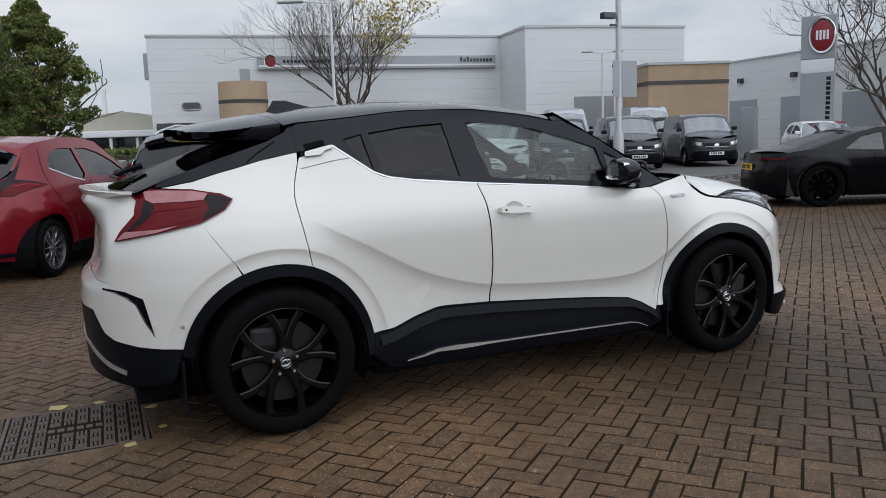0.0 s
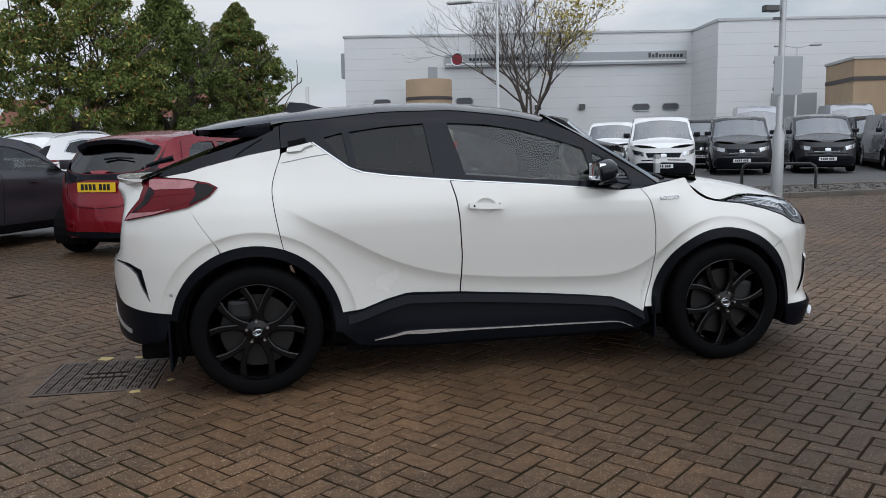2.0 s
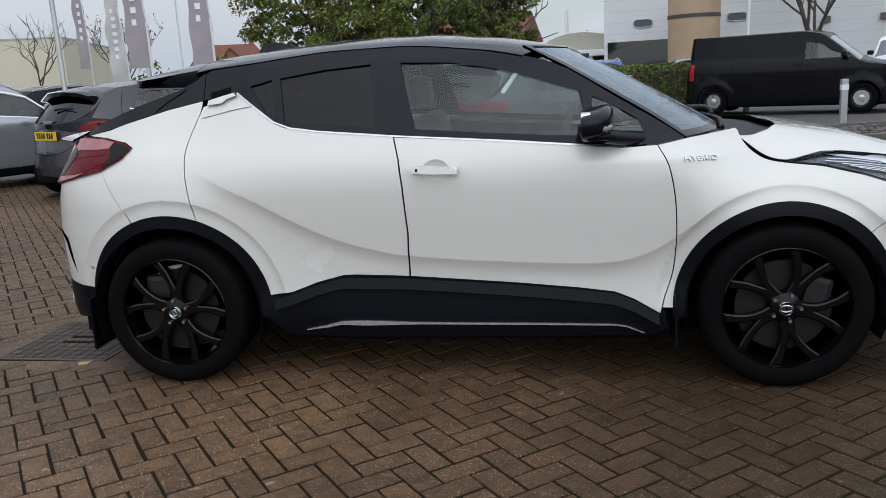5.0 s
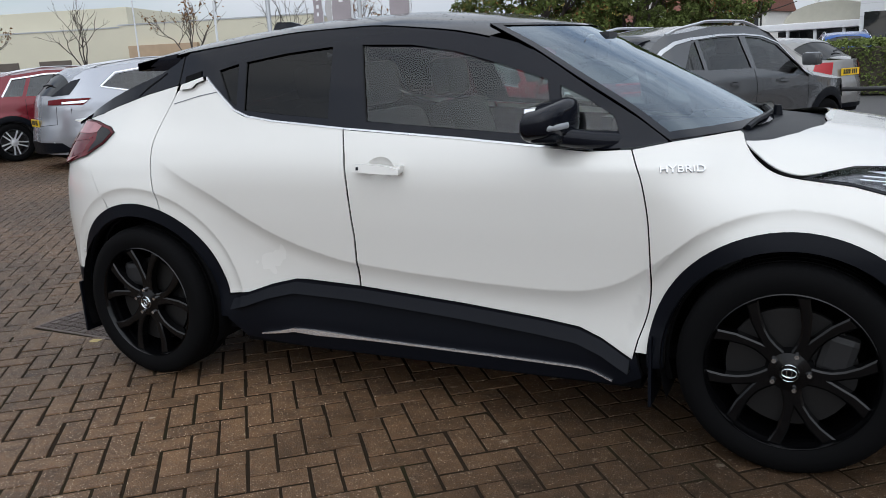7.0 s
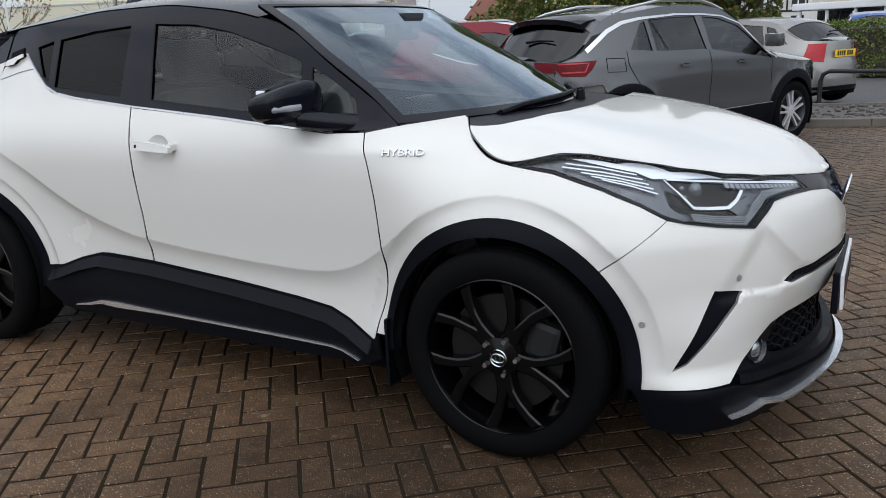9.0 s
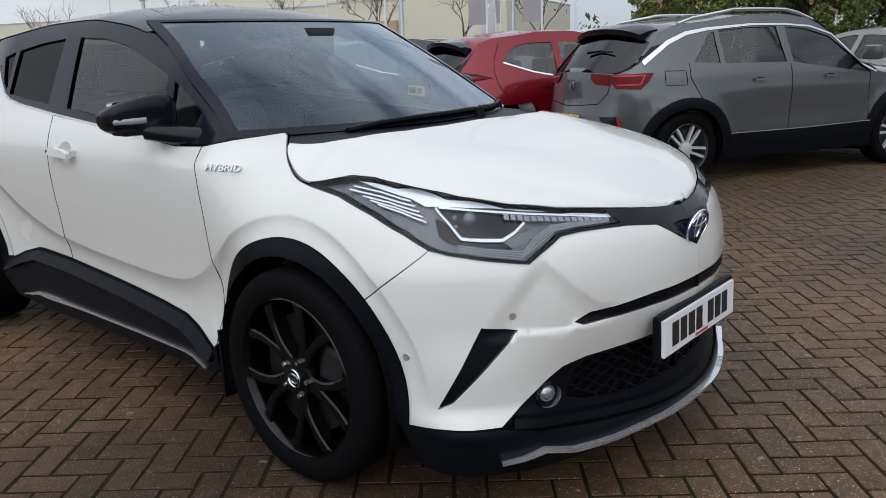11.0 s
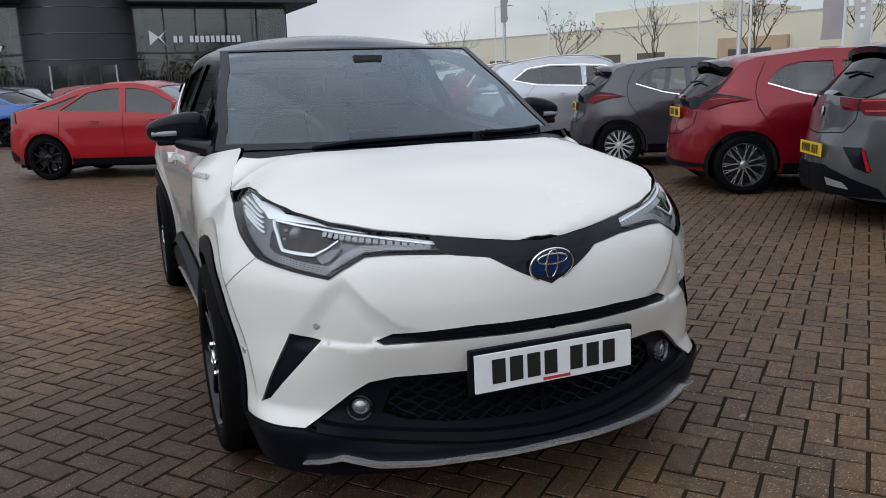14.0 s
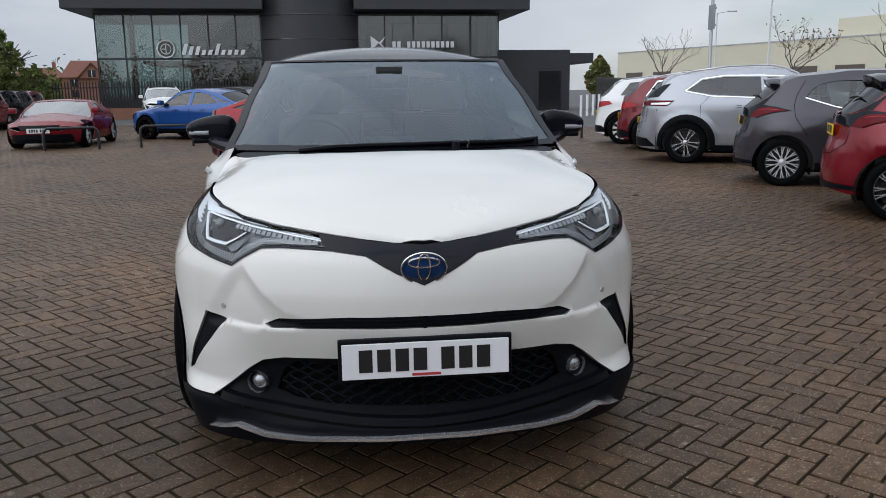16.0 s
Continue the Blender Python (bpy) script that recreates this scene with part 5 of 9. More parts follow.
# ---- ground: asphalt sheet, block paving in a herringbone, kerbed gravel island ----
def paver_material():
    m = mat("block_paver", (.098, .0605, .0335), .48, spec=.24, vary=1.1, scale=16, fine=95, bump=.006, island=.40, obj=.40, world=True)
    n, l = m.node_tree.nodes, m.node_tree.links
    b = n["Principled BSDF"]
    src = b.inputs["Base Color"].links[0].from_socket
    tc, v, r, mx = n.new("ShaderNodeNewGeometry"), n.new("ShaderNodeTexVoronoi"), n.new("ShaderNodeValToRGB"), n.new("ShaderNodeMix")
    v.inputs["Scale"].default_value = 124
    v.inputs["Randomness"].default_value = 1
    r.color_ramp.elements[0].position, r.color_ramp.elements[0].color = .14, (1, 1, 1, 1)
    r.color_ramp.elements[1].position, r.color_ramp.elements[1].color = .20, (0, 0, 0, 1)
    no, r2, mu = n.new("ShaderNodeTexNoise"), n.new("ShaderNodeValToRGB"), n.new("ShaderNodeMath")
    no.inputs["Scale"].default_value = 1.1
    no.inputs["Detail"].default_value = 5
    r2.color_ramp.elements[0].position, r2.color_ramp.elements[1].position = .18, .5
    mu.operation = "MULTIPLY"
    mx.data_type = "RGBA"
    l.new(tc.outputs["Position"], v.inputs["Vector"])
    l.new(tc.outputs["Position"], no.inputs["Vector"])
    size, dv = n.new("ShaderNodeMapRange"), n.new("ShaderNodeMath")
    size.inputs["From Min"].default_value, size.inputs["From Max"].default_value = 0, 1
    size.inputs["To Min"].default_value, size.inputs["To Max"].default_value = .2, 1.7
    dv.operation = "DIVIDE"
    l.new(v.outputs["Color"], size.inputs["Value"])
    l.new(v.outputs["Distance"], dv.inputs[0])
    l.new(size.outputs[0], dv.inputs[1])
    l.new(dv.outputs[0], r.inputs[0])
    l.new(no.outputs["Fac"], r2.inputs[0])
    l.new(r.outputs[0], mu.inputs[0])
    l.new(r2.outputs[0], mu.inputs[1])
    l.new(mu.outputs[0], mx.inputs[0])
    l.new(src, mx.inputs[6])
    mx.inputs[7].default_value = (.70, .64, .54, 1)
    v2, r4, m4 = n.new("ShaderNodeTexVoronoi"), n.new("ShaderNodeValToRGB"), n.new("ShaderNodeMix")
    wob, wadd = n.new("ShaderNodeTexNoise"), n.new("ShaderNodeVectorMath")
    wob.inputs["Scale"].default_value = 30
    wadd.operation = "MULTIPLY_ADD"
    wadd.inputs[1].default_value = (.05, .05, .05)
    v2.inputs["Scale"].default_value = 5.5
    r4.color_ramp.elements[0].position, r4.color_ramp.elements[0].color = .045, (.55, .55, .55, 1)
    r4.color_ramp.elements[1].position, r4.color_ramp.elements[1].color = .075, (0, 0, 0, 1)
    m4.data_type = "RGBA"
    l.new(tc.outputs["Position"], wob.inputs["Vector"])
    l.new(wob.outputs["Color"], wadd.inputs[0])
    l.new(tc.outputs["Position"], wadd.inputs[2])
    l.new(wadd.outputs[0], v2.inputs["Vector"])
    l.new(v2.outputs["Distance"], r4.inputs[0])
    l.new(r4.outputs[0], m4.inputs[0])
    l.new(mx.outputs[2], m4.inputs[6])
    m4.inputs[7].default_value = (.42, .38, .30, 1)
    # damp, darker and redder stretches
    no3, r3, m3 = n.new("ShaderNodeTexNoise"), n.new("ShaderNodeValToRGB"), n.new("ShaderNodeMix")
    no3.inputs["Scale"].default_value, no3.inputs["Detail"].default_value = .42, 6
    r3.color_ramp.elements[0].position, r3.color_ramp.elements[0].color = .35, (.66, .66, .67, 1)
    r3.color_ramp.elements[1].position, r3.color_ramp.elements[1].color = .66, (1.22, 1.12, 1.04, 1)
    m3.data_type, m3.blend_type = "RGBA", "MULTIPLY"
    m3.inputs[0].default_value = 1
    l.new(tc.outputs["Position"], no3.inputs["Vector"])
    l.new(no3.outputs["Fac"], r3.inputs[0])
    l.new(m4.outputs[2], m3.inputs[6])
    l.new(r3.outputs[0], m3.inputs[7])
    # two lighter patches, in the middle of the bay and beyond the nose, and a darker one between them
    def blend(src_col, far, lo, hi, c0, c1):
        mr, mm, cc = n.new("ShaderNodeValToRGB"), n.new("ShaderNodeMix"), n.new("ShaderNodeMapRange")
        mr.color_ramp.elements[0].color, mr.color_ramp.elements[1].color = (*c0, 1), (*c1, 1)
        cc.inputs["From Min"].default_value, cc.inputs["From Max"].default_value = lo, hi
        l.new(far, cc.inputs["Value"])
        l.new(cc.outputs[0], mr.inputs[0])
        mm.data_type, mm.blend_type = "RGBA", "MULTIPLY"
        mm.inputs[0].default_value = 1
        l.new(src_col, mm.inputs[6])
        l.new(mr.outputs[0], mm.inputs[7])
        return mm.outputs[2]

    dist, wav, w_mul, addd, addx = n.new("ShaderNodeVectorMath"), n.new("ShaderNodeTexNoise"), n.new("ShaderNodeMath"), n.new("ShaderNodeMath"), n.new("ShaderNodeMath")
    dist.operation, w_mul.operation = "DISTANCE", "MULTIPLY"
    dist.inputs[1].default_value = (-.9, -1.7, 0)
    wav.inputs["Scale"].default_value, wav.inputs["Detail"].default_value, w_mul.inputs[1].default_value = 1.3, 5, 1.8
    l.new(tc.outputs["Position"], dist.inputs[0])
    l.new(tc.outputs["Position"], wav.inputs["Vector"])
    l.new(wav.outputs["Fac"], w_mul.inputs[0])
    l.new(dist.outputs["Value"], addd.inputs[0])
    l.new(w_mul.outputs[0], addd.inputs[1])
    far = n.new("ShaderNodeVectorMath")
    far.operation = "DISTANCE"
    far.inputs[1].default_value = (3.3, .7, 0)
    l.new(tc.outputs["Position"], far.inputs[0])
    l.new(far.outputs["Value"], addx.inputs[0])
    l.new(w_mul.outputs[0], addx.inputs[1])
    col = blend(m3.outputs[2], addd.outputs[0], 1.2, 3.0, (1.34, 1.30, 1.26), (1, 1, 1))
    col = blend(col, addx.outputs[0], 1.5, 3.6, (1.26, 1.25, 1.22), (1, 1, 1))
    # the darker one: damp by the front wheel, with the car's shade in its colour
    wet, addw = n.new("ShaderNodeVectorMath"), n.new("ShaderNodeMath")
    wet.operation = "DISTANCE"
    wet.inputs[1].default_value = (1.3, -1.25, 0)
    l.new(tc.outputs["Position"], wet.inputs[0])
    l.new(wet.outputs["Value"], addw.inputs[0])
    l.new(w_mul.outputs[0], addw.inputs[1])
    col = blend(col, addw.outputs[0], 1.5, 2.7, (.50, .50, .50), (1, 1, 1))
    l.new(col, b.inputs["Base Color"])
    return m


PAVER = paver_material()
JOINT = mat("mossy_joint_sand", (.020, .014, .009), .95, spec=.08, vary=.5, scale=2.5, fine=90, bump=.003, dirt=.5, dirt_col=(.016, .022, .006))
ASPHALT = mat("worn_asphalt", (.075, .073, .072), .75, vary=.35, scale=.5, fine=40, bump=.004)
KERB = mat("concrete_kerb", (.12, .105, .09), .8, vary=.4, scale=3, fine=50, bump=.003, dirt=.5)
GRAVEL = mat("dark_gravel", (.10, .09, .082), .85, vary=.8, scale=18, fine=45, bump=.02, island=.5)
IRON = mat("cast_iron_cover", (.105, .08, .07), .55, metal=.2, vary=.35, scale=8, fine=80, bump=.001)
LEAF_LITTER = mat("fallen_yellow_leaf", (.5, .4, .17), .7, vary=.3, scale=40)

ground = tagged(mesh_object("ground", [(-900, -900, -.03), (900, -900, -.03), (900, 900, -.03), (-900, 900, -.03)], [(0, 1, 2, 3)], ASPHALT), "dark grey asphalt around the car park", "ground", kind="structure")
# bed of the paving
bed = [(-31, -17), (-31, 8.0), (-4, 8.0), (1, 8.6), (12, 9.9), (26, 9.5), (26, -17)]
pave = tagged(mesh_object("pavement", [(x, y, -.0032) for x, y in bed] + [(x, y, -.2) for x, y in bed], [tuple(range(7))[::-1]] + [(i, (i + 1) % 7, 7 + (i + 1) % 7, 7 + i) for i in range(7)], JOINT), "brown herringbone block paving, damp and mossy", "paving", kind="structure")
GRATE = (-2.53, -.58, -1.91, .07)


def herringbone():
    """Bricks of 200 x 100 mm at 40 degrees: one mesh for all, and the ones beside the path as pieces."""
    a = radians(39.75)
    U, V = np.array([math.cos(a), math.sin(a)]), np.array([-math.sin(a), math.cos(a)])
    w = .101
    rng = np.random.default_rng(7)
    i, j = np.meshgrid(np.arange(-460, 460), np.arange(-460, 460), indexing="ij")
    i, j = i.ravel(), j.ravel()
    k = (i - j) % 4
    cs, long = [], []
    for kind, (du, dv) in ((0, (1, .5)), (3, (.5, 1))):
        q = k == kind
        c = ((i[q] + du + 3.3) * w)[:, None] * U + ((j[q] + dv + .55) * w)[:, None] * V
        cs.append(c)
        long.append(np.full(len(c), kind))
    c, long = np.concatenate(cs), np.concatenate(long)
    ok = within(c[:, 0], c[:, 1], bed) & (np.hypot(c[:, 0] + 2, c[:, 1]) < 34)
    g = GRATE
    ok &= ~((c[:, 0] > g[0] - .11) & (c[:, 0] < g[2] + .11) & (c[:, 1] > g[1] - .06) & (c[:, 1] < g[3] + .06))
    c, long = c[ok], long[ok]
    near = (c[:, 0] > .1) & (c[:, 0] < 2.9) & (c[:, 1] > -2.35) & (c[:, 1] < -.75)
    # joined rest
    cc, ll = c[~near], long[~near]
    n = len(cc)
    e1 = np.where((ll == 0)[:, None], U, V)
    e2 = np.where((ll == 0)[:, None], V, -U)
    turn = rng.normal(0, .006, n)
    e1, e2 = e1 + e2 * turn[:, None], e2 - e1 * turn[:, None]
    cc = cc + rng.normal(0, .0012, (n, 2))
    L, W, b = .0984 - rng.random(n) * .0018, .0480 - rng.random(n) * .0018, .0032
    tilt = rng.normal(0, .006, (n, 2))
    top = rng.normal(0, .0009, n)
    P = np.zeros((n, 8, 3))
    for r, (ins, z) in enumerate(((0, -.011), (b, 0))):
        for q, (sx, sy) in enumerate(((-1, -1), (1, -1), (1, 1), (-1, 1))):
            x, y = sx * (L - ins), sy * (W - ins)
            P[:, r * 4 + q, :2] = cc + e1 * x[:, None] + e2 * y[:, None]
            P[:, r * 4 + q, 2] = z + (top + tilt[:, 0] * x + tilt[:, 1] * y if r else 0)
    F = np.array([(4, 5, 6, 7), (0, 1, 5, 4), (1, 2, 6, 5), (2, 3, 7, 6), (3, 0, 4, 7)])
    faces = (np.arange(n)[:, None, None] * 8 + F[None]).reshape(-1, 4)
    me = bpy.data.meshes.new("paver_field")
    me.vertices.add(n * 8)
    me.vertices.foreach_set("co", P.ravel())
    me.loops.add(faces.size)
    me.loops.foreach_set("vertex_index", faces.ravel().astype(np.int32))
    me.polygons.add(len(faces))
    me.polygons.foreach_set("loop_start", np.arange(0, faces.size, 4, dtype=np.int32))
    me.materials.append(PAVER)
    me.update(calc_edges=True)
    me.shade_flat()
    me.validate()
    f = new("paver_field", me)
    f.parent = pave
    tagged(f, "damp brown paving blocks", kind="stuff")
    # single pieces beside the path
    L, W = .0975, .0471
    vs = [(sx * (L - s), sy * (W - s), z) for s, z in ((0, -.011), (.0035, 0)) for sx, sy in ((-1, -1), (1, -1), (1, 1), (-1, 1))]
    me = bpy.data.meshes.new("brick")
    me.from_pydata(vs, [], [tuple(q) for q in F.tolist()])
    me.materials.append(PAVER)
    for (x, y), kind in zip(c[near][:300], long[near][:300]):
        o = new("brick", me)
        o.parent = pave
        o.location = (x + rng.normal(0, .001), y + rng.normal(0, .001), rng.normal(0, .0008))
        o.rotation_euler = (rng.normal(0, .008), rng.normal(0, .008), a + (0 if kind == 0 else math.pi / 2) + rng.normal(0, .006))


# inspection cover with raised bars, set in a frame with a brick edge
def cover():
    x0, y0, x1, y1 = GRATE
    m = Matrix.Translation(((x0 + x1) / 2, (y0 + y1) / 2, 0)) @ Matrix.Rotation(radians(-2), 4, "Z")
    t = thing("inspection_cover", m, "square cast iron inspection cover with a basket-weave tread, set in paving", "drain cover")
    h = .30
    part_bm = bmesh.new()
    box(part_bm, -h, -h, -.03, h, h, -.004)
    part("plate", part_bm, IRON, t)
    bm = bmesh.new()
    for q in ((-h - .02, -h - .02, -.03, -h - .004, h + .02, .001), (h + .004, -h - .02, -.03, h + .02, h + .02, .001), (-h, -h - .02, -.03, h, -h - .004, .001), (-h, h + .004, -.03, h, h + .02, .001)):
        box(bm, *q)
    part("frame", bm, IRON, t, "rusty frame")
    bm = bmesh.new()
    k = 10
    s = 2 * h / k
    for i in range(k):
        for j in range(k):
            cx, cy = -h + s * (i + .5), -h + s * (j + .5)
            if abs(cx) < .14 and abs(cy) < .05:
                continue
            for o in (-.018, 0, .018):
                if (i + j) % 2:
                    box(bm, cx - .024, cy + o - .005, -.004, cx + .024, cy + o + .005, .0015)
                else:
                    box(bm, cx + o - .005, cy - .024, -.004, cx + o + .005, cy + .024, .0015)
    tagged(part("tread_pattern", bm, IRON, t, "raised bars"), kind="stuff")
    bm = bmesh.new()
    for i in range(6):
        box(bm, -.12 + i * .042, -.02, -.004, -.09 + i * .042, .02, .001)
    tagged(part("cast_lettering", bm, IRON, t, "plain raised bars"), kind="stuff")
    for q in ((x0 - .2, y0 - .14, x0 - .012, y1 + .14), (x1 + .012, y0 - .14, x1 + .2, y1 + .14), (x0 - .012, y0 - .14, x1 + .012, y0 - .012), (x0 - .012, y1 + .012, x1 + .012, y1 + .14)):
        boxed("mortar_bed", (q[0], q[1], -.03, q[2], q[3], -.0022), PAVER, pave, 0)
    # cut bricks round it
    for i in range(3):
        boxed("edge_brick", (x1 + .015, y0 + .02 + .215 * i, -.007, x1 + .105, y0 + .22 + .215 * i, .0), PAVER, pave, .003)
        boxed("edge_brick", (x0 - .105, y0 + .02 + .215 * i, -.007, x0 - .015, y0 + .22 + .215 * i, .0), PAVER, pave, .003)
    rng = random.Random(5)
    for x, y, r in ((-1.86, -.12, .03), (-1.84, -.45, .026), (-2.0, -.63, .035), (-2.3, .12, .06), (-2.1, .1, .03)):
        bm = bmesh.new()
        vs = [bm.verts.new((x + r * (1 + rng.random()) * .6 * math.cos(a), y + r * .5 * (1 + rng.random()) * math.sin(a), .0035)) for a in np.linspace(0, 5.8, 9)]
        bm.faces.new(vs)
        r0 = bmesh.ops.extrude_face_region(bm, geom=bm.faces[:])
        bmesh.ops.translate(bm, vec=(0, 0, -.002), verts=[v for v in r0["geom"] if isinstance(v, bmesh.types.BMVert)])
        tagged(part("dry_leaf", bm, LEAF_LITTER, None), "flattened yellow leaf on the damp paving", "leaf", "leaves on the paving")


def kerb_island():
    front = [(.4, 8.15), (3, 8.75), (7, 9.35), (11.5, 9.6), (18, 9.6)]
    back = [(x - .2, y + 2.3) for x, y in front]
    poly = front + back[::-1]
    isl = tagged(mesh_object("kerb_island", [(x, y, .07) for x, y in poly] + [(x, y, -.1) for x, y in poly], [tuple(range(len(poly)))] + [(i + len(poly), (i + 1) % len(poly) + len(poly), (i + 1) % len(poly), i) for i in range(len(poly))], GRAVEL), "raised strip of dark gravel between kerbs", "kerb", kind="structure")
    for line, off in ((front, .0), (back, -.12)):
        for (xa, ya), (xb, yb) in zip(line, line[1:]):
            d = math.hypot(xb - xa, yb - ya)
            n = max(1, round(d / .9))
            for i in range(n):
                m = Matrix.Translation((xa + (xb - xa) * i / n, ya + (yb - ya) * i / n, 0)) @ Matrix.Rotation(math.atan2(yb - ya, xb - xa), 4, "Z")
                boxed("kerbstone", (.004, -.02 + off, -.1, d / n - .004, .125 + off, .10), KERB, isl, .012, m=m)
    rng = np.random.default_rng(3)
    bm = bmesh.new()
    for _ in range(900):
        t = rng.random() * 3.99
        i = int(t)
        f = t - i
        x, y = front[i][0] + (front[i + 1][0] - front[i][0]) * f, front[i][1] + (front[i + 1][1] - front[i][1]) * f
        r = .02 + rng.random() * .035
        q = bmesh.ops.create_icosphere(bm, subdivisions=1, radius=r)
        bmesh.ops.scale(bm, vec=(1, .8, .6), verts=q["verts"])
        bmesh.ops.translate(bm, vec=(x, y + .2 + rng.random() * 1.9, .07 + r * .3), verts=q["verts"])
    g = part("gravel", bm, GRAVEL, isl, "loose dark stones")
    tagged(g, kind="stuff")


cover()
kerb_island()


# ---- other vehicles ----
def paint(name, base, metal=.3, coat=.55, spec=.35):
    return mat(name, base, .26, metal=metal, coat=coat, spec=spec, vary=.03, scale=1.5, fine=300)


P = dict(red=paint("metallic_red_paint", (.185, .0025, .010), .3, .5), scarlet=paint("bright_red_paint", (.29, .003, .009), 0, .3, .25), grey=paint("metallic_grey_paint", (.080, .083, .088), .4, .8), dark=paint("dark_grey_paint", (.05, .047, .056), .4),
         silver=paint("silver_paint", (.36, .37, .40), .6), black=paint("black_paint", (.004, .004, .005), 0, .15, .15), blue=paint("blue_paint", (.01, .07, .27), .2), wine=paint("dark_red_paint", (.15, .006, .012), .2), white=paint("white_paint", (.78, .78, .78), 0), beige=paint("champagne_paint", (.27, .26, .25), .5), van_grey=paint("graphite_paint", (.046, .047, .052), .35, .5, .3))
VAN_SCREEN = pane("car_windscreen", (.34, .36, .37), 5.5, sheen=(.9, .92, .95))
CAR_GLASS = pane("dark_car_glass", (.14, .15, .155), 1.9)
BACK_GLASS = pane("smoked_car_glass", (.02, .022, .025), 1.4, edge=.5)
SIDE_GLASS = pane("green_car_glass", (.36, .39, .38), 1.8)


class Skin:
    """A body shell from a plan outline and a top profile."""

    def __init__(self, k):
        self.k = k
        x0, x1 = -k["wb"] / 2 - k["ro"], k["wb"] / 2 + k["fo"]
        self.x0, self.x1 = x0, x1
        xc, hl = (x0 + x1) / 2, (x1 - x0) / 2
        t = np.concatenate((np.linspace(-1, -.9, 40), np.linspace(-.9, .9, 60)[1:-1], np.linspace(.9, 1, 40)))
        p, q = k.get("square", (7, 2.3))
        y = k["W"] / 2 * (1 - np.abs(t) ** p) ** (1 / q) * (1 - .05 * np.abs(t) ** 2)
        self.ring = np.stack([xc + hl * t, y], -1)
        s = np.concatenate(([0], np.cumsum(np.hypot(*np.diff(self.ring, axis=0).T))))
        self.s = s - np.interp(0, self.ring[:, 0], s)
        tan = np.gradient(self.ring, self.s, axis=0)
        self.tan = tan / np.hypot(*tan.T)[:, None]
        self.tail, self.nose = self.s[0], self.s[-1]
        b = k["belt"]
        self.table = [(.1, .10), (.2, .05), (.35, .015), (.5, .0), (b - .16, .0), (b - .05, .012), (b, .03), (b + .06, .055), (b + 2, .055 + 1.94 * k.get("tumble", .42))]
        self.ends = k.get("ends", [(.1, .08), (.25, .02), (.45, .0), (.62, .02), (.75, .06), (1.0, .10), (1.2, .16), (2.5, .5)])

    def inset(self, s, z):
        d = lerp(z, self.table)
        for c in (-self.k["wb"] / 2, self.k["wb"] / 2):
            r = np.hypot(s - c, z - self.k["r"])
            d = d - .018 * step(self.k["r"] + .22, self.k["r"] + .09, r)
        h = self.k.get("haunch", .012)
        d = d - h * np.exp(-((s + self.k["wb"] / 2 + .02) / .46) ** 2 - ((z - .74) / .17) ** 2) + .6 * h * np.exp(-(s / .62) ** 2 - ((z - .60) / .15) ** 2)
        n = np.maximum(step(self.nose - .95, self.nose - .3, s), 1 - step(self.tail + .3, self.tail + .95, s))
        return d * (1 - n) + np.maximum(lerp(z, self.ends), 0) * n

    def side(self, s, z, out=0.0):
        s, z = np.asarray(s, float), np.asarray(z, float)
        i = np.clip(s, self.tail, self.nose)
        x, w, tx, tw = (np.interp(i, self.s, a) for a in (self.ring[:, 0], self.ring[:, 1], self.tan[:, 0], self.tan[:, 1]))
        d = self.inset(s, z) - out
        return np.stack([x + tw * d, -(w - tx * d), z + 0 * d], -1)

    def height(self, x, y):
        y = np.abs(y) / (self.k["W"] / 2)
        e = x + self.k.get("bow", .25) * y * y * np.sign(x - self.k.get("mid", 0)) * np.clip(np.abs(x - self.k.get("mid", 0)) * 2 - .6, 0, 1)
        return lerp(e, self.k["top"]) - self.k.get("crown", .06) * y ** 2 - .06 * y ** 8

    def top(self, x, y, out=0.0):
        x, y = np.asarray(x, float), np.asarray(y, float)
        return np.stack([x, y, self.height(x, y) + out], -1)

    def eaves(self, s):
        z = np.linspace(.45, 2.7, 900)
        p = self.side(np.full_like(z, s), z)
        g = z - self.height(p[:, 0], p[:, 1])
        i = int(np.argmax(g > 0))
        return float(z[i]), float(p[i, 0]), float(-p[i, 1])


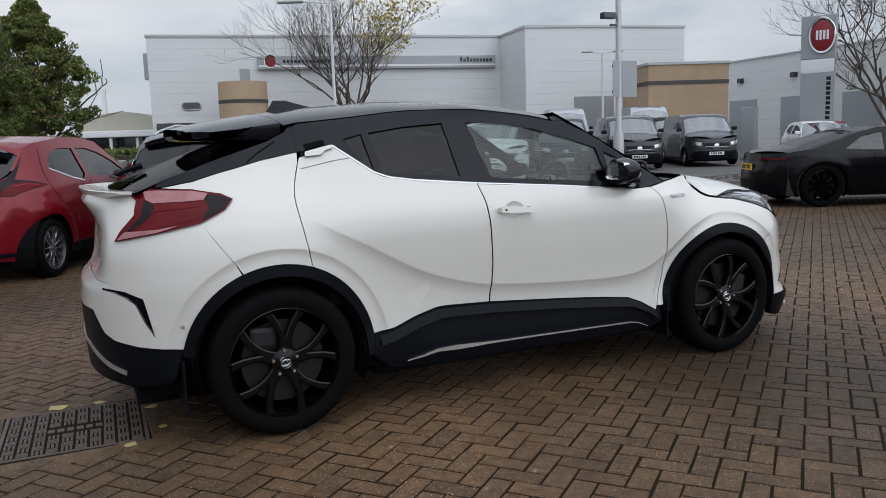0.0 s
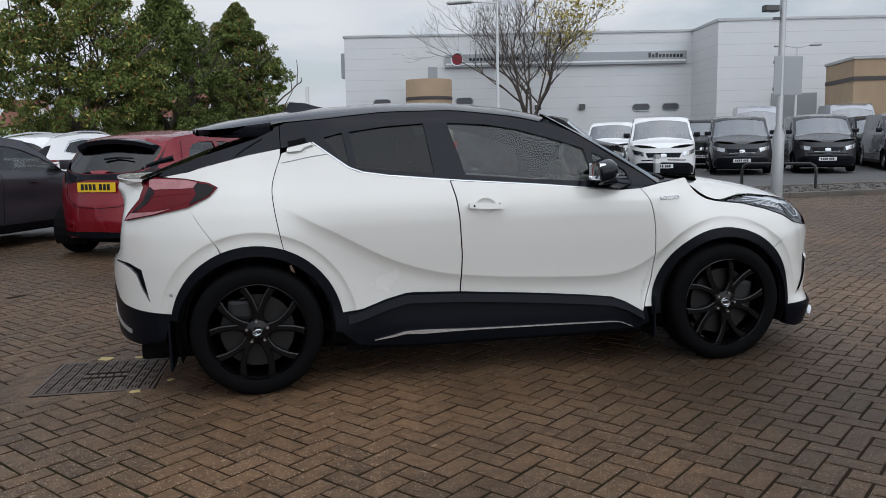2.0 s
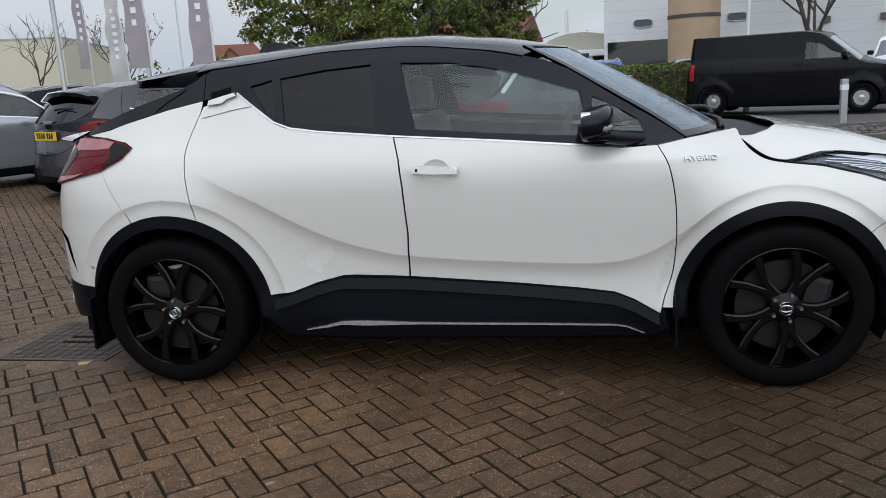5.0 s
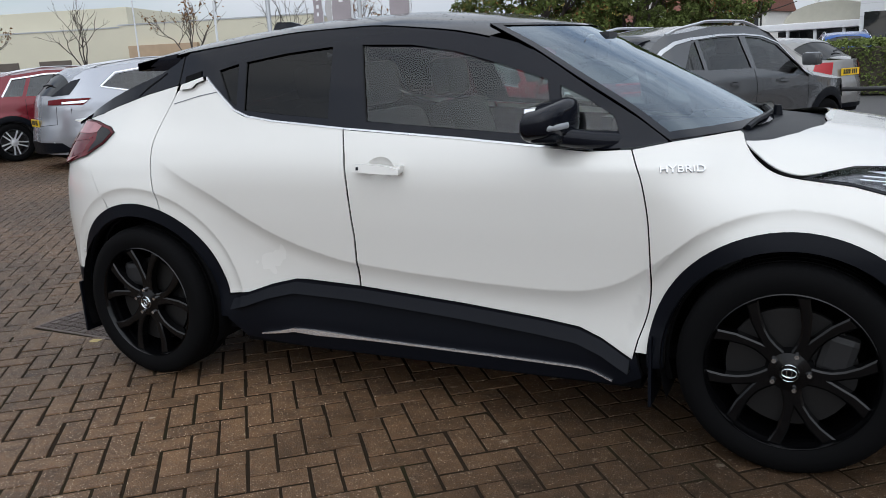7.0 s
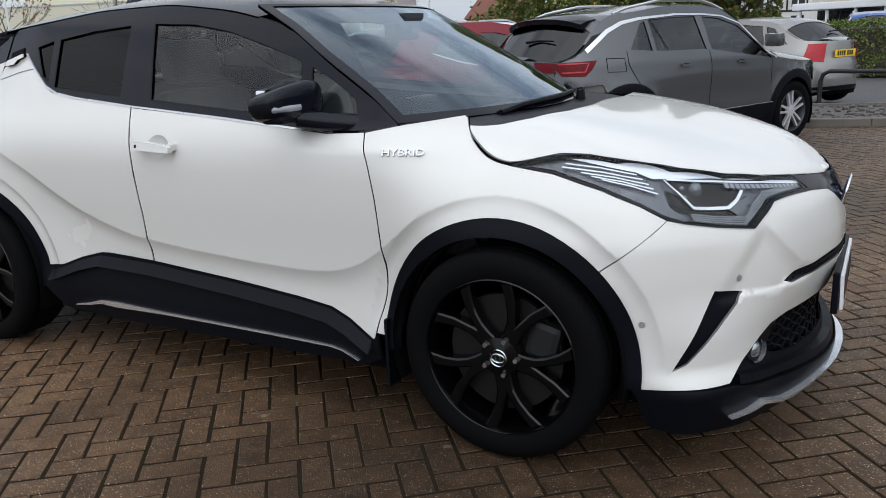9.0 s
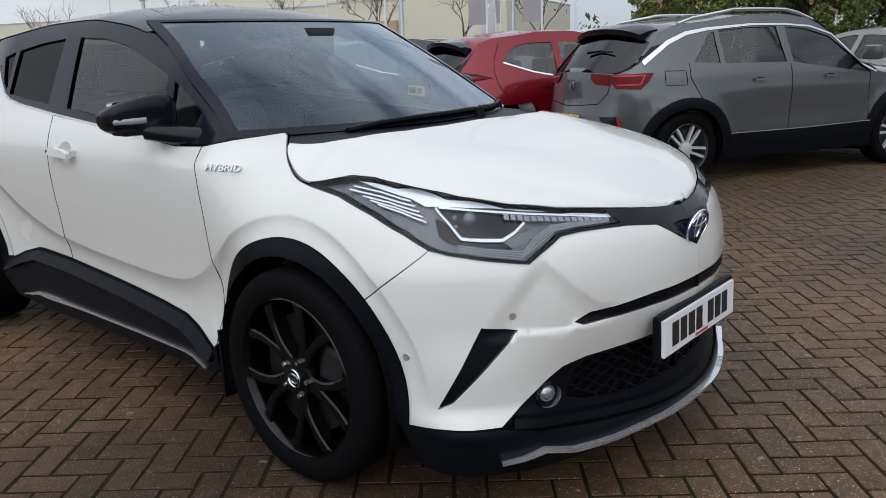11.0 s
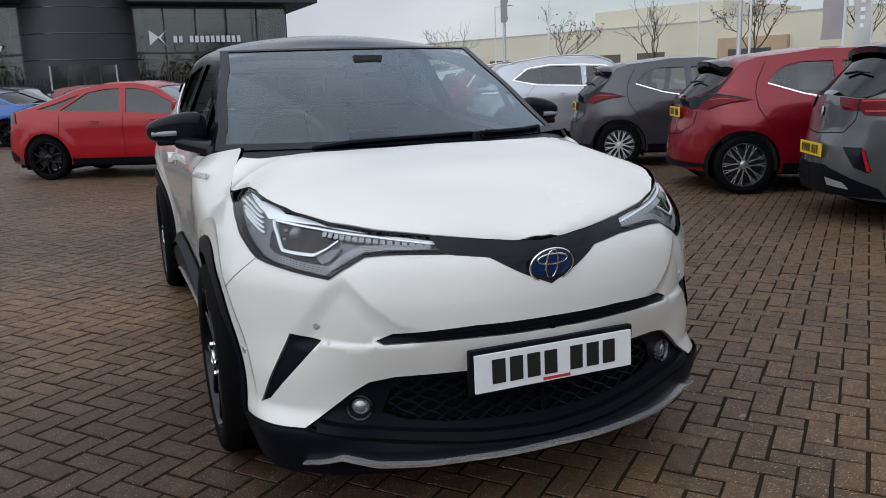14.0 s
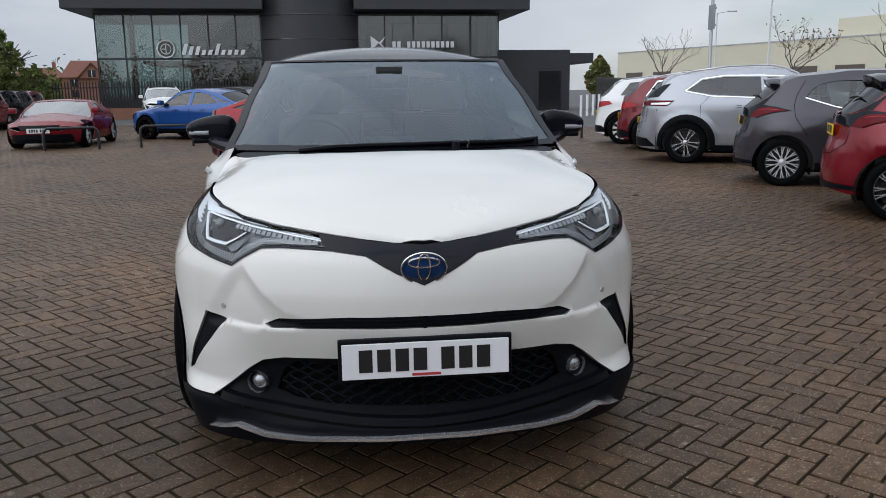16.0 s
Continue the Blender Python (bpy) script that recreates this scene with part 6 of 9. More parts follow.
def vehicle(name, k, body, m, label, category="car", group="", plate=True, front_plate=True):
    sk = Skin(k)
    car = thing(name, m, label, category, group)
    gap = k.get("gap", .07)
    r, b, wb = k["r"], k["belt"], k["wb"]
    low = k.get("low", .22)
    ro = r + .055
    ss = np.linspace(sk.tail, sk.nose, 60)
    ev = [sk.eaves(s) for s in ss]
    ez = np.array([e[0] for e in ev])
    wins = []
    for poly in k.get("polys") or ():
        wins.append([(x, min(z, float(np.interp(x, ss, ez)) - .03)) for x, z in poly])
    for x0, x1 in () if k.get("polys") else k["windows"]:
        bot = [(x, b + .035 + k.get("rise", .0) * -x) for x in np.linspace(x0[0], x1[0], 6)]
        top = [(x, max(float(np.interp(x, ss, ez)) - k.get("rail", .075), b + .05 - k.get("rise", 0) * x)) for x in np.linspace(x0[1], x1[1], 8)]
        wins.append(bot + top[::-1])
    line = [(s, float(z)) for s, z in zip(ss, ez)]
    hz = r * .98
    base = [(sk.nose, low + .02), (wb / 2 + ro + .02, low)] + arc(wb / 2, hz, ro, -18, 198, 18) + arc(-wb / 2, hz, ro, -18, 198, 18) + [(-wb / 2 - ro - .02, low), (sk.tail, low + .06)]
    base = [p if p[1] >= low - .01 else (p[0], low) for p in base]
    glassy = k.get("glass", CAR_GLASS)
    for flip in (False, True):
        panel("body_side", sk.side, line + base, body, car, gap=gap, holes=wins, rim=.02, flip=flip)
        for i, w in enumerate(wins):
            g = panel("side_window", sk.side, w, SIDE_GLASS if i == 0 and k.get("clear", True) else glassy, car, "tinted glass", out=-.012, rim=0, gap=.15, flip=flip)
            g.visible_shadow = False
        if k.get("trim", True):
            ribbon("sill", sk.side, [(-wb / 2 + ro + .02, low + .05), (wb / 2 - ro - .02, low + .05)], .10, M["plastic"], car, "black plastic", out=.012, deep=.03, gap=.2, flip=flip)
            for c in (-wb / 2, wb / 2):
                w0, w1 = (ro - .012, ro + k.get("arch", .0))
                if w1 > w0 + .02:
                    panel("arch_trim", sk.side, arc(c, hz, w1, -16, 196, 20) + arc(c, hz, w0, 196, -16, 20), M["plastic"], car, "black plastic", out=.006, rim=.03, gap=.08, flip=flip)
        if k.get("bright") and not k.get("polys"):
            tops = [q for w in wins[::-1] for q in w[6:][::-1]]
            ribbon("window_trim", sk.side, [wins[-1][0]] + [(a, z + .012) for a, z in tops] + [wins[0][5]], .026, M["chrome"], car, "chrome strip", out=.008, flip=flip)
        for x in k.get("handles", (-.35, .55)):
            # no hollow is cut: a flat near-black strip paints its shade behind the handle
            ribbon("handle_recess", sk.side, [(x + .045, b - .09), (x + .125, b - .094)], .040, M["dark"], car, "flat dark strip for the handle's shaded hollow", out=.0012, deep=.002, flip=flip)
            ribbon("door_handle", sk.side, [(x, b - .09), (x + .16, b - .095)], .026, body, car, out=.03, deep=.03, flip=flip)
        for x in k.get("seams", (-.45, .45)):
            ribbon("door_seam", sk.side, [(x, low + .12), (x - .01, b - .2), (x, b + .01)], .007, M["dark"], car, out=.0012, deep=.002, flip=flip)
        for nm, mt, poly, o in k.get("lamps", ()):
            poly = [(sk.tail + a if end == "t" else sk.nose - a if end == "n" else a, z) for end, a, z in poly]
            panel(nm, sk.side, [(a, min(z, float(np.interp(a, ss, ez)) - .008)) for a, z in poly], M[mt], car, out=o, rim=.02, gap=.05, flip=flip)
        for nm, mt, pts, wide, o in k.get("lines", ()):
            ribbon(nm, sk.side, [(a, min(z, float(np.interp(a, ss, ez)) - .012)) for a, z in pts], wide, M[mt], car, out=o, deep=.004, gap=.06, flip=flip)
        sg = 1 if flip else -1
        mx = k.get("mirror", .75)
        p = sk.side(np.array([mx]), np.array([b + .06]), 0)[0]
        bm = bmesh.new()
        box(bm, p[0] - .05, .0, p[2] - .02, p[0] + .07, .19, p[2] + .12, .035)
        bmesh.ops.translate(bm, vec=(0, -p[1] + .03, 0), verts=bm.verts)
        if not flip:
            bmesh.ops.scale(bm, vec=(1, -1, 1), verts=bm.verts)
            bmesh.ops.reverse_faces(bm, faces=bm.faces[:])
        part("door_mirror", bm, body if k.get("mirror_body", True) else M["black"], car, smooth=40)
    # canopy in strips: bonnet, windscreen, roof, rear window
    ex, ey = np.array([e[1] for e in ev]), np.array([e[2] for e in ev])
    order = np.argsort(ex)
    ex, ey = ex[order], ey[order]

    def width(x):
        return float(np.interp(x, ex, ey))

    def outline(xa, xb, trim=0.0):
        xx = np.linspace(xa, xb, 14)
        return [(x, -(width(x) - trim)) for x in xx] + [(x, width(x) - trim) for x in xx[::-1]]

    holes = []
    for xa, xb in (k["screen"], k["back"]):
        if xb > xa:
            holes.append(outline(xa, xb, k.get("pillar", .07)))
    panel("body_top", sk.top, outline(float(ex[0]) + .004, float(ex[-1]) - .004), body, car, gap=gap, holes=holes, rim=0)
    for nm, hole in zip(("windscreen", "rear_screen"), holes):
        panel(nm, sk.top, hole, VAN_SCREEN if nm == "windscreen" else BACK_GLASS, car, "tinted glass", out=-.008, rim=0, gap=.12).visible_shadow = False
    if k.get("roof_black"):
        xa, xb = k["back"][1] + .02, k["screen"][0] - .02
        panel("roof_panel", sk.top, outline(xa, xb, .06), M["black"], car, "gloss black", out=.004, rim=.004, gap=.12)
    if k.get("spoiler"):
        xf, xr, zr = k.get("wing", (k["back"][1] + .1, k["back"][1] - .16, float(sk.height(np.array(k["back"][1]), np.array(0.0))) + .01))
        bm = bmesh.new()
        rows = []
        for y in np.linspace(-1, 1, 13):
            w = width(xf) - .06
            yy = y * w
            zf = float(sk.height(np.array(xf), np.array(yy)))
            xt, zt = xr + .07 * abs(y) ** 3, zr - .05 * y * y - .02 * abs(y) ** 6
            rows.append([bm.verts.new(q) for q in ((xf, yy, zf + .006), ((xf + xt) / 2, yy * .98, (zf + zt) / 2 + .012), (xt, yy * .95, zt), (xt + .012, yy * .95, zt - .05), (xf - .02, yy * .97, zf - .09))])
        for r0, r1 in zip(rows, rows[1:]):
            for q in range(5):
                bm.faces.new((r0[q], r0[(q + 1) % 5], r1[(q + 1) % 5], r1[q]))
        bm.faces.new(rows[0])
        bm.faces.new(rows[-1][::-1])
        bmesh.ops.recalc_face_normals(bm, faces=bm.faces[:])
        part("roof_spoiler", bm, M[k["spoiler"]] if k["spoiler"] in M else body, car, "gloss black", smooth=35)
    if k.get("rails"):
        xa, xb = k["back"][1] + .32, k["screen"][0] - .05
        for sg in (-1, 1):
            bm = bmesh.new()
            pts = [(x, sg * (width(x) - .05), float(sk.height(np.array(x), np.array(width(x) - .05))) + .05 * math.sin(math.pi * i / 10) ** .4) for i, x in enumerate(np.linspace(xa, xb, 11))]
            tube(bm, pts, .016, 6)
            part("roof_rail", bm, M["satin"], car, "silver roof rail", smooth=60)
    # ends
    zt = k.get("plate_z", .62)
    tail_x = float(sk.side(np.array([sk.tail]), np.array([zt]))[0, 0])
    if plate:
        number_plate(car, Matrix.Translation((tail_x - .012, 0, zt)) @ Matrix.Rotation(math.pi, 4, "Z"), M["plate_yellow"])
    nose_x = float(sk.side(np.array([sk.nose]), np.array([.42]))[0, 0])
    if front_plate:
        number_plate(car, Matrix.Translation((nose_x + .012, 0, .45)), M["plate_white"])
    for flip in (False, True):
        if not k.get("own_bumper"):
            panel("rear_bumper_trim", sk.side, [(sk.tail, low + .03), (sk.tail, k.get("bumper", .44)), (sk.tail + .75, k.get("bumper", .44) - .02), (sk.tail + .95, low + .06)], M["plastic"], car, "black plastic", out=.008, rim=.03, gap=.08, flip=flip)
        gz = k.get("grille", (.47, .58))
        panel("front_grille", sk.side, [(sk.nose, gz[0]), (sk.nose, gz[1]), (sk.nose - .5, gz[1]), (sk.nose - .42, gz[0])], M["black"], car, "black grille", out=.006, rim=.02, gap=.08, flip=flip)
        panel("front_lower_grille", sk.side, [(sk.nose, low), (sk.nose, .36), (sk.nose - .75, .36), (sk.nose - .9, low)], M["plastic"], car, "black plastic", out=.006, rim=.02, gap=.08, flip=flip)
    for y in k.get("exhaust", ()):
        bm = bmesh.new()
        tube(bm, [(sk.x0 + .2, y, .30), (sk.x0 + .01, y, .30)], .04, 10)
        part("exhaust", bm, M["chrome"], car, "bright tailpipe")
    if k.get("wiper", True) and k["back"][1] > k["back"][0]:
        xa = k["back"][0] + .1
        z = float(sk.height(np.array(xa), np.array(0.0)))
        bm = bmesh.new()
        tube(bm, [(xa, 0, z + .03), (xa + .04, -.16, z + .045), (xa + .05, -.36, z + .035)], .014, 6, .008)
        part("rear_wiper", bm, M["plastic"], car, "black wiper")
    # cabin
    bm = bmesh.new()
    box(bm, sk.x0 + .4, -k["W"] / 2 + .13, low, k["screen"][1] - .05, k["W"] / 2 - .13, b - .12, .03)
    for x in k.get("seats", (.15, -.75)):
        for y in (-.37, .37):
            box(bm, x - .12, y - .23, b - .15, x + .02, y + .23, b + .20, .05)
            box(bm, x - .13, y - .12, b + .20, x - .03, y + .12, b + .36, .03)
    part("cabin", bm, M["inside"], car, "dark seats")
    if k.get("sticker"):
        x, sg = k["sticker"]
        p = sk.side(np.array([x, x + .19, x + .19, x]), np.array([b + .08, b + .08, b + .30, b + .30]), -.02)
        p[:, 1] *= -sg
        bm = bmesh.new()
        bm.faces.new([bm.verts.new(q) for q in p])
        r0 = bmesh.ops.extrude_face_region(bm, geom=bm.faces[:])
        bmesh.ops.translate(bm, vec=(0, sg * -.004, 0), verts=[v for v in r0["geom"] if isinstance(v, bmesh.types.BMVert)])
        part("price_card", bm, M["paper"], car, "pale green card")
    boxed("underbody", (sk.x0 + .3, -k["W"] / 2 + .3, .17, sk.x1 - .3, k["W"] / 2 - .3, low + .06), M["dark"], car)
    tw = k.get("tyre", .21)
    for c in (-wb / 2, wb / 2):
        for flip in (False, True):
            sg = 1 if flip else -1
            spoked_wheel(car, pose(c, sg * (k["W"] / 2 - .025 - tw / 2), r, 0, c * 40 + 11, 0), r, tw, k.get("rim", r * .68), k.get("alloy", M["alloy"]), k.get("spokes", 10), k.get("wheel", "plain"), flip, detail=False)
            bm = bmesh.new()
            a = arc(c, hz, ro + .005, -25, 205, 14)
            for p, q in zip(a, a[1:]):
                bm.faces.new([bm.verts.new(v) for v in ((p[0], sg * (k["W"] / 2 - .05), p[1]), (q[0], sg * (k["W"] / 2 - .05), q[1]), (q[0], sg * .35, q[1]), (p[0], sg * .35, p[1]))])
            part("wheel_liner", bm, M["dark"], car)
    return car


def by_rear_right(k, x, y, heading):
    """The pose of a vehicle whose rear right wheel touches down at x, y."""
    return pose(x, y, 0, 0, 0, heading) @ Matrix.Translation((k["wb"] / 2, k["W"] / 2 - .03, 0))


TAIL_HATCH = [("tail_lamp", "lens_red_bright", [("t", .42, .98), ("t", .95, 1.0), ("t", 1.05, .93), ("t", .7, .86), ("t", .45, .84)], .01)]
HEAD_STD = [("headlamp", "reflector", [("n", .45, .70), ("n", .75, .76), ("n", 1.05, .82), ("n", .95, .68), ("n", .5, .60)], .01)]

yaris = dict(wb=2.56, fo=.76, ro=.62, W=1.745, r=.31, belt=.96, rise=.03, tumble=.46, top=[(-1.92, .93), (-1.80, 1.0), (-1.40, 1.385), (-1.25, 1.44), (-.6, 1.505), (-.1, 1.505), (.3, 1.45), (1.10, 1.02), (1.3, .98), (1.8, .84), (1.98, .72), (2.05, .6)],
             windows=[((-.12, -.18), (.95, .40)), ((-1.05, -.80), (-.24, -.28))], screen=(.34, 1.06), back=(-1.76, -1.36), seams=(-.18, .82, -1.0), handles=(-.62, .1), spoiler="black", spokes=10, wheel="twin", exhaust=(), plate_z=.78, square=(6, 2.2),
             lamps=[("tail_lamp", "lens_red", [("t", .20, .97), ("t", .62, 1.0), ("t", 1.05, .985), ("t", .80, .925), ("t", .55, .88), ("t", .2, .88)], .012)] + HEAD_STD, sticker=(.42, 1))
yaris.update(haunch=.05, bumper=.33, polys=[[(-.30, 1.03), (-.30, 1.352), (-.05, 1.345), (.2, 1.29), (.45, 1.19), (.7, 1.06), (.78, 1.0), (.2, 1.005)], [(-1.05, 1.15), (-.98, 1.25), (-.87, 1.315), (-.7, 1.35), (-.39, 1.352), (-.38, 1.05), (-.47, .995), (-.7, 1.04)]],
             seams=(.82,), wing=(-1.36, -1.55, 1.39), glass=SIDE_GLASS, plate_z=.845, pillar=.03,
             lines=[("window_chrome", "chrome", [(-1.06, 1.142), (-.7, 1.028), (-.46, .982)], .014, .004), ("door_seam", "dark", [(-1.08, 1.36), (-1.17, 1.18), (-1.19, 1.05), (-1.16, .9), (-1.0, .66)], .007, .0015), ("door_seam", "dark", [(-.33, 1.0), (-.33, .7), (-.36, .35)], .007, .0015),
                    ("tailgate_seam", "dark", [(-1.83, .86), (-1.87, .72), (-2.1, .62), (-2.4, .60)], .007, .0015), ("lamp_strip", "lens_red_bright", [(-1.66, .985), (-1.52, 1.0), (-1.36, .985)], .006, .019)],
             lamps=[("tailgate_band", "black", [("t", 0, 1.03), ("t", .22, 1.03), ("t", .56, 1.045), ("t", .80, 1.05), ("t", 1.0, 1.025), ("t", 1.19, .978), ("t", .95, 1.0), ("t", .74, .985), ("t", .66, .90), ("t", .5, .89), ("t", .2, .93), ("t", 0, .935)], .010),
                    ("tail_lamp", "lens_red", [("t", .60, .895), ("t", .66, .965), ("t", .76, 1.012), ("t", .92, 1.022), ("t", 1.15, .980), ("t", .97, .958), ("t", .84, .925), ("t", .74, .885)], .016),
                    ("screen_edge", "black", [("t", .62, 1.05), ("t", .80, 1.055), ("t", 1.0, 1.29), ("t", .9, 1.32), ("t", .7, 1.2)], .004)] + HEAD_STD)
troc = dict(wb=2.59, fo=.85, ro=.80, W=1.82, r=.338, belt=1.03, tumble=.46, top=[(-2.09, .98), (-1.98, 1.05), (-1.62, 1.42), (-1.48, 1.48), (-.7, 1.56), (0, 1.56), (.32, 1.5), (1.02, 1.10), (1.25, 1.05), (1.9, .95), (2.06, .82), (2.14, .65)],
            windows=[((-.10, -.15), (.93, .42)), ((-.98, -.80), (-.2, -.25)), ((-1.36, -1.10), (-1.06, -.88))], screen=(.36, .98), back=(-1.94, -1.58), seams=(-.15, .85, -.95), handles=(-.6, .25), spoiler="black", rails=True, arch=.085, spokes=5, wheel="twin", bright="top", exhaust=(-.55, .55), plate_z=.68,
            lamps=[("tail_lamp", "lens_red_bright", [("t", .34, 1.0), ("t", .8, 1.01), ("t", 1.12, 1.0), ("t", .95, .93), ("t", .62, .86), ("t", .36, .90)], .014), ("reflector", "lens_red_bright", [("t", .86, .55), ("t", .91, .55), ("t", .84, .72), ("t", .80, .72)], .012)] + HEAD_STD, sticker=(.35, 1))
troc.update(haunch=.026, polys=[[(-.10, 1.08), (-.1, 1.41), (.15, 1.39), (.42, 1.31), (.7, 1.18), (.86, 1.08)], [(-.88, 1.095), (-.88, 1.395), (-.5, 1.415), (-.2, 1.415), (-.17, 1.085)], [(-1.22, 1.116), (-1.0, 1.365), (-.93, 1.385), (-.93, 1.10)]],
            seams=(.85,), wing=(-1.46, -1.70, 1.445), glass=SIDE_GLASS, plate_z=.60, pillar=.03, own_bumper=True, exhaust=(),
            lines=[("window_chrome", "satin", [(-1.735, 1.125), (-1.6, 1.215), (-1.46, 1.30), (-1.25, 1.375), (-1.0, 1.41), (-.5, 1.44), (-.1, 1.435), (.2, 1.41), (.45, 1.33), (.75, 1.18), (.92, 1.07)], [.044, .040, .034, .026, .02, .017, .016, .016, .016, .016, .016], .008),
                   ("door_seam", "dark", [(-1.27, 1.11), (-1.28, .98), (-1.2, .83), (-1.12, .7)], .007, .0015), ("door_seam", "dark", [(-.14, 1.07), (-.14, .7), (-.16, .36)], .007, .0015), ("fuel_flap_seam", "dark", [(-1.53, 1.05), (-1.32, 1.045), (-1.32, .92), (-1.53, .925), (-1.53, 1.05)], .006, .0015),
                   ("tailgate_seam", "dark", [(-2.06, .96), (-2.08, .86), (-2.2, .76), (-2.64, .73)], .007, .0015), ("side_strip", "satin", [(.86, .475), (.0, .455), (-.84, .455)], .008, .014), ("lamp_strip", "lens_red_bright", [(-2.03, 1.015), (-1.72, 1.02), (-1.76, .94), (-1.98, .935)], .014, .018)],
            lamps=[("tail_lamp", "lens_red", [("t", .60, 1.035), ("t", 1.01, 1.04), ("t", .96, .965), ("t", .89, .897), ("t", .66, .903), ("t", .59, .965)], .014), ("tailgate_lamp", "lens_red", [("t", .30, 1.04), ("t", .585, 1.035), ("t", .575, .965), ("t", .60, .93), ("t", .40, .94), ("t", .33, .98)], .012),
                   ("door_cladding", "plastic", [("s", .86, .47), ("s", .0, .45), ("s", -.84, .45), ("s", -.84, .25), ("s", .86, .25)], .009), ("bumper_vent", "black", [("t", .49, .645), ("t", .67, .65), ("t", .74, .45), ("t", .62, .49)], .006), ("reflector", "lens_red_bright", [("t", .675, .63), ("t", .70, .63), ("t", .755, .47), ("t", .73, .46)], .012),
                   ("lower_bumper", "plastic", [("t", 0, .48), ("t", .28, .49), ("t", .46, .44), ("t", .82, .33), ("t", .88, .25), ("t", 0, .25)], .010), ("exhaust_trim", "satin", [("t", .33, .385), ("t", .52, .36), ("t", .58, .31), ("t", .36, .325)], .02),
                   ("screen_edge", "black", [("t", .62, 1.09), ("t", .86, 1.115), ("t", 1.0, 1.21), ("t", 1.12, 1.29), ("t", 1.0, 1.3), ("t", .8, 1.2)], .004), ("badge", "chrome", [("t", 0, .96), ("t", .04, .95), ("t", .055, .915), ("t", .04, .88), ("t", 0, .87)], .012)] + HEAD_STD)
suv = dict(wb=2.70, fo=.90, ro=.92, W=1.88, r=.355, belt=1.06, rise=.02, tumble=.46, top=[(-2.3, 1.0), (-2.18, 1.08), (-1.85, 1.42), (-1.65, 1.53), (-.8, 1.61), (0, 1.62), (.35, 1.55), (1.12, 1.14), (1.35, 1.08), (2.0, .98), (2.18, .84), (2.26, .65)],
           windows=[((-.10, -.15), (1.0, .48)), ((-1.0, -.95), (-.2, -.25)), ((-1.55, -1.30), (-1.06, -1.0))], screen=(.4, 1.08), back=(-2.12, -1.80), seams=(-.15, .9, -1.02), handles=(-.6, .3), rails=True, arch=.08, spokes=6, wheel="plain", bright="top", plate_z=.72,
           lamps=[("tail_lamp", "lens_red_bright", [("t", .40, 1.03), ("t", .95, 1.05), ("t", 1.2, 1.03), ("t", .9, .96), ("t", .42, .95)], .012)] + HEAD_STD)
suv.update(polys=[[(-.1, 1.12), (-.1, 1.445), (.2, 1.42), (.5, 1.34), (.85, 1.18), (1.0, 1.1)], [(-1.37, 1.235), (-1.13, 1.405), (-.75, 1.455), (-.2, 1.45), (-.17, 1.12), (-.96, 1.16)]], seams=(.9,), pillar=.03, wing=(-1.62, -1.95, 1.50), spoiler="",
           lines=[("window_chrome", "chrome", [(-1.4, 1.23), (-1.14, 1.43), (-.75, 1.48), (-.2, 1.475), (.2, 1.45), (.52, 1.365), (.9, 1.18)], .018, .006), ("window_chrome", "chrome", [(-1.4, 1.23), (-.96, 1.14), (0, 1.10), (1.0, 1.08)], .014, .006), ("door_seam", "dark", [(-1.0, 1.13), (-1.13, .99), (-1.12, .57), (-.9, .33)], .007, .0015), ("door_seam", "dark", [(-.14, 1.1), (-.14, .7), (-.16, .36)], .007, .0015), ("tailgate_seam", "dark", [(-2.1, .96), (-2.12, .7), (-2.8, .66)], .007, .0015)],
           lamps=[("tail_lamp", "lens_red", [("s", -2.3, 1.06), ("s", -2.01, 1.075), ("s", -1.57, 1.07), ("s", -1.7, .975), ("s", -2.02, .985), ("s", -2.3, .99)], .012), ("lamp_chrome", "satin", [("s", -2.0, 1.03), ("s", -1.62, 1.04), ("s", -1.68, 1.0), ("s", -2.0, 1.0)], .016), ("screen_edge", "black", [("t", .60, 1.12), ("t", .95, 1.13), ("t", 1.16, 1.36), ("t", 1.0, 1.38)], .004)] + HEAD_STD)
small_suv = dict(suv, polys=None, lines=(), lamps=TAIL_HATCH + HEAD_STD, seams=(-.15, .9, -1.02), wing=(-1.42, -1.72, 1.47), wb=2.6, fo=.85, ro=.75, W=1.80, r=.335, top=[(-2.05, 1.0), (-1.95, 1.08), (-1.6, 1.42), (-1.45, 1.5), (-.7, 1.58), (0, 1.58), (.33, 1.52), (1.05, 1.12), (1.25, 1.07), (1.9, .96), (2.07, .82), (2.15, .65)], back=(-1.9, -1.56), screen=(.36, 1.0), windows=[((-.10, -.15), (.93, .42)), ((-1.0, -.85), (-.2, -.25)), ((-1.38, -1.18), (-1.06, -.92))])
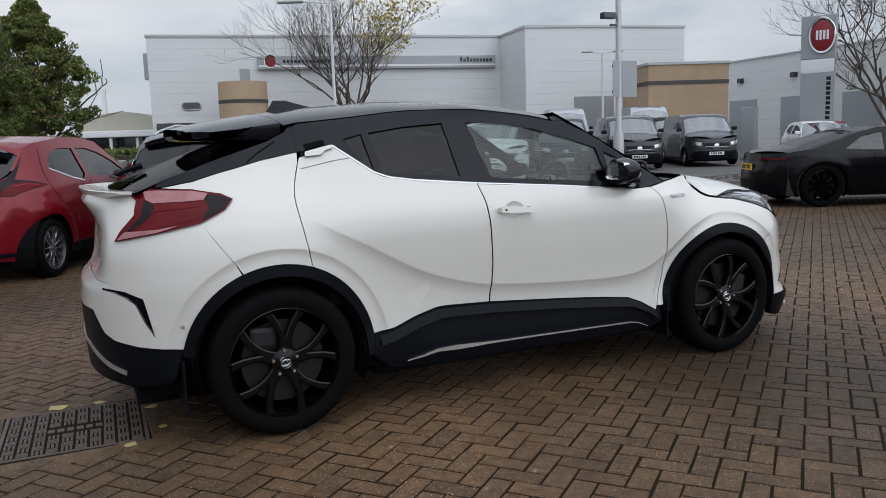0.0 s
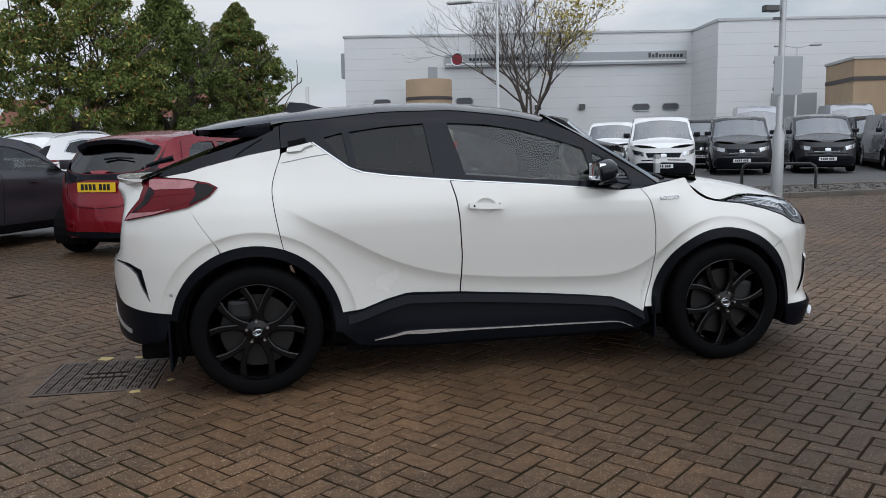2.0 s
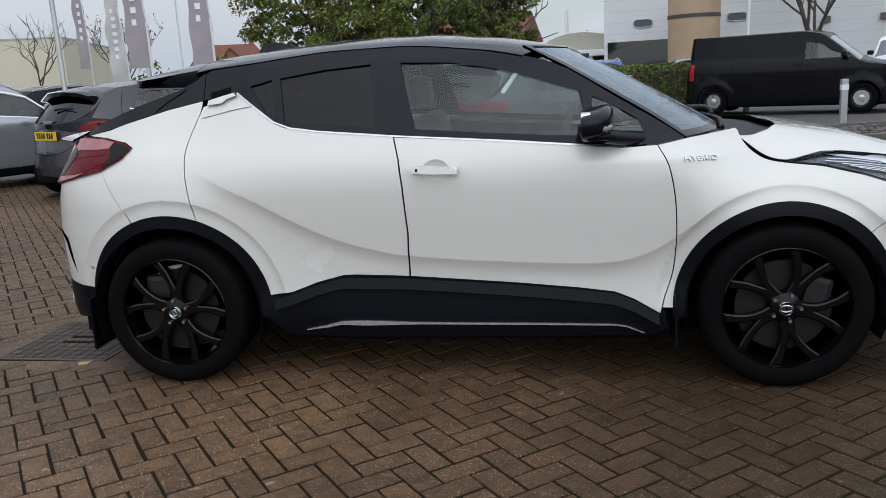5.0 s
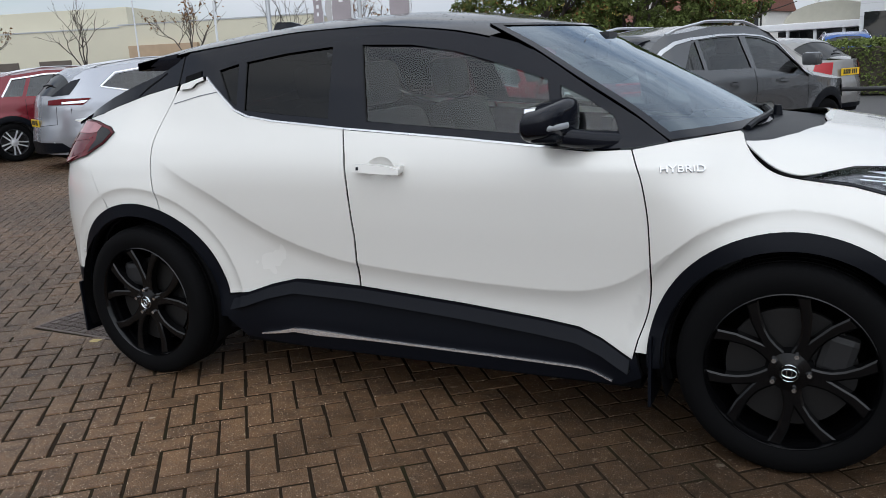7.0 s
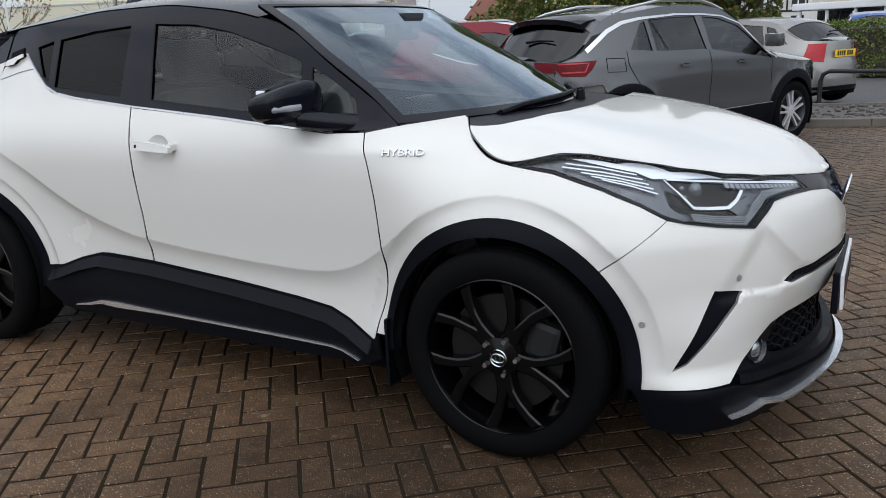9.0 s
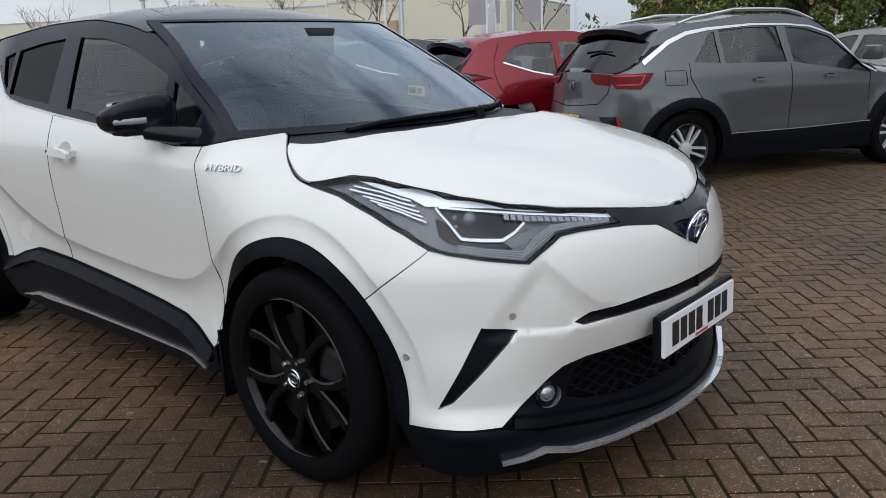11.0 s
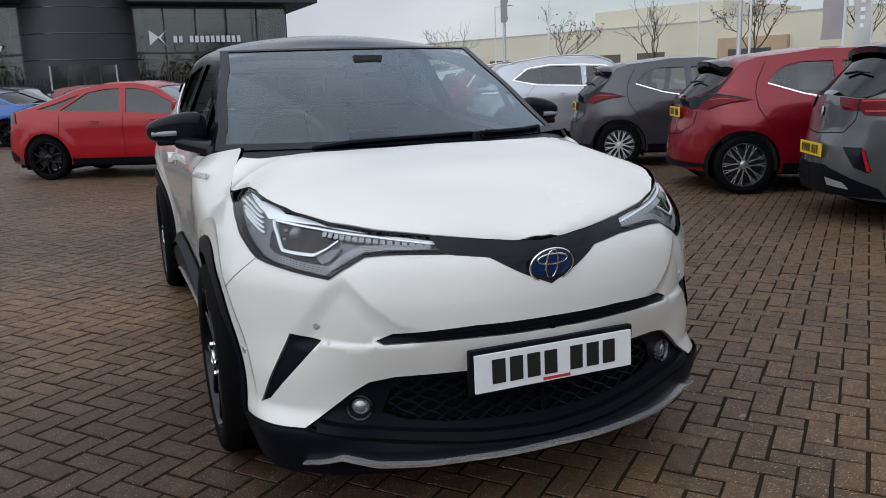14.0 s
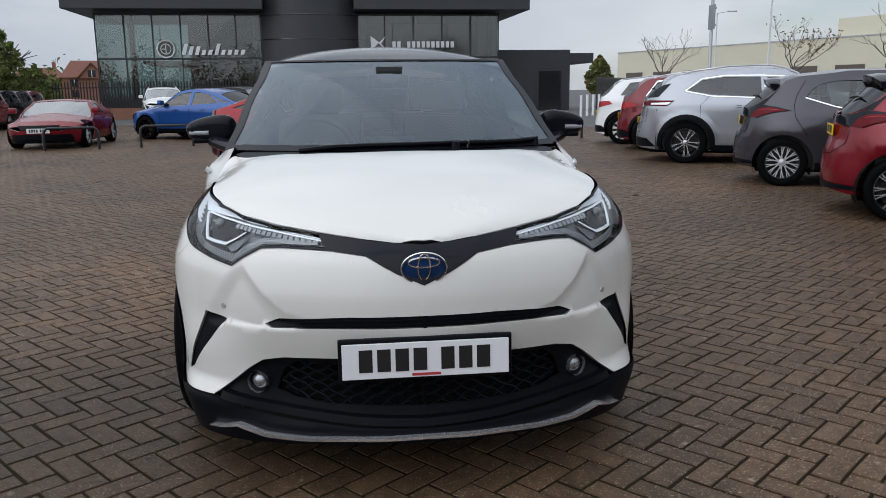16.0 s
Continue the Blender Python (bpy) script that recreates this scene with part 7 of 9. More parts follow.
civic = dict(wb=2.697, fo=.90, ro=.90, W=1.80, r=.322, belt=.93, rise=.05, tumble=.5, top=[(-2.25, .93), (-2.12, 1.02), (-1.75, 1.12), (-1.0, 1.35), (-.5, 1.42), (0, 1.425), (.3, 1.37), (1.2, .98), (1.45, .94), (2.0, .80), (2.18, .68), (2.25, .55)],
             windows=[((-.08, -.12), (1.05, .42)), ((-1.1, -.72), (-.18, -.22)), ((-1.5, -1.15), (-1.18, -.82))], screen=(.36, 1.14), back=(-1.95, -1.05), seams=(-.12, .9, -1.1), handles=(-.65, .25), spokes=5, wheel="swirl", alloy=M["alloy_black"], plate_z=.6, rim=.23, wiper=False,
             lamps=[("tail_lamp", "lens_pink", [("t", .55, 1.0), ("t", .85, 1.02), ("t", .95, .84), ("t", .72, .86), ("t", .62, .93)], .012)] + HEAD_STD, sticker=(.35, 1))
coupe = dict(wb=2.62, fo=.93, ro=.93, W=1.92, r=.348, belt=.86, rise=.04, tumble=.62, top=[(-2.24, .84), (-2.1, .92), (-1.6, 1.02), (-.9, 1.22), (-.35, 1.305), (0, 1.29), (.25, 1.24), (1.0, .95), (1.2, .92), (1.9, .78), (2.15, .64), (2.24, .5)],
             windows=[((-.25, -.22), (.85, .38)), ((-.95, -.65), (-.33, -.3))], screen=(.25, .95), back=(-1.65, -.75), seams=(-.5, .75), handles=(-.35,), spokes=10, wheel="plain", alloy=M["alloy_black"], rim=.25, plate_z=.66, low=.18, wiper=False, exhaust=(-.09, .09),
             lamps=[("tail_lamp", "lens_smoke", [("t", .3, .87), ("t", .8, .88), ("t", 1.25, .84), ("t", .9, .80), ("t", .35, .79)], .012), ("tail_strip", "lens_red", [("t", .4, .80), ("t", .95, .815), ("t", .95, .79), ("t", .4, .775)], .014)] + HEAD_STD, sticker=(.05, 1))
sports = dict(wb=2.38, fo=.85, ro=.76, W=1.864, r=.315, belt=.80, tumble=.7, top=[(-1.95, .78), (-1.8, .9), (-1.2, .98), (-.55, 1.15), (-.2, 1.18), (.05, 1.16), (.85, .82), (1.05, .79), (1.7, .68), (1.95, .55), (2.04, .45)],
              windows=[((-.35, -.3), (.65, .2))], screen=(.1, .8), back=(-1.15, -.62), seams=(-.5, .6), handles=(-.3,), spokes=5, wheel="plain", rim=.225, plate_z=.5, low=.15, wiper=False, lamps=HEAD_STD, trim=False, seats=(-.25,))
saloon = dict(civic, wb=2.82, ro=.95, fo=.87, W=1.86, r=.33, top=[(-2.36, .95), (-2.25, 1.03), (-1.75, 1.08), (-1.0, 1.35), (-.4, 1.43), (0, 1.43), (.3, 1.38), (1.15, 1.0), (1.4, .96), (2.05, .82), (2.2, .7), (2.28, .55)], sticker=None)
hatch_old = dict(yaris, polys=None, lines=(), seams=(-.18, .82, -1.0),  wb=2.62, fo=.85, ro=.70, W=1.71, r=.30, belt=.92, rise=.02, top=[(-2.05, .92), (-1.95, 1.0), (-1.72, 1.08), (-1.3, 1.33), (-1.1, 1.38), (-.5, 1.425), (0, 1.42), (.35, 1.36), (1.15, .98), (1.35, .94), (1.9, .82), (2.08, .7), (2.15, .55)], windows=[((-.12, -.18), (.95, .42)), ((-1.05, -.9), (-.22, -.28)), ((-1.45, -1.15), (-1.12, -.97))], back=(-1.75, -1.32), spoiler="", wheel="plain", spokes=5, plate_z=.82, sticker=None,
                 lamps=[("tail_lamp", "lens_red_bright", [("t", .40, .98), ("t", .72, .98), ("t", .80, .72), ("t", .46, .70)], .012)] + HEAD_STD)
van = dict(wb=3.275, fo=.88, ro=.86, W=1.92, r=.335, belt=1.22, tumble=.16, square=(10, 2.6), crown=.03, bow=.12, top=[(-2.5, 1.78), (-2.42, 1.86), (-2.2, 1.90), (.45, 1.91), (.85, 1.84), (1.62, 1.24), (1.8, 1.18), (2.25, 1.09), (2.42, 1.02), (2.49, .94), (2.52, .82)],
           windows=[((.42, .42), (1.45, .98))], screen=(.92, 1.58), back=(0, 0), seams=(.36, 1.32, -1.2), handles=(.45, .18), mirror=1.25, seats=(.45,), rail=.22, mirror_body=False, spokes=10, wheel="steel", rim=.21, alloy=M["satin"], plate=False, ends=[(.1, .08), (.25, .02), (.45, .0), (.75, .02), (1.0, .06), (1.2, .10), (2.5, .25)], grille=(.68, .82), gap=.1,
           lamps=[("tail_lamp", "lens_red_bright", [("t", .82, 1.25), ("t", .98, 1.25), ("t", .98, .85), ("t", .82, .85)], .012), ("headlamp", "reflector", [("n", .52, .84), ("n", .75, .88), ("n", 1.0, .93), ("n", .92, .80), ("n", .55, .72)], .012), ("grille_bar", "satin", [("n", 0, .700), ("n", .40, .695), ("n", .40, .685), ("n", 0, .688)], .012), ("bumper_slot", "dark", [("n", .10, .640), ("n", .62, .625), ("n", .60, .60), ("n", .12, .612)], .008), ("front_bumper", "plastic", [("n", 0, .56), ("n", .7, .54), ("n", .95, .42), ("n", 1.0, .25), ("n", 0, .25)], .014), ("grille_badge", "chrome", [("n", 0, .80), ("n", .08, .79), ("n", .08, .71), ("n", 0, .70)], .012)])
big_van = dict(van, wb=4.0, fo=.95, ro=1.0, W=2.05, r=.34, belt=1.45, top=[(-3.0, 2.40), (-2.9, 2.48), (-2.7, 2.52), (.8, 2.52), (1.15, 2.45), (2.05, 1.40), (2.2, 1.32), (2.65, 1.2), (2.84, 1.1), (2.92, 1.0), (2.955, .85)], windows=[((.9, .9), (1.85, 1.4))], screen=(1.3, 2.0), seams=(.8, 1.75), handles=(.9,), mirror=1.65, seats=(.9,), rail=.75)
small_van = dict(van, wb=2.785, fo=.85, ro=.75, W=1.85, r=.32, top=[(-2.1, 1.72), (-2.05, 1.8), (-1.9, 1.83), (.35, 1.84), (.7, 1.78), (1.35, 1.22), (1.5, 1.17), (1.95, 1.09), (2.13, 1.01), (2.21, .93), (2.247, .82)], windows=[((.3, .3), (1.2, .8))], screen=(.75, 1.32), seams=(.25, 1.1), handles=(.35,), mirror=1.0, seats=(.3,), belt=1.2)

ROW = 63
vehicle("estate_crossover", troc, P["grey"], by_rear_right(troc, .10, 4.76, 61), "metallic grey crossover with black spoiler and silver roof rails", "car", "cars in the row")
vehicle("small_hatchback", dict(yaris, spokes=6, wheel="lattice", rim=.225, alloy=M["alloy_cut"]), P["red"], by_rear_right(yaris, -2.32, 4.95, 63), "metallic red small hatchback with black tailgate trim", "car", "cars in the row")
vehicle("small_hatchback", dict(yaris, spokes=7, wheel="lattice"), P["dark"], by_rear_right(yaris, -5.22, 5.42, 63), "dark grey small hatchback with silver alloy wheels", "car", "cars in the row")
vehicle("family_suv", dict(suv, spokes=5, wheel="lattice", alloy=M["alloy_cut"]), P["silver"], by_rear_right(suv, -8.58, 5.56, 63), "silver family suv with chrome window line", "car", "cars in the row")
vehicle("family_suv", dict(small_suv, spokes=5, wheel="twin"), P["wine"], by_rear_right(small_suv, -11.48, 6.02, 63), "dark red family suv with chrome window line", "car", "cars in the row")
vehicle("compact_suv", dict(small_suv, rails=False, roof_black=True, bright=None, spokes=10), P["white"], by_rear_right(small_suv, -13.6, 6.2, 63), "white compact suv with black roof and arches", "car", "cars in the row")
vehicle("sports_hatchback", dict(civic, clear=False, glass=BACK_GLASS), P["scarlet"], by_rear_right(civic, -9.12, -2.02, 63), "bright red five-door hatchback with black alloys", "car")
vehicle("sports_coupe", coupe, P["black"], by_rear_right(coupe, 8.95, 4.72, -27), "black sports coupe with black wheels and yellow plate", "car")
vehicle("dark_saloon", saloon, P["black"], by_rear_right(saloon, 8.1, 1.0, -27), "black saloon car parked beside the coupe", "car")
vehicle("old_hatchback", hatch_old, P["beige"], pose(-.05, 12.4, 0, 0, 0, 150), "champagne older hatchback parked beyond the kerb", "car")
vehicle("saloon", saloon, P["blue"], pose(-19.6, -4.25, 0, 0, 0, 243), "blue saloon car with dark wheels", "car")
vehicle("low_sports_car", sports, P["red"], pose(-17.7, -7.55, 0, 0, 0, 1), "low dark red sports car with silver wheels", "car")
vehicle("compact_suv", dict(small_suv, roof_black=False), P["white"], pose(-34.0, -8.5, 0, 0, 0, 14), "white compact suv facing the entrance", "car")
for i, (x, y, col, nm) in enumerate(((-23.5, 1.6, "dark", "dark grey"), (-25.5, -1.2, "wine", "dark red"), (-24.5, -3.6, "black", "black"))):
    vehicle("parked_hatchback", dict(yaris, gap=.12), P[col], pose(x, y, 0, 0, 0, 63 if i else 243), nm + " hatchback parked before the showroom", "car", "cars before the showroom")
line = vehicle("parked_hatchback", dict(yaris, gap=.14), P["dark"], pose(-22.5, -13.2, 0, 0, 0, 0), "dark hatchback in a row along the fence", "car", "cars along the fence")
for i, col in enumerate(("blue", "wine", "black", "dark", "wine")):
    c = vehicle("parked_hatchback", dict(yaris, gap=.14), P[col], pose(-24.8 - 2.4 * i, -13.6 - .35 * i, 0, 0, 0, 0), {"blue": "blue", "wine": "dark red", "black": "black", "dark": "dark grey"}[col] + " hatchback in a row along the fence", "car", "cars along the fence")

# vans across the road
VAN = 243
ahead = Matrix.Translation((-van["wb"] / 2, 0, 0))
a_van = vehicle("panel_van", van, P["van_grey"], pose(13.5, 19.0, 0, 0, 0, VAN) @ ahead, "graphite panel van with bare black bumper", "van", "parked vans")
for x, y in ((16.2, 18.5), (19.4, 18.2)):
    copy_thing(a_van, pose(x, y, 0, 0, 0, VAN) @ ahead)
b_van = vehicle("panel_van", van, P["black"], pose(5.85, 16.9, 0, 0, 0, -24), "long black panel van with steel wheels", "van", "parked vans")
copy_thing(b_van, pose(15.2, 24.6, 0, 0, 0, VAN) @ ahead)
copy_thing(b_van, pose(21.6, 22.4, 0, 0, 0, VAN) @ ahead)
s_van = vehicle("small_van", small_van, P["white"], pose(9.45, 16.4, 0, 0, 0, VAN + 4) @ Matrix.Translation((-small_van["wb"] / 2, 0, 0)), "white small delivery van with black bumper", "van", "parked vans")
copy_thing(s_van, pose(10.8, 23.4, 0, 0, 0, VAN) @ Matrix.Translation((-small_van["wb"] / 2, 0, 0)))
d_van = vehicle("tall_van", big_van, P["silver"], pose(19.2, 27.0, 0, 0, 0, VAN) @ Matrix.Translation((-2, 0, 0)), "silver high-roof delivery van", "van", "parked vans")
copy_thing(d_van, pose(22.6, 25.2, 0, 0, 0, VAN) @ Matrix.Translation((-2, 0, 0)))
for x, y, h, col, k, nm in ((1.6, 27.5, 95, "blue", small_suv, "dark blue"), (5.2, 29.5, 85, "silver", yaris, "silver"), (-3.5, 27.0, 100, "grey", small_suv, "grey"), (8.2, 31.0, 80, "wine", yaris, "dark red"), (24.2, 17.6, 240, "white", yaris, "white"), (26.5, 19.0, 240, "scarlet", yaris, "red"), (27.0, 15.2, 220, "black", small_suv, "black")):
    vehicle("distant_car", dict(k, gap=.14), P[col], pose(x, y, 0, 0, 0, h), nm + " car parked by the far showroom", "car", "cars by the far showroom")
for x, y, h, col, k, nm in ((-8.5, 15.2, 65, "silver", suv, "silver"), (-13.5, 17.0, 65, "black", suv, "black"), (-17.5, 14.6, 65, "white", small_suv, "white"), (-5.6, 13.6, 65, "white", suv, "white")):
    vehicle("second_row_car", dict(k, gap=.12), P[col], pose(x, y, 0, 0, 0, h), nm + " suv in the second row", "car", "cars in the second row")


# ---- buildings ----
CLAD = mat("white_wall_panels", (.68, .69, .70), .55, vary=.06, scale=.4, fine=8, dirt=.12, dirt_col=(.45, .45, .44))
TAN = mat("tan_brickwork", (.40, .29, .19), .85, vary=.22, scale=1.5, fine=30, bump=.004)
BAND = mat("dark_band", (.07, .06, .06), .7)
DARK_CLAD = mat("charcoal_cladding", (.030, .032, .036), .5, vary=.12, scale=1.5)
BEIGE = mat("beige_render", (.58, .54, .42), .8, vary=.08, scale=.3, fine=10, dirt=.15, dirt_col=(.4, .37, .3))
ROOF_RED = mat("red_roof_tile", (.16, .06, .04), .8, vary=.3, scale=2, fine=25, bump=.01)
RENDER_W = mat("house_render", (.66, .64, .60), .8, vary=.1)
BRICK_H = mat("house_brick", (.24, .11, .07), .85, vary=.25, scale=3, fine=40)
TIMBER = mat("black_timber", (.02, .018, .016), .7)
GALV = mat("galvanised_steel", (.42, .43, .44), .45, metal=.6, vary=.15, scale=2)
WHITE_POLE = mat("white_painted_post", (.62, .63, .64), .5, vary=.08)
STEEL_BLACK = mat("black_painted_steel", (.012, .012, .013), .45, vary=.2)
SIGN_GREY = mat("sign_silver", (.34, .36, .38), .4, metal=.4, vary=.06)
SIGN_RED = mat("sign_red", (.22, .01, .02), .4, vary=.05)
SIGN_WHITE = mat("sign_white", (.78, .78, .79), .4, vary=.04)
SHOP_GLASS = mat("showroom_glass", (.018, .02, .022), .04, spec=.8, vary=.3, scale=.3)
WIN_DARK = mat("dark_window", (.02, .022, .025), .08, spec=.7)
BRONZE = mat("brown_feather_flag", (.16, .09, .085), .7, vary=.2, scale=2)
GRILLE_ROOF = mat("translucent_roof", (.42, .40, .33), .5, vary=.15)


def wall_block(name, a, b, depth, h, material, label, category="building", z0=0.0):
    """A block whose front runs from a to b on the ground; x along the front, y into the block."""
    d = math.hypot(b[0] - a[0], b[1] - a[1])
    m = pose(a[0], a[1], 0, 0, 0, math.degrees(math.atan2(b[1] - a[1], b[0] - a[0])))
    t = thing(name, m, label, category)
    bm = bmesh.new()
    box(bm, 0, 0, z0 - .2, d, depth, h)
    part("wall", bm, material, t)
    bm = bmesh.new()
    box(bm, -.06, -.06, h - .02, d + .06, depth + .06, h + .10)
    part("roof_edge", bm, GALV, t, "grey coping")
    return t, d


OVAL_PANE = mat("grey_window", (.075, .08, .09), .2, spec=.5)


def oval(parent, x, z, w=1.0, h=.42):
    bm = bmesh.new()
    o = [(x + (w / 2 - h / 2) * (1 if math.cos(a) > 0 else -1) + h / 2 * math.cos(a), z + h / 2 * math.sin(a)) for a in np.linspace(0, 2 * math.pi, 25)[:-1]]
    prism(bm, o, -.03, .05)
    w = part("window", bm, OVAL_PANE, parent, "grey oval window")
    bm = bmesh.new()
    tube(bm, [(x_, -.03, z_) for x_, z_ in o + [o[0]]], .035, 5)
    part("window_frame", bm, SIGN_GREY, w)


def joints(parent, d, h, dz, material, y=-.004):
    for i in range(1, int(h / dz) + 1):
        if i * dz < h - .1:
            boxed("panel_joint", (.01, y, i * dz - .012, d - .01, .01, i * dz + .012), material, parent)


FACE = math.degrees(math.atan2(-.36, .933))
JOINT_W = mat("panel_joint_grey", (.55, .56, .57), .6)
# the white showroom across the road
hall, d = wall_block("white_showroom", (2.4, 42.3), (22.3, 38.8), 22, 7.25, CLAD, "white panel-clad showroom with a grey fascia sign")
joints(hall, d, 7.25, .6, JOINT_W)
for x, z in ((2.1, 3.5), (6.9, 3.5), (17.27, 2.95), (19.0, 2.95)):
    oval(hall, x, z)
boxed("round_vent", (4.8, -.06, 4.75, 5.35, -.004, 5.5), SIGN_GREY, hall, .025, "pale grey wall vent")
fa = boxed("fascia", (5.8, -.22, 5.42, 19.84, -.004, 6.16), SIGN_GREY, hall, .03, "silver fascia band")
boxed("fascia_line", (5.85, -.25, 5.56, 19.8, -.215, 5.66), SIGN_WHITE, fa, 0, "bright line along the fascia")
bm = bmesh.new()
lathe(bm, [(.001, -.34), (.27, -.33), (.30, -.25)], 24)
bmesh.ops.translate(bm, vec=(6.5, 0, 5.86), verts=bm.verts)
part("round_sign", bm, SIGN_RED, fa, "dark red badge")
bm = bmesh.new()
tube(bm, [(6.5 + .33 * math.cos(a), -.28, 5.86 + .33 * math.sin(a)) for a in np.linspace(0, 2 * math.pi, 25)], .045, 6)
part("sign_ring", bm, M["chrome"], fa, "bright ring")
bm = bmesh.new()
for i in range(10):
    box(bm, 17.6 + i * .205, -.25, 5.78, 17.6 + i * .205 + .14, -.215, 5.78 + (.27 if i in (0, 2) else .18))
for i in range(14):
    box(bm, 7.2 + i * .21, -.25, 5.78, 7.2 + i * .21 + .14, -.215, 5.94)
tagged(part("sign_lettering", bm, WIN_DARK, fa, "dark bars"), kind="stuff")
boxed("shop_window", (.2, -.05, .3, 5.2, -.004, 2.6), SHOP_GLASS, hall, 0, "dark glazing")
boxed("wall_unit", (-.25, .3, 5.0, -.02, .9, 6.4), SIGN_GREY, hall, .02)
for x in (11.0, 13.6):
    boxed("wall_lamp", (x, -.2, 2.9, x + .35, -.004, 3.2), WIN_DARK, hall, .02, "dark wall lamp")
boxed("wall_sign", (18.6, -.08, 1.8, 19.4, -.004, 2.15), mat("sign_blue", (.05, .06, .22), .4), hall, 0, "blue sign board")
block, d2 = wall_block("white_workshop", (21.57, 34.65), (31.3, 32.8), 12, 7.25, CLAD, "tall plain white block beside the showroom")
joints(block, d2, 7.25, .6, JOINT_W)
boxed("roller_door", (2.9, -.06, 0, 5.35, -.004, 3.4), SIGN_GREY, block, .01, "grey shutter")
boxed("roller_door", (6.4, -.06, 0, 8.6, -.004, 3.4), SIGN_GREY, block, .01, "grey shutter")
side, d3 = wall_block("white_return", (22.3, 38.8), (21.57, 34.65), 3, 7.22, CLAD, "white return wall of the showroom")
joints(side, d3, 7.2, .6, JOINT_W)
tan, d4 = wall_block("tan_brick_annex", (23.45, 26.5), (27.2, 25.15), 3.9, 4.45, TAN, "tan brick annex with a dark band")
boxed("band", (-.03, -.03, 3.5, d4 + .02, 3.9, 3.68), BAND, tan, 0, "dark brick band")
tower = thing("tan_brick_tower", pose(6.65, 38.6, 0), "rounded tan brick stair tower with a dark band", "building")
for nm, mt, prof in (("wall", TAN, [(.001, 4.55), (1.24, 4.55), (1.26, 4.5), (1.26, -.2)]), ("band", BAND, [(1.26, 3.62), (1.28, 3.62), (1.28, 3.44), (1.26, 3.44)])):
    bm = bmesh.new()
    lathe(bm, prof, 28, "z")
    part(nm, bm, mt, tower, "dark brick band" if nm == "band" else "", smooth=40)
low, d6 = wall_block("white_unit", (38.5, 36.7), (36.0, 19.5), 9, 5.6, CLAD, "low white trade unit with roller shutters")
joints(low, d6, 5.6, .6, JOINT_W)
for i in range(3):
    boxed("roller_door", (.46 + 4.9 * i, -.06, 0, 3.13 + 4.9 * i, -.004, 3.1), SIGN_GREY, low, .01, "grey shutter")
    boxed("wall_lamp", (1.4 + 4.9 * i, -.25, 4.2, 1.8 + 4.9 * i, -.004, 4.5), WIN_DARK, low, .02, "dark wall lamp")
# pale pavilion with a rounded roof
pav = thing("glass_pavilion", pose(-2.1, 46.6, 0, 0, 0, -20) @ Matrix.Diagonal((.7, .7, .74, 1)), "pale glazed pavilion with a rounded roof", "building")
boxed("wall", (.6, .6, 0, 8.4, 6, 2.6), SHOP_GLASS, pav, 0, "dark glazing")
boxed("canopy", (-.8, -.8, 2.65, 8.8, 6.5, 3.15), SIGN_WHITE, pav, .08, "white canopy")
for i in range(5):
    boxed("post", (-.4 + 2.1 * i, -.5, 0, -.2 + 2.1 * i, -.3, 2.7), SIGN_WHITE, pav)
bm = bmesh.new()
prism(bm, [(1 + 3.6 + 3.6 * math.cos(a), 3.1 + 1.5 * math.sin(a)) for a in np.linspace(0, math.pi, 17)], .5, 6)
part("rounded_roof", bm, GRILLE_ROOF, pav, "translucent ribbed roof")
boxed("flue", (2.4, 3, 3, 2.7, 3.3, 6.6), SIGN_WHITE, pav, .02)


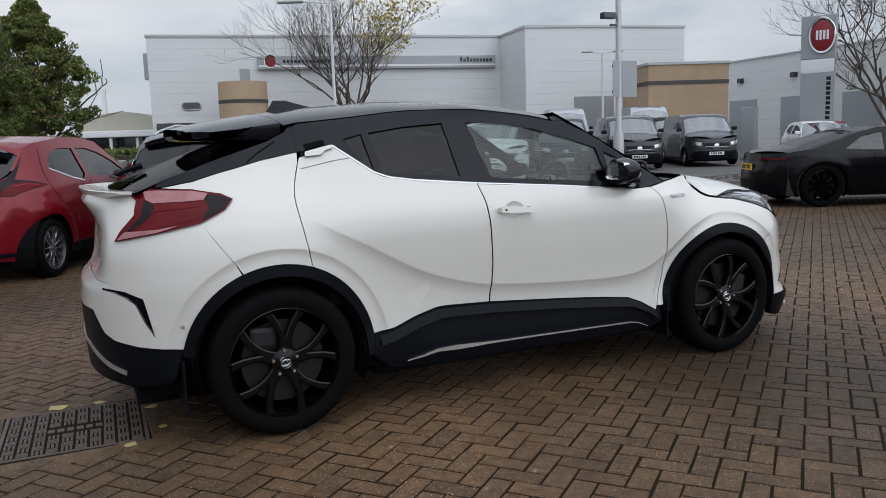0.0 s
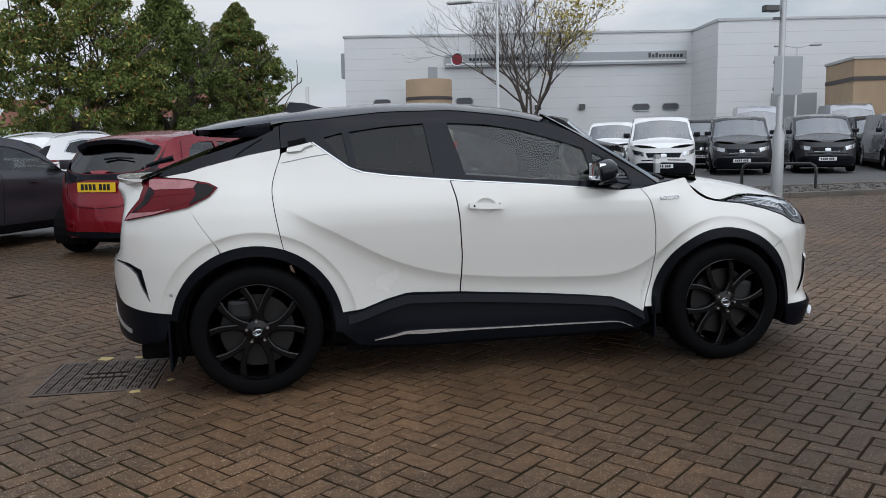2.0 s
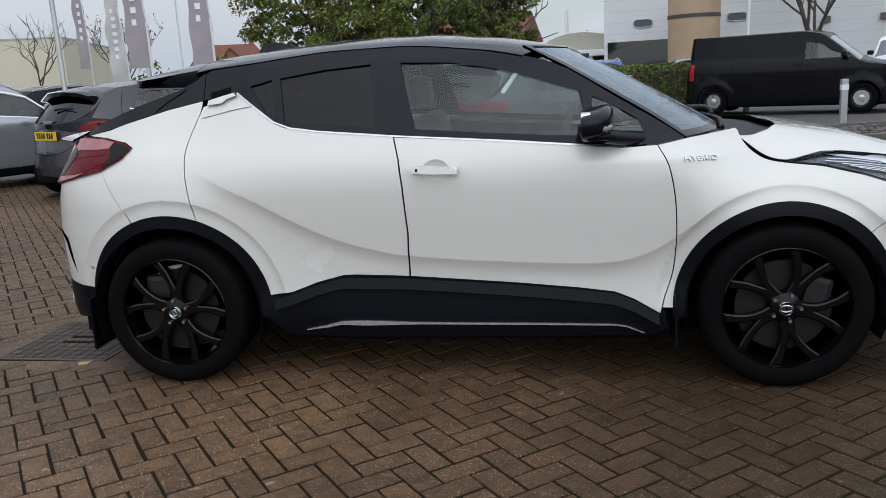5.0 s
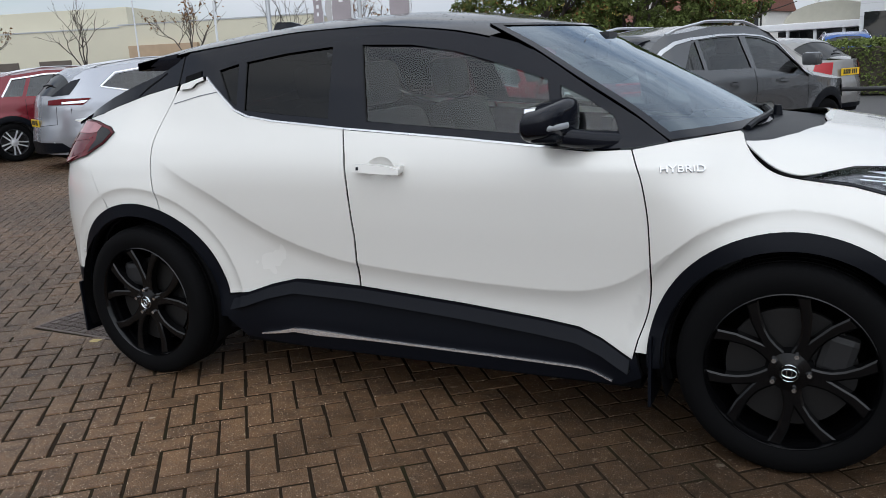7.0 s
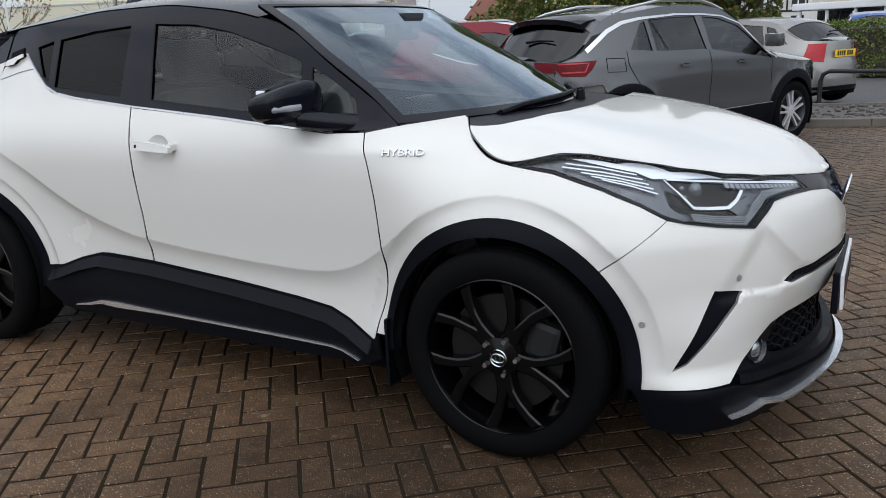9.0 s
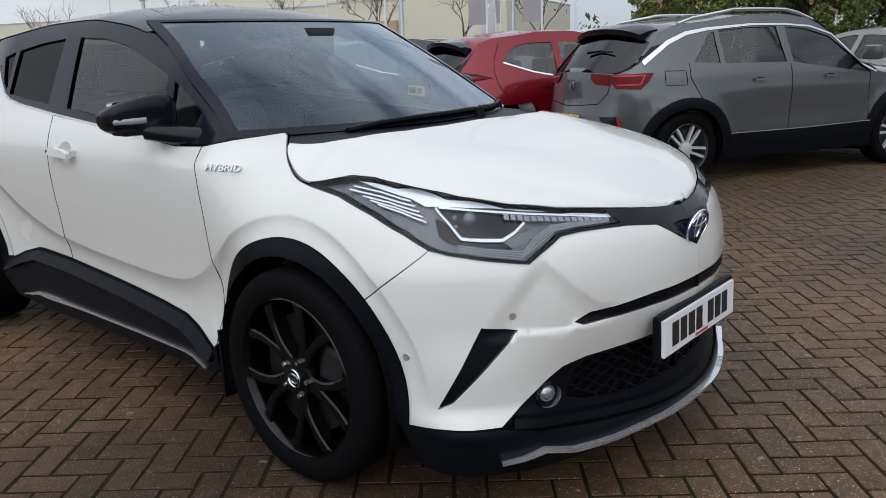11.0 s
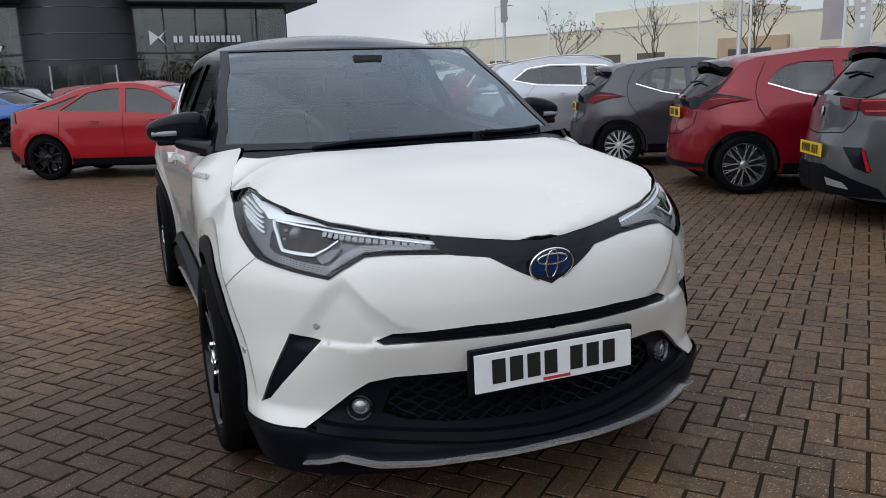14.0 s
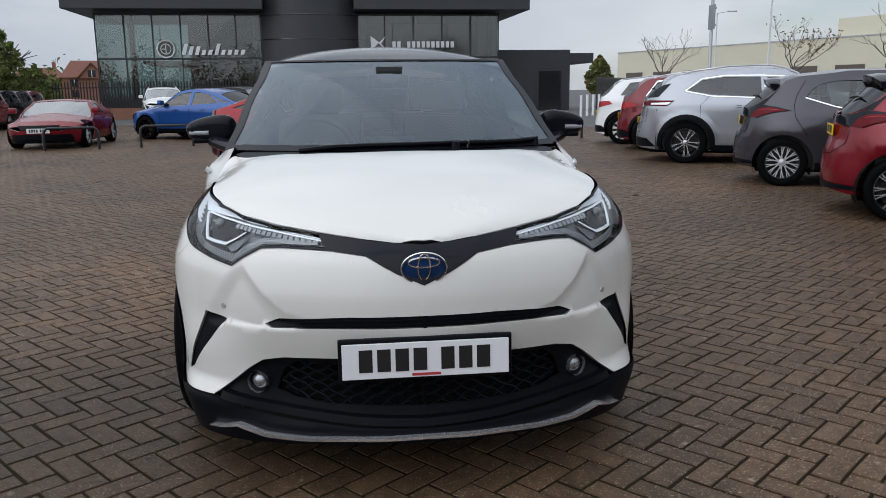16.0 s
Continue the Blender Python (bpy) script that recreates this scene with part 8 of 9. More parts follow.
def house(x, y, h, w, dep, eave, ridge, wallm, label, timber=False):
    t = thing("house", pose(x, y, 0, 0, 0, h), label, "house", "houses in the distance")
    boxed("wall", (-w / 2, -dep / 2, -.3, w / 2, dep / 2, eave), wallm, t)
    bm = bmesh.new()
    o, e = .4, w / 2 + .4
    hip = 0 if timber else w * .22
    low = [bm.verts.new(q) for q in ((-e, -dep / 2 - o, eave - .15), (e, -dep / 2 - o, eave - .15), (e, dep / 2 + o, eave - .15), (-e, dep / 2 + o, eave - .15))]
    top = [bm.verts.new(q) for q in ((-e + hip, 0, ridge), (e - hip, 0, ridge))]
    for q in ((low[0], low[1], top[1], top[0]), (low[2], low[3], top[0], top[1]), (low[1], low[2], top[1]), (low[3], low[0], top[0]), (low[3], low[2], low[1], low[0])):
        bm.faces.new(q)
    part("roof", bm, ROOF_RED, t, "red tiled roof")
    rise = (ridge - eave) * .8
    bm = bmesh.new()
    prism(bm, [(-w * .22, eave - .3), (w * .22, eave - .3), (0, eave - .1 + rise)], -dep / 2 - .55, -dep / 2 + .5)
    part("gable", bm, wallm, t, "front gable")
    bm = bmesh.new()
    for sg in (-1, 1):
        prism(bm, [(sg * (w * .22 + .25), eave - .35), (sg * (w * .22 + .25), eave - .1), (0, eave + .12 + rise), (0, eave - .1 + rise)], -dep / 2 - .8, .5)
    bmesh.ops.recalc_face_normals(bm, faces=bm.faces[:])
    part("gable_roof", bm, ROOF_RED, t, "red tiled gable roof")
    gw = boxed("gable_window", (-.6, -dep / 2 - .6, eave - .1, .6, -dep / 2 - .5, eave + 1.0), WIN_DARK, t)
    boxed("window_frame", (-.05, -dep / 2 - .63, eave - .1, .05, -dep / 2 - .5, eave + 1.0), SIGN_WHITE, gw)
    boxed("chimney", (w * .25, -.3, ridge - .8, w * .25 + .7, .4, ridge + 1.1), BRICK_H, t, 0, "brick chimney")
    for wx in (-.3, .3):
        for wz in (.9, eave * .62):
            wn = boxed("window", (wx * w - .6, -dep / 2 - .03, wz, wx * w + .6, -dep / 2 + .05, wz + 1.15), WIN_DARK, t)
            boxed("window_frame", (wx * w - .05, -dep / 2 - .05, wz, wx * w + .05, -dep / 2 + .05, wz + 1.15), SIGN_WHITE, wn)
    if timber:
        for k in range(-3, 4):
            boxed("timber", (k * w / 7 - .08, -dep / 2 - .04, 2.4, k * w / 7 + .08, -dep / 2 - .003, eave), TIMBER, t)
        boxed("timber", (-w / 2, -dep / 2 - .045, 2.4, w / 2, -dep / 2 - .003, 2.6), TIMBER, t)


house(-30, 108, -12, 12, 8, 4.2, 7.6, RENDER_W, "half-timbered house with a red tiled roof", True)
house(-7.0, 87, -14, 6.5, 8, 4.6, 7.6, RENDER_W, "rendered house with a red tiled roof", True)
house(-16, 95, -14, 10, 8, 4.6, 7.6, RENDER_W, "rendered house with a red tiled roof")
house(-47, 106, 24, 11, 8, 4.0, 7.2, BRICK_H, "brick house with a red tiled roof")
house(-139, -42.5, 108, 9, 9, 4.2, 6.9, BRICK_H, "brick house with a hipped red roof")
house(-165, -60, 108, 10, 9, 4.4, 6.6, BRICK_H, "brick house with a hipped red roof")

# the dark glass showroom at the end of the lot; x across its front, y into it
SHOW_PANE = pane("showroom_pane", (.60, .68, .67), 2.2)
DS = pose(-41.3, -14.9, 0, 0, 0, 92)
ds = thing("dark_showroom", DS, "two-storey charcoal and glass showroom with an overhanging flat roof", "building")


def glazed(x0, x1):
    boxed("glazing", (x0, 1.2, .9, x1, 1.32, 5.7), SHOW_PANE, ds, 0, "dark reflecting glass")
    n = max(2, round((x1 - x0) / 1.55))
    for i in range(n + 1):
        x = x0 + (x1 - x0) * i / n
        boxed("mullion", (x - .03, 1.12, .9, x + .03, 1.2, 5.7), DARK_CLAD, ds)
    for z in (.95, 3.2, 5.6):
        boxed("transom", (x0, 1.10, z - .05, x1, 1.2, z + .05), DARK_CLAD, ds)
    boxed("plinth", (x0, 1.15, -.2, x1, 1.4, .9), DARK_CLAD, ds)


glazed(1.3, 10.3)
glazed(15.5, 23.9)
boxed("rear_wall", (5.0, 9.5, -.2, 23.8, 9.8, 6.3), DARK_CLAD, ds)
boxed("rear_glazing", (1.42, 9.5, .9, 5.0, 9.62, 5.7), SHOW_PANE, ds, 0, "clear glass")
for x in (1.45, 3.2):
    boxed("mullion", (x - .03, 9.62, .9, x + .03, 9.7, 5.7), DARK_CLAD, ds)
boxed("end_wall", (1.3, 1.4, -.2, 1.42, 9.5, 5.7), SHOW_PANE, ds, 0, "dark glass")
boxed("end_wall", (23.6, 1.4, -.2, 23.9, 9.5, 5.7), SHOP_GLASS, ds, 0, "dark glass")
boxed("show_floor", (3.4, 2.6, 2.95, 23.5, 9.4, 3.15), DARK_CLAD, ds, 0, "upper floor")
for i in range(6):
    boxed("column", (2.6 + 4.1 * i, 3.2, -.2, 2.9 + 4.1 * i, 3.5, 5.7), DARK_CLAD, ds)
boxed("roof", (.0, -.4, 5.75, 10.4, 10.4, 6.65), DARK_CLAD, ds, .03, "charcoal overhanging roof")
boxed("roof", (15.4, -.4, 5.75, 25.4, 10.4, 6.65), DARK_CLAD, ds, .03, "charcoal overhanging roof")
bm = bmesh.new()
lathe(bm, [(.001, 6.9), (3.3, 6.9), (3.3, -.2)], 40, "z")
bmesh.ops.translate(bm, vec=(12.9, 3.0, 0), verts=bm.verts)
drum = part("entrance_drum", bm, DARK_CLAD, ds, "charcoal panelled drum", smooth=40)
for z in (1.6, 2.9, 4.2, 5.5):
    bm = bmesh.new()
    lathe(bm, [(3.31, z - .025), (3.32, z), (3.31, z + .025)], 40, "z")
    bmesh.ops.translate(bm, vec=(12.9, 3.0, 0), verts=bm.verts)
    part("panel_joint", bm, WIN_DARK, drum)
boxed("entrance_glazing", (11.3, -.34, 0, 14.5, .3, 2.6), SHOP_GLASS, ds, 0, "dark glass doors")
for i in range(5):
    boxed("door_post", (11.3 + .78 * i, -.4, 0, 11.38 + .78 * i, -.34, 2.6), GALV if i in (0, 4) else DARK_CLAD, ds)
# plain bars and shapes in place of the makers' names
bm = bmesh.new()
for i in range(10):
    h, x = (.60 if i in (0, 5) else .46 if i in (1, 2) else .27), 5.8 + i * .355
    prism(bm, [(x, 3.40), (x + .20, 3.40), (x + .20 + .3 * h, 3.40 + h), (x + .3 * h, 3.40 + h)], 1.0, 1.06)
tagged(part("sign_lettering", bm, SIGN_WHITE, ds, "white script-like bars"), kind="stuff")
bm = bmesh.new()
lathe(bm, [(.001, 1.0), (.40, 1.0), (.44, 1.06)], 28)
bmesh.ops.translate(bm, vec=(4.98, 0, 3.72), verts=bm.verts)
emb = part("round_sign", bm, WIN_DARK, ds, "round dark emblem", smooth=40)
bm = bmesh.new()
for r, w in ((.46, .045), (.27, .025)):
    tube(bm, [(4.98 + r * math.cos(a), .98, 3.72 + r * math.sin(a)) for a in np.linspace(0, 2 * math.pi, 33)], w, 6)
box(bm, 4.96, .97, 3.5, 5.0, 1.0, 3.94)
box(bm, 4.78, .97, 3.7, 4.98, 1.0, 3.74)
part("emblem_ring", bm, SIGN_WHITE, emb, "white rings", smooth=60)
bm = bmesh.new()
for i in range(13):
    if i != 2:
        box(bm, 17.6 + i * .285, 1.0, 3.75, 17.6 + i * .285 + .19, 1.06, 4.1)
tagged(part("sign_lettering", bm, SIGN_WHITE, ds, "white capital-like bars"), kind="stuff")
bm = bmesh.new()
for o in ([(16.35, 3.6), (16.35, 4.4), (16.85, 4.05)], [(16.8, 4.02), (17.25, 4.4), (16.95, 4.0), (17.25, 3.55)]):
    prism(bm, o, 1.0, 1.06)
part("star_sign", bm, SIGN_WHITE, ds, "white angular emblem")
boxed("wing", (23.95, 3.2, -.2, 29.0, 10, 3.7), DARK_CLAD, ds, .02, "single-storey charcoal wing")
boxed("wing_canopy", (29.0, 3.4, 2.9, 30.6, 9, 3.5), DARK_CLAD, ds, .02)
boxed("wing_door", (27.0, 3.1, 0, 28.4, 3.25, 2.4), SHOP_GLASS, ds, 0, "glass door")
boxed("low_brick_wall", (-3, -1.2, -.2, 10, -.9, .55), BRICK_H, ds, 0, "low brick wall")

# long beige sheds
shed, d7 = wall_block("beige_warehouse", (-109, 39), (-62, 56), 30, 6.2, BEIGE, "long beige rendered retail shed with loading doors")
for i in range(8):
    boxed("loading_door", (2 + 5.6 * i, -.08, 0, 5.4 + 5.6 * i, -.004, 3.4), mat("brown_shutter", (.10, .08, .065), .7) if i == 0 else bpy.data.materials["brown_shutter"], shed, .02, "brown loading door")
boxed("parapet", (34, 2, 6.1, 50, 20, 8.3), BEIGE, shed, .03)
shed2, d8 = wall_block("beige_retail_hall", (-62, 56.0), (-43.8, 62.6), 30, 6.4, BEIGE, "beige retail hall with tan brick bays")
boxed("brick_bay", (1, -.6, 0, 8, -.004, 4.4), TAN, shed2, .02, "tan brick bay")
boxed("bay_opening", (2.2, -.7, 0, 6.5, -.55, 3.3), WIN_DARK, shed2, 0, "dark opening")


# ---- posts, rails, signs, fences ----
def lamp_post(x, y, h, az, heads=1, arm=1.6, material=None, label="slim white lamp post with a flat head"):
    t = thing("lamp_post", pose(x, y, 0, 0, 0, az), label, "lamp post", "lamp posts")
    bm = bmesh.new()
    lathe(bm, [(.001, -.05), (.075, -.05), (.07, 1.2), (.05, 1.3), (.035, h)], 12, "z")
    part("post", bm, material or WHITE_POLE, t, smooth=60)
    for k in range(heads):
        s = 1 if k == 0 else -1
        bm = bmesh.new()
        tube(bm, [(0, 0, h - .03), (s * arm * .5, 0, h + .06), (s * arm * .6, 0, h + .07)], .022, 6)
        a = part("arm", bm, WHITE_POLE, t)
        boxed("lamp_head", (min(s * arm * .5, s * arm), -.11, h + .03, max(s * arm * .5, s * arm), .11, h + .10), GALV, t, .025, "flat grey head")


lamp_post(5.0, 17.9, 5.2, 150, 1, 1.5)
lamp_post(19.2, 24.4, 4.7, -20, 2, .9)
lamp_post(-17.0, 31.0, 6.6, -10, 2, 1.5)
lamp_post(-20.5, 22.0, 6.3, 30, 1, 1.4)
lamp_post(-31.5, 19.5, 5.6, 60, 1, 1.2)
lamp_post(-46.5, 24.0, 6.0, 60, 1, 1.2)
lamp_post(-33.0, 30.0, 6.4, 30, 1, 1.5)


def mast(x, y, h, r, label, board=None, cctv=None):
    t = thing("column", pose(x, y, 0), label, "post", "steel columns")
    bm = bmesh.new()
    lathe(bm, [(.001, -.05), (r * 1.9, -.05), (r * 1.9, 1.25), (r * 1.1, 1.4), (r * .8, h)], 14, "z")
    part("post", bm, GALV, t, smooth=60)
    if board:
        z, w, hh = board
        b = boxed("sign_back", (-w * .3, -.06, z, w * .7, -.045, z + hh), SIGN_GREY, t, .004, "back of a sign plate")
        for q in (.15, .85):
            boxed("bracket", (-w * .3, -.045, z + hh * q - .03, w * .7, -.02, z + hh * q + .03), WIN_DARK, t)
    if cctv:
        bm = bmesh.new()
        box(bm, -.42, -.08, cctv, -.12, .08, cctv + .13, .02)
        box(bm, -.2, -.03, cctv - .14, 0, .03, cctv - .1)
        part("camera_housing", bm, WIN_DARK, t, "dark security camera")
    return t


mast(8.55, 9.5, 9.5, .06, "tall galvanised column with a sign and a camera", (2.05, .62, .75), 3.65)
mast(-10.6, 12.4, 11, .05, "tall galvanised column behind the cars")
mast(-22.0, 12.2, 11, .055, "tall galvanised column behind the cars", (3.2, .5, .8))
mast(-12.7, 20.0, 11, .06, "tall galvanised column behind the cars")


def hoop(xa, ya, xb, yb, h=.5, z=0.0, r=.034):
    bm = bmesh.new()
    d = Vector((xb - xa, yb - ya, 0))
    pts = [(0, -.1), (0, h * .7), (.02, h * .9), (.08, h), (.92, h), (.98, h * .9), (1, h * .7), (1, -.1)]
    tube(bm, [(xa + d.x * t, ya + d.y * t, q + z) for t, q in pts], r, 8)
    tagged(part("hoop_barrier", bm, STEEL_BLACK, None, smooth=60), "black painted steel hoop barrier set in the ground", "barrier", "hoop barriers")


hoop(9.15, 11.75, 10.3, 10.7, .55, .07)
hoop(1.35, 10.9, 2.9, 10.4, .5, .07)
hoop(-.9, 10.3, .6, 10.6, .5, .07)
hoop(-15.2, -7.25, -15.5, -6.1, .52)
hoop(-15.8, -5.2, -16.05, -4.0, .52)
hoop(-16.15, 6.0, -16.4, 4.8, .52)
for x, y in ((7.35, 12.4), (5.6, 12.2)):
    bm = bmesh.new()
    box(bm, -.06, -.06, -.1, .06, .06, .86, .012)
    b = part("bollard", bm, GALV, None)
    b.location = (x, y, .0)
    tagged(b, "square galvanised bollard with a white band", "bollard", "bollards")
    boxed("white_band", (-.062, -.062, .66, .062, .062, .76), SIGN_WHITE, b)
for i in range(5):
    bm = bmesh.new()
    lathe(bm, [(.001, 1.0), (.06, 1.0), (.06, -.05)], 10, "z")
    b = part("bollard", bm, SIGN_WHITE, None, smooth=40)
    b.location = (-33.0 - .8 * i, 11.0 + .55 * i, 0)
    tagged(b, "white round bollard by the showroom", "bollard", "white bollards")
# brand totem, drawn with plain shapes
tot = thing("sign_totem", pose(25.8, 18.9, 0, 0, 0, -62) @ Matrix.Diagonal((.82, 1, 1.15, 1)), "tall silver sign totem with a dark red round badge", "sign")
boxed("panel", (-.78, -.12, 0, .78, .12, 3.0), SIGN_GREY, tot, .02)
boxed("mirror_band", (-.76, -.10, 3.0, .76, .10, 3.45), M["chrome"], tot)
boxed("head_panel", (-.8, -.14, 3.45, .8, .14, 4.95), SIGN_GREY, tot, .03)
bm = bmesh.new()
lathe(bm, [(.001, -.26), (.46, -.25), (.52, -.22)], 32)
bmesh.ops.translate(bm, vec=(.2, 0, 4.25), verts=bm.verts)
badge = part("round_badge", bm, SIGN_RED, tot, "dark red disc", smooth=40)
bm = bmesh.new()
tube(bm, [(.2 + .58 * math.cos(a), -.2, 4.25 + .58 * math.sin(a)) for a in np.linspace(0, 2 * math.pi, 33)], .06, 6)
part("badge_ring", bm, M["chrome"], badge, "chrome ring", smooth=60)
bm = bmesh.new()
for i in range(4):
    box(bm, -.08 + i * .16, -.275, 4.1, .02 + i * .16, -.255, 4.42)
part("badge_bars", bm, SIGN_WHITE, badge, "white bars")
bm = bmesh.new()
for i in range(9):
    box(bm, .42, -.135, 1.35 + i * .17, .62, -.12, 1.47 + i * .17)
tagged(part("sign_lettering", bm, WIN_DARK, tot, "dark bars"), kind="stuff")
boxed("plinth_box", (-3.6, -.3, 0, -2.9, .3, 1.9), SIGN_GREY, tot, .02, "grey cabinet")


def fence(a, b, h=1.75):
    d = math.hypot(b[0] - a[0], b[1] - a[1])
    t = thing("palisade_fence", pose(a[0], a[1], 0, 0, 0, math.degrees(math.atan2(b[1] - a[1], b[0] - a[0]))), "black steel palisade fence at the edge of the lot", "fence")
    for z in (.35, h - .35):
        boxed("rail", (0, -.025, z - .03, d, .025, z + .03), STEEL_BLACK, t)
    n = int(d / .16)
    me = None
    for i in range(n):
        if me is None:
            bm = bmesh.new()
            prism(bm, [(-.035, .02), (.035, .02), (.035, h - .08), (0, h), (-.035, h - .08)], -.05, -.03)
            o = part("pale", bm, STEEL_BLACK, t)
            me = o.data
        else:
            o = new("pale", me)
            o.parent = t
        o.location = (i * .16 + .08, 0, 0)


fence((-41.5, -15.9), (-41.8, 6.5), 2.0)
fence((-36.5, 12.8), (-44.5, 17.5), 1.9)


def banner(x, y, h, az, material, label="tall brown feather flag on a white pole"):
    t = thing("feather_flag", pose(x, y, 0, 0, 0, az), label, "flag", "feather flags")
    bm = bmesh.new()
    tube(bm, [(0, 0, -.1), (0, 0, h * .5), (-.12, 0, h * .9), (-.3, 0, h)], .035, 8, .015)
    part("pole", bm, WHITE_POLE, t, smooth=60)
    bm = bmesh.new()
    n = 22
    rows = []
    for i in range(n + 1):
        z = h * (.34 + .64 * i / n)
        w = .52 * (1 - .5 * (i / n) ** 3)
        off = -.12 * max(0, i / n - .3) / .7
        rows.append([bm.verts.new((off - w * q - .03 * math.sin(i * .9 + q * 3), .05 * math.sin(i * .55 + q * 4), z)) for q in (0, .33, .66, 1)])
    for a, b in zip(rows, rows[1:]):
        for j in range(3):
            bm.faces.new((a[j], a[j + 1], b[j + 1], b[j]))
    r0 = bmesh.ops.extrude_face_region(bm, geom=bm.faces[:])
    bmesh.ops.translate(bm, vec=(0, .012, 0), verts=[v for v in r0["geom"] if isinstance(v, bmesh.types.BMVert)])
    cl = part("cloth", bm, material, t, "faded cloth", smooth=60)
    bm = bmesh.new()
    for i in range(7):
        box(bm, -.33, -.035, h * (.52 + .05 * i), -.2, -.03, h * (.545 + .05 * i))
    part("cloth_bars", bm, SIGN_WHITE, cl, "pale bars")


FLAG = mat("mauve_grey_cloth", (.33, .29, .30), .8, vary=.2, scale=3)
for x, y, h, az in ((-8.0, 14.6, 5.6, 10), (-9.6, 14.5, 5.6, 12), (-22.7, 32.9, 7.6, 20)):
    banner(x, y, h, az, FLAG, "tall faded mauve-grey feather flag on a white pole")
banner(-13.2, 19.7, 4.6, 20, mat("pale_flag_cloth", (.5, .48, .47), .8, vary=.15, scale=3), "pale feather flag on a white pole")
WHITE_CLOTH = mat("white_flag_cloth", (.68, .69, .72), .7, vary=.1)
for x, y in ((-10.3, 31.5), (-9.6, 32.0)):
    banner(x, y, 4.4, 0, WHITE_CLOTH, "white feather flag under the trees")


# ---- trees and hedge ----
BARK = mat("grey_brown_bark", (.075, .06, .05), .9, vary=.4, scale=4, fine=40, bump=.01)
LEAF_G = mat("autumn_green_leaves", (.115, .150, .040), .75, spec=.15, vary=.3, scale=.6, fine=6, island=.9)
LEAF_D = mat("dark_green_leaves", (.115, .145, .042), .75, spec=.15, vary=.3, scale=.6, fine=6, island=.8)
LEAF_Y = mat("yellow_autumn_leaves", (.36, .30, .07), .6, vary=.3, scale=1, fine=6, island=.8)
LEAF_R = mat("rust_autumn_leaves", (.20, .10, .035), .75, spec=.15, vary=.3, scale=1, fine=6, island=.8)


def grow(bm, rng, p, d, length, r, depth, tips, spread=.55, lift=.25):
    n = 4
    pts = [p]
    q = p.copy()
    dd = d.copy()
    for _ in range(n):
        dd = (dd + Vector((rng.gauss(0, .16), rng.gauss(0, .16), rng.gauss(0, .1) + lift * .15))).normalized()
        q = q + dd * (length / n)
        pts.append(q.copy())
    tube(bm, pts, r, 6 if depth > 2 else 4, r * .62)
    if depth == 0:
        tips.append((q, dd))
        return
    if depth < 3:
        tips.append((q, dd))
    for k in range(rng.choice((2, 3, 3)) if depth > 1 else 3):
        t = rng.choice((2, 3, 4, 4))
        nd = (dd + Vector((rng.gauss(0, spread), rng.gauss(0, spread), rng.gauss(lift * .6, spread * .6)))).normalized()
        grow(bm, rng, pts[t], nd, length * rng.uniform(.62, .86), r * .60, depth - 1, tips, spread, lift)


def leaf_mesh(name, pts, size, material, parent, rng, flat=0.0):
    """Many single leaves, each a folded blade, on given points."""
    n = len(pts)
    c = np.array(pts)
    a = rng.normal(size=(n, 3))
    a /= np.linalg.norm(a, axis=1)[:, None]
    b = np.cross(a, rng.normal(size=(n, 3)))
    b /= np.linalg.norm(b, axis=1)[:, None]
    s = size * (.6 + .8 * rng.random(n))[:, None]
    nn = np.cross(a, b)
    v = np.stack([c - a * s, c + b * s * .45 + nn * s * .15, c + a * s, c - b * s * .45 + nn * s * .15], 1).reshape(-1, 3)
    i = np.arange(n) * 4
    f = np.concatenate([np.stack([i, i + 1, i + 2], 1), np.stack([i, i + 2, i + 3], 1)])
    me = bpy.data.meshes.new(name)
    me.vertices.add(len(v))
    me.vertices.foreach_set("co", v.ravel())
    me.loops.add(f.size)
    me.loops.foreach_set("vertex_index", f.ravel().astype(np.int32))
    me.polygons.add(len(f))
    me.polygons.foreach_set("loop_start", np.arange(0, f.size, 3, dtype=np.int32))
    me.materials.append(material)
    me.update(calc_edges=True)
    me.shade_flat()
    o = new(name, me)
    o.parent = parent
    return tagged(o, kind="stuff")


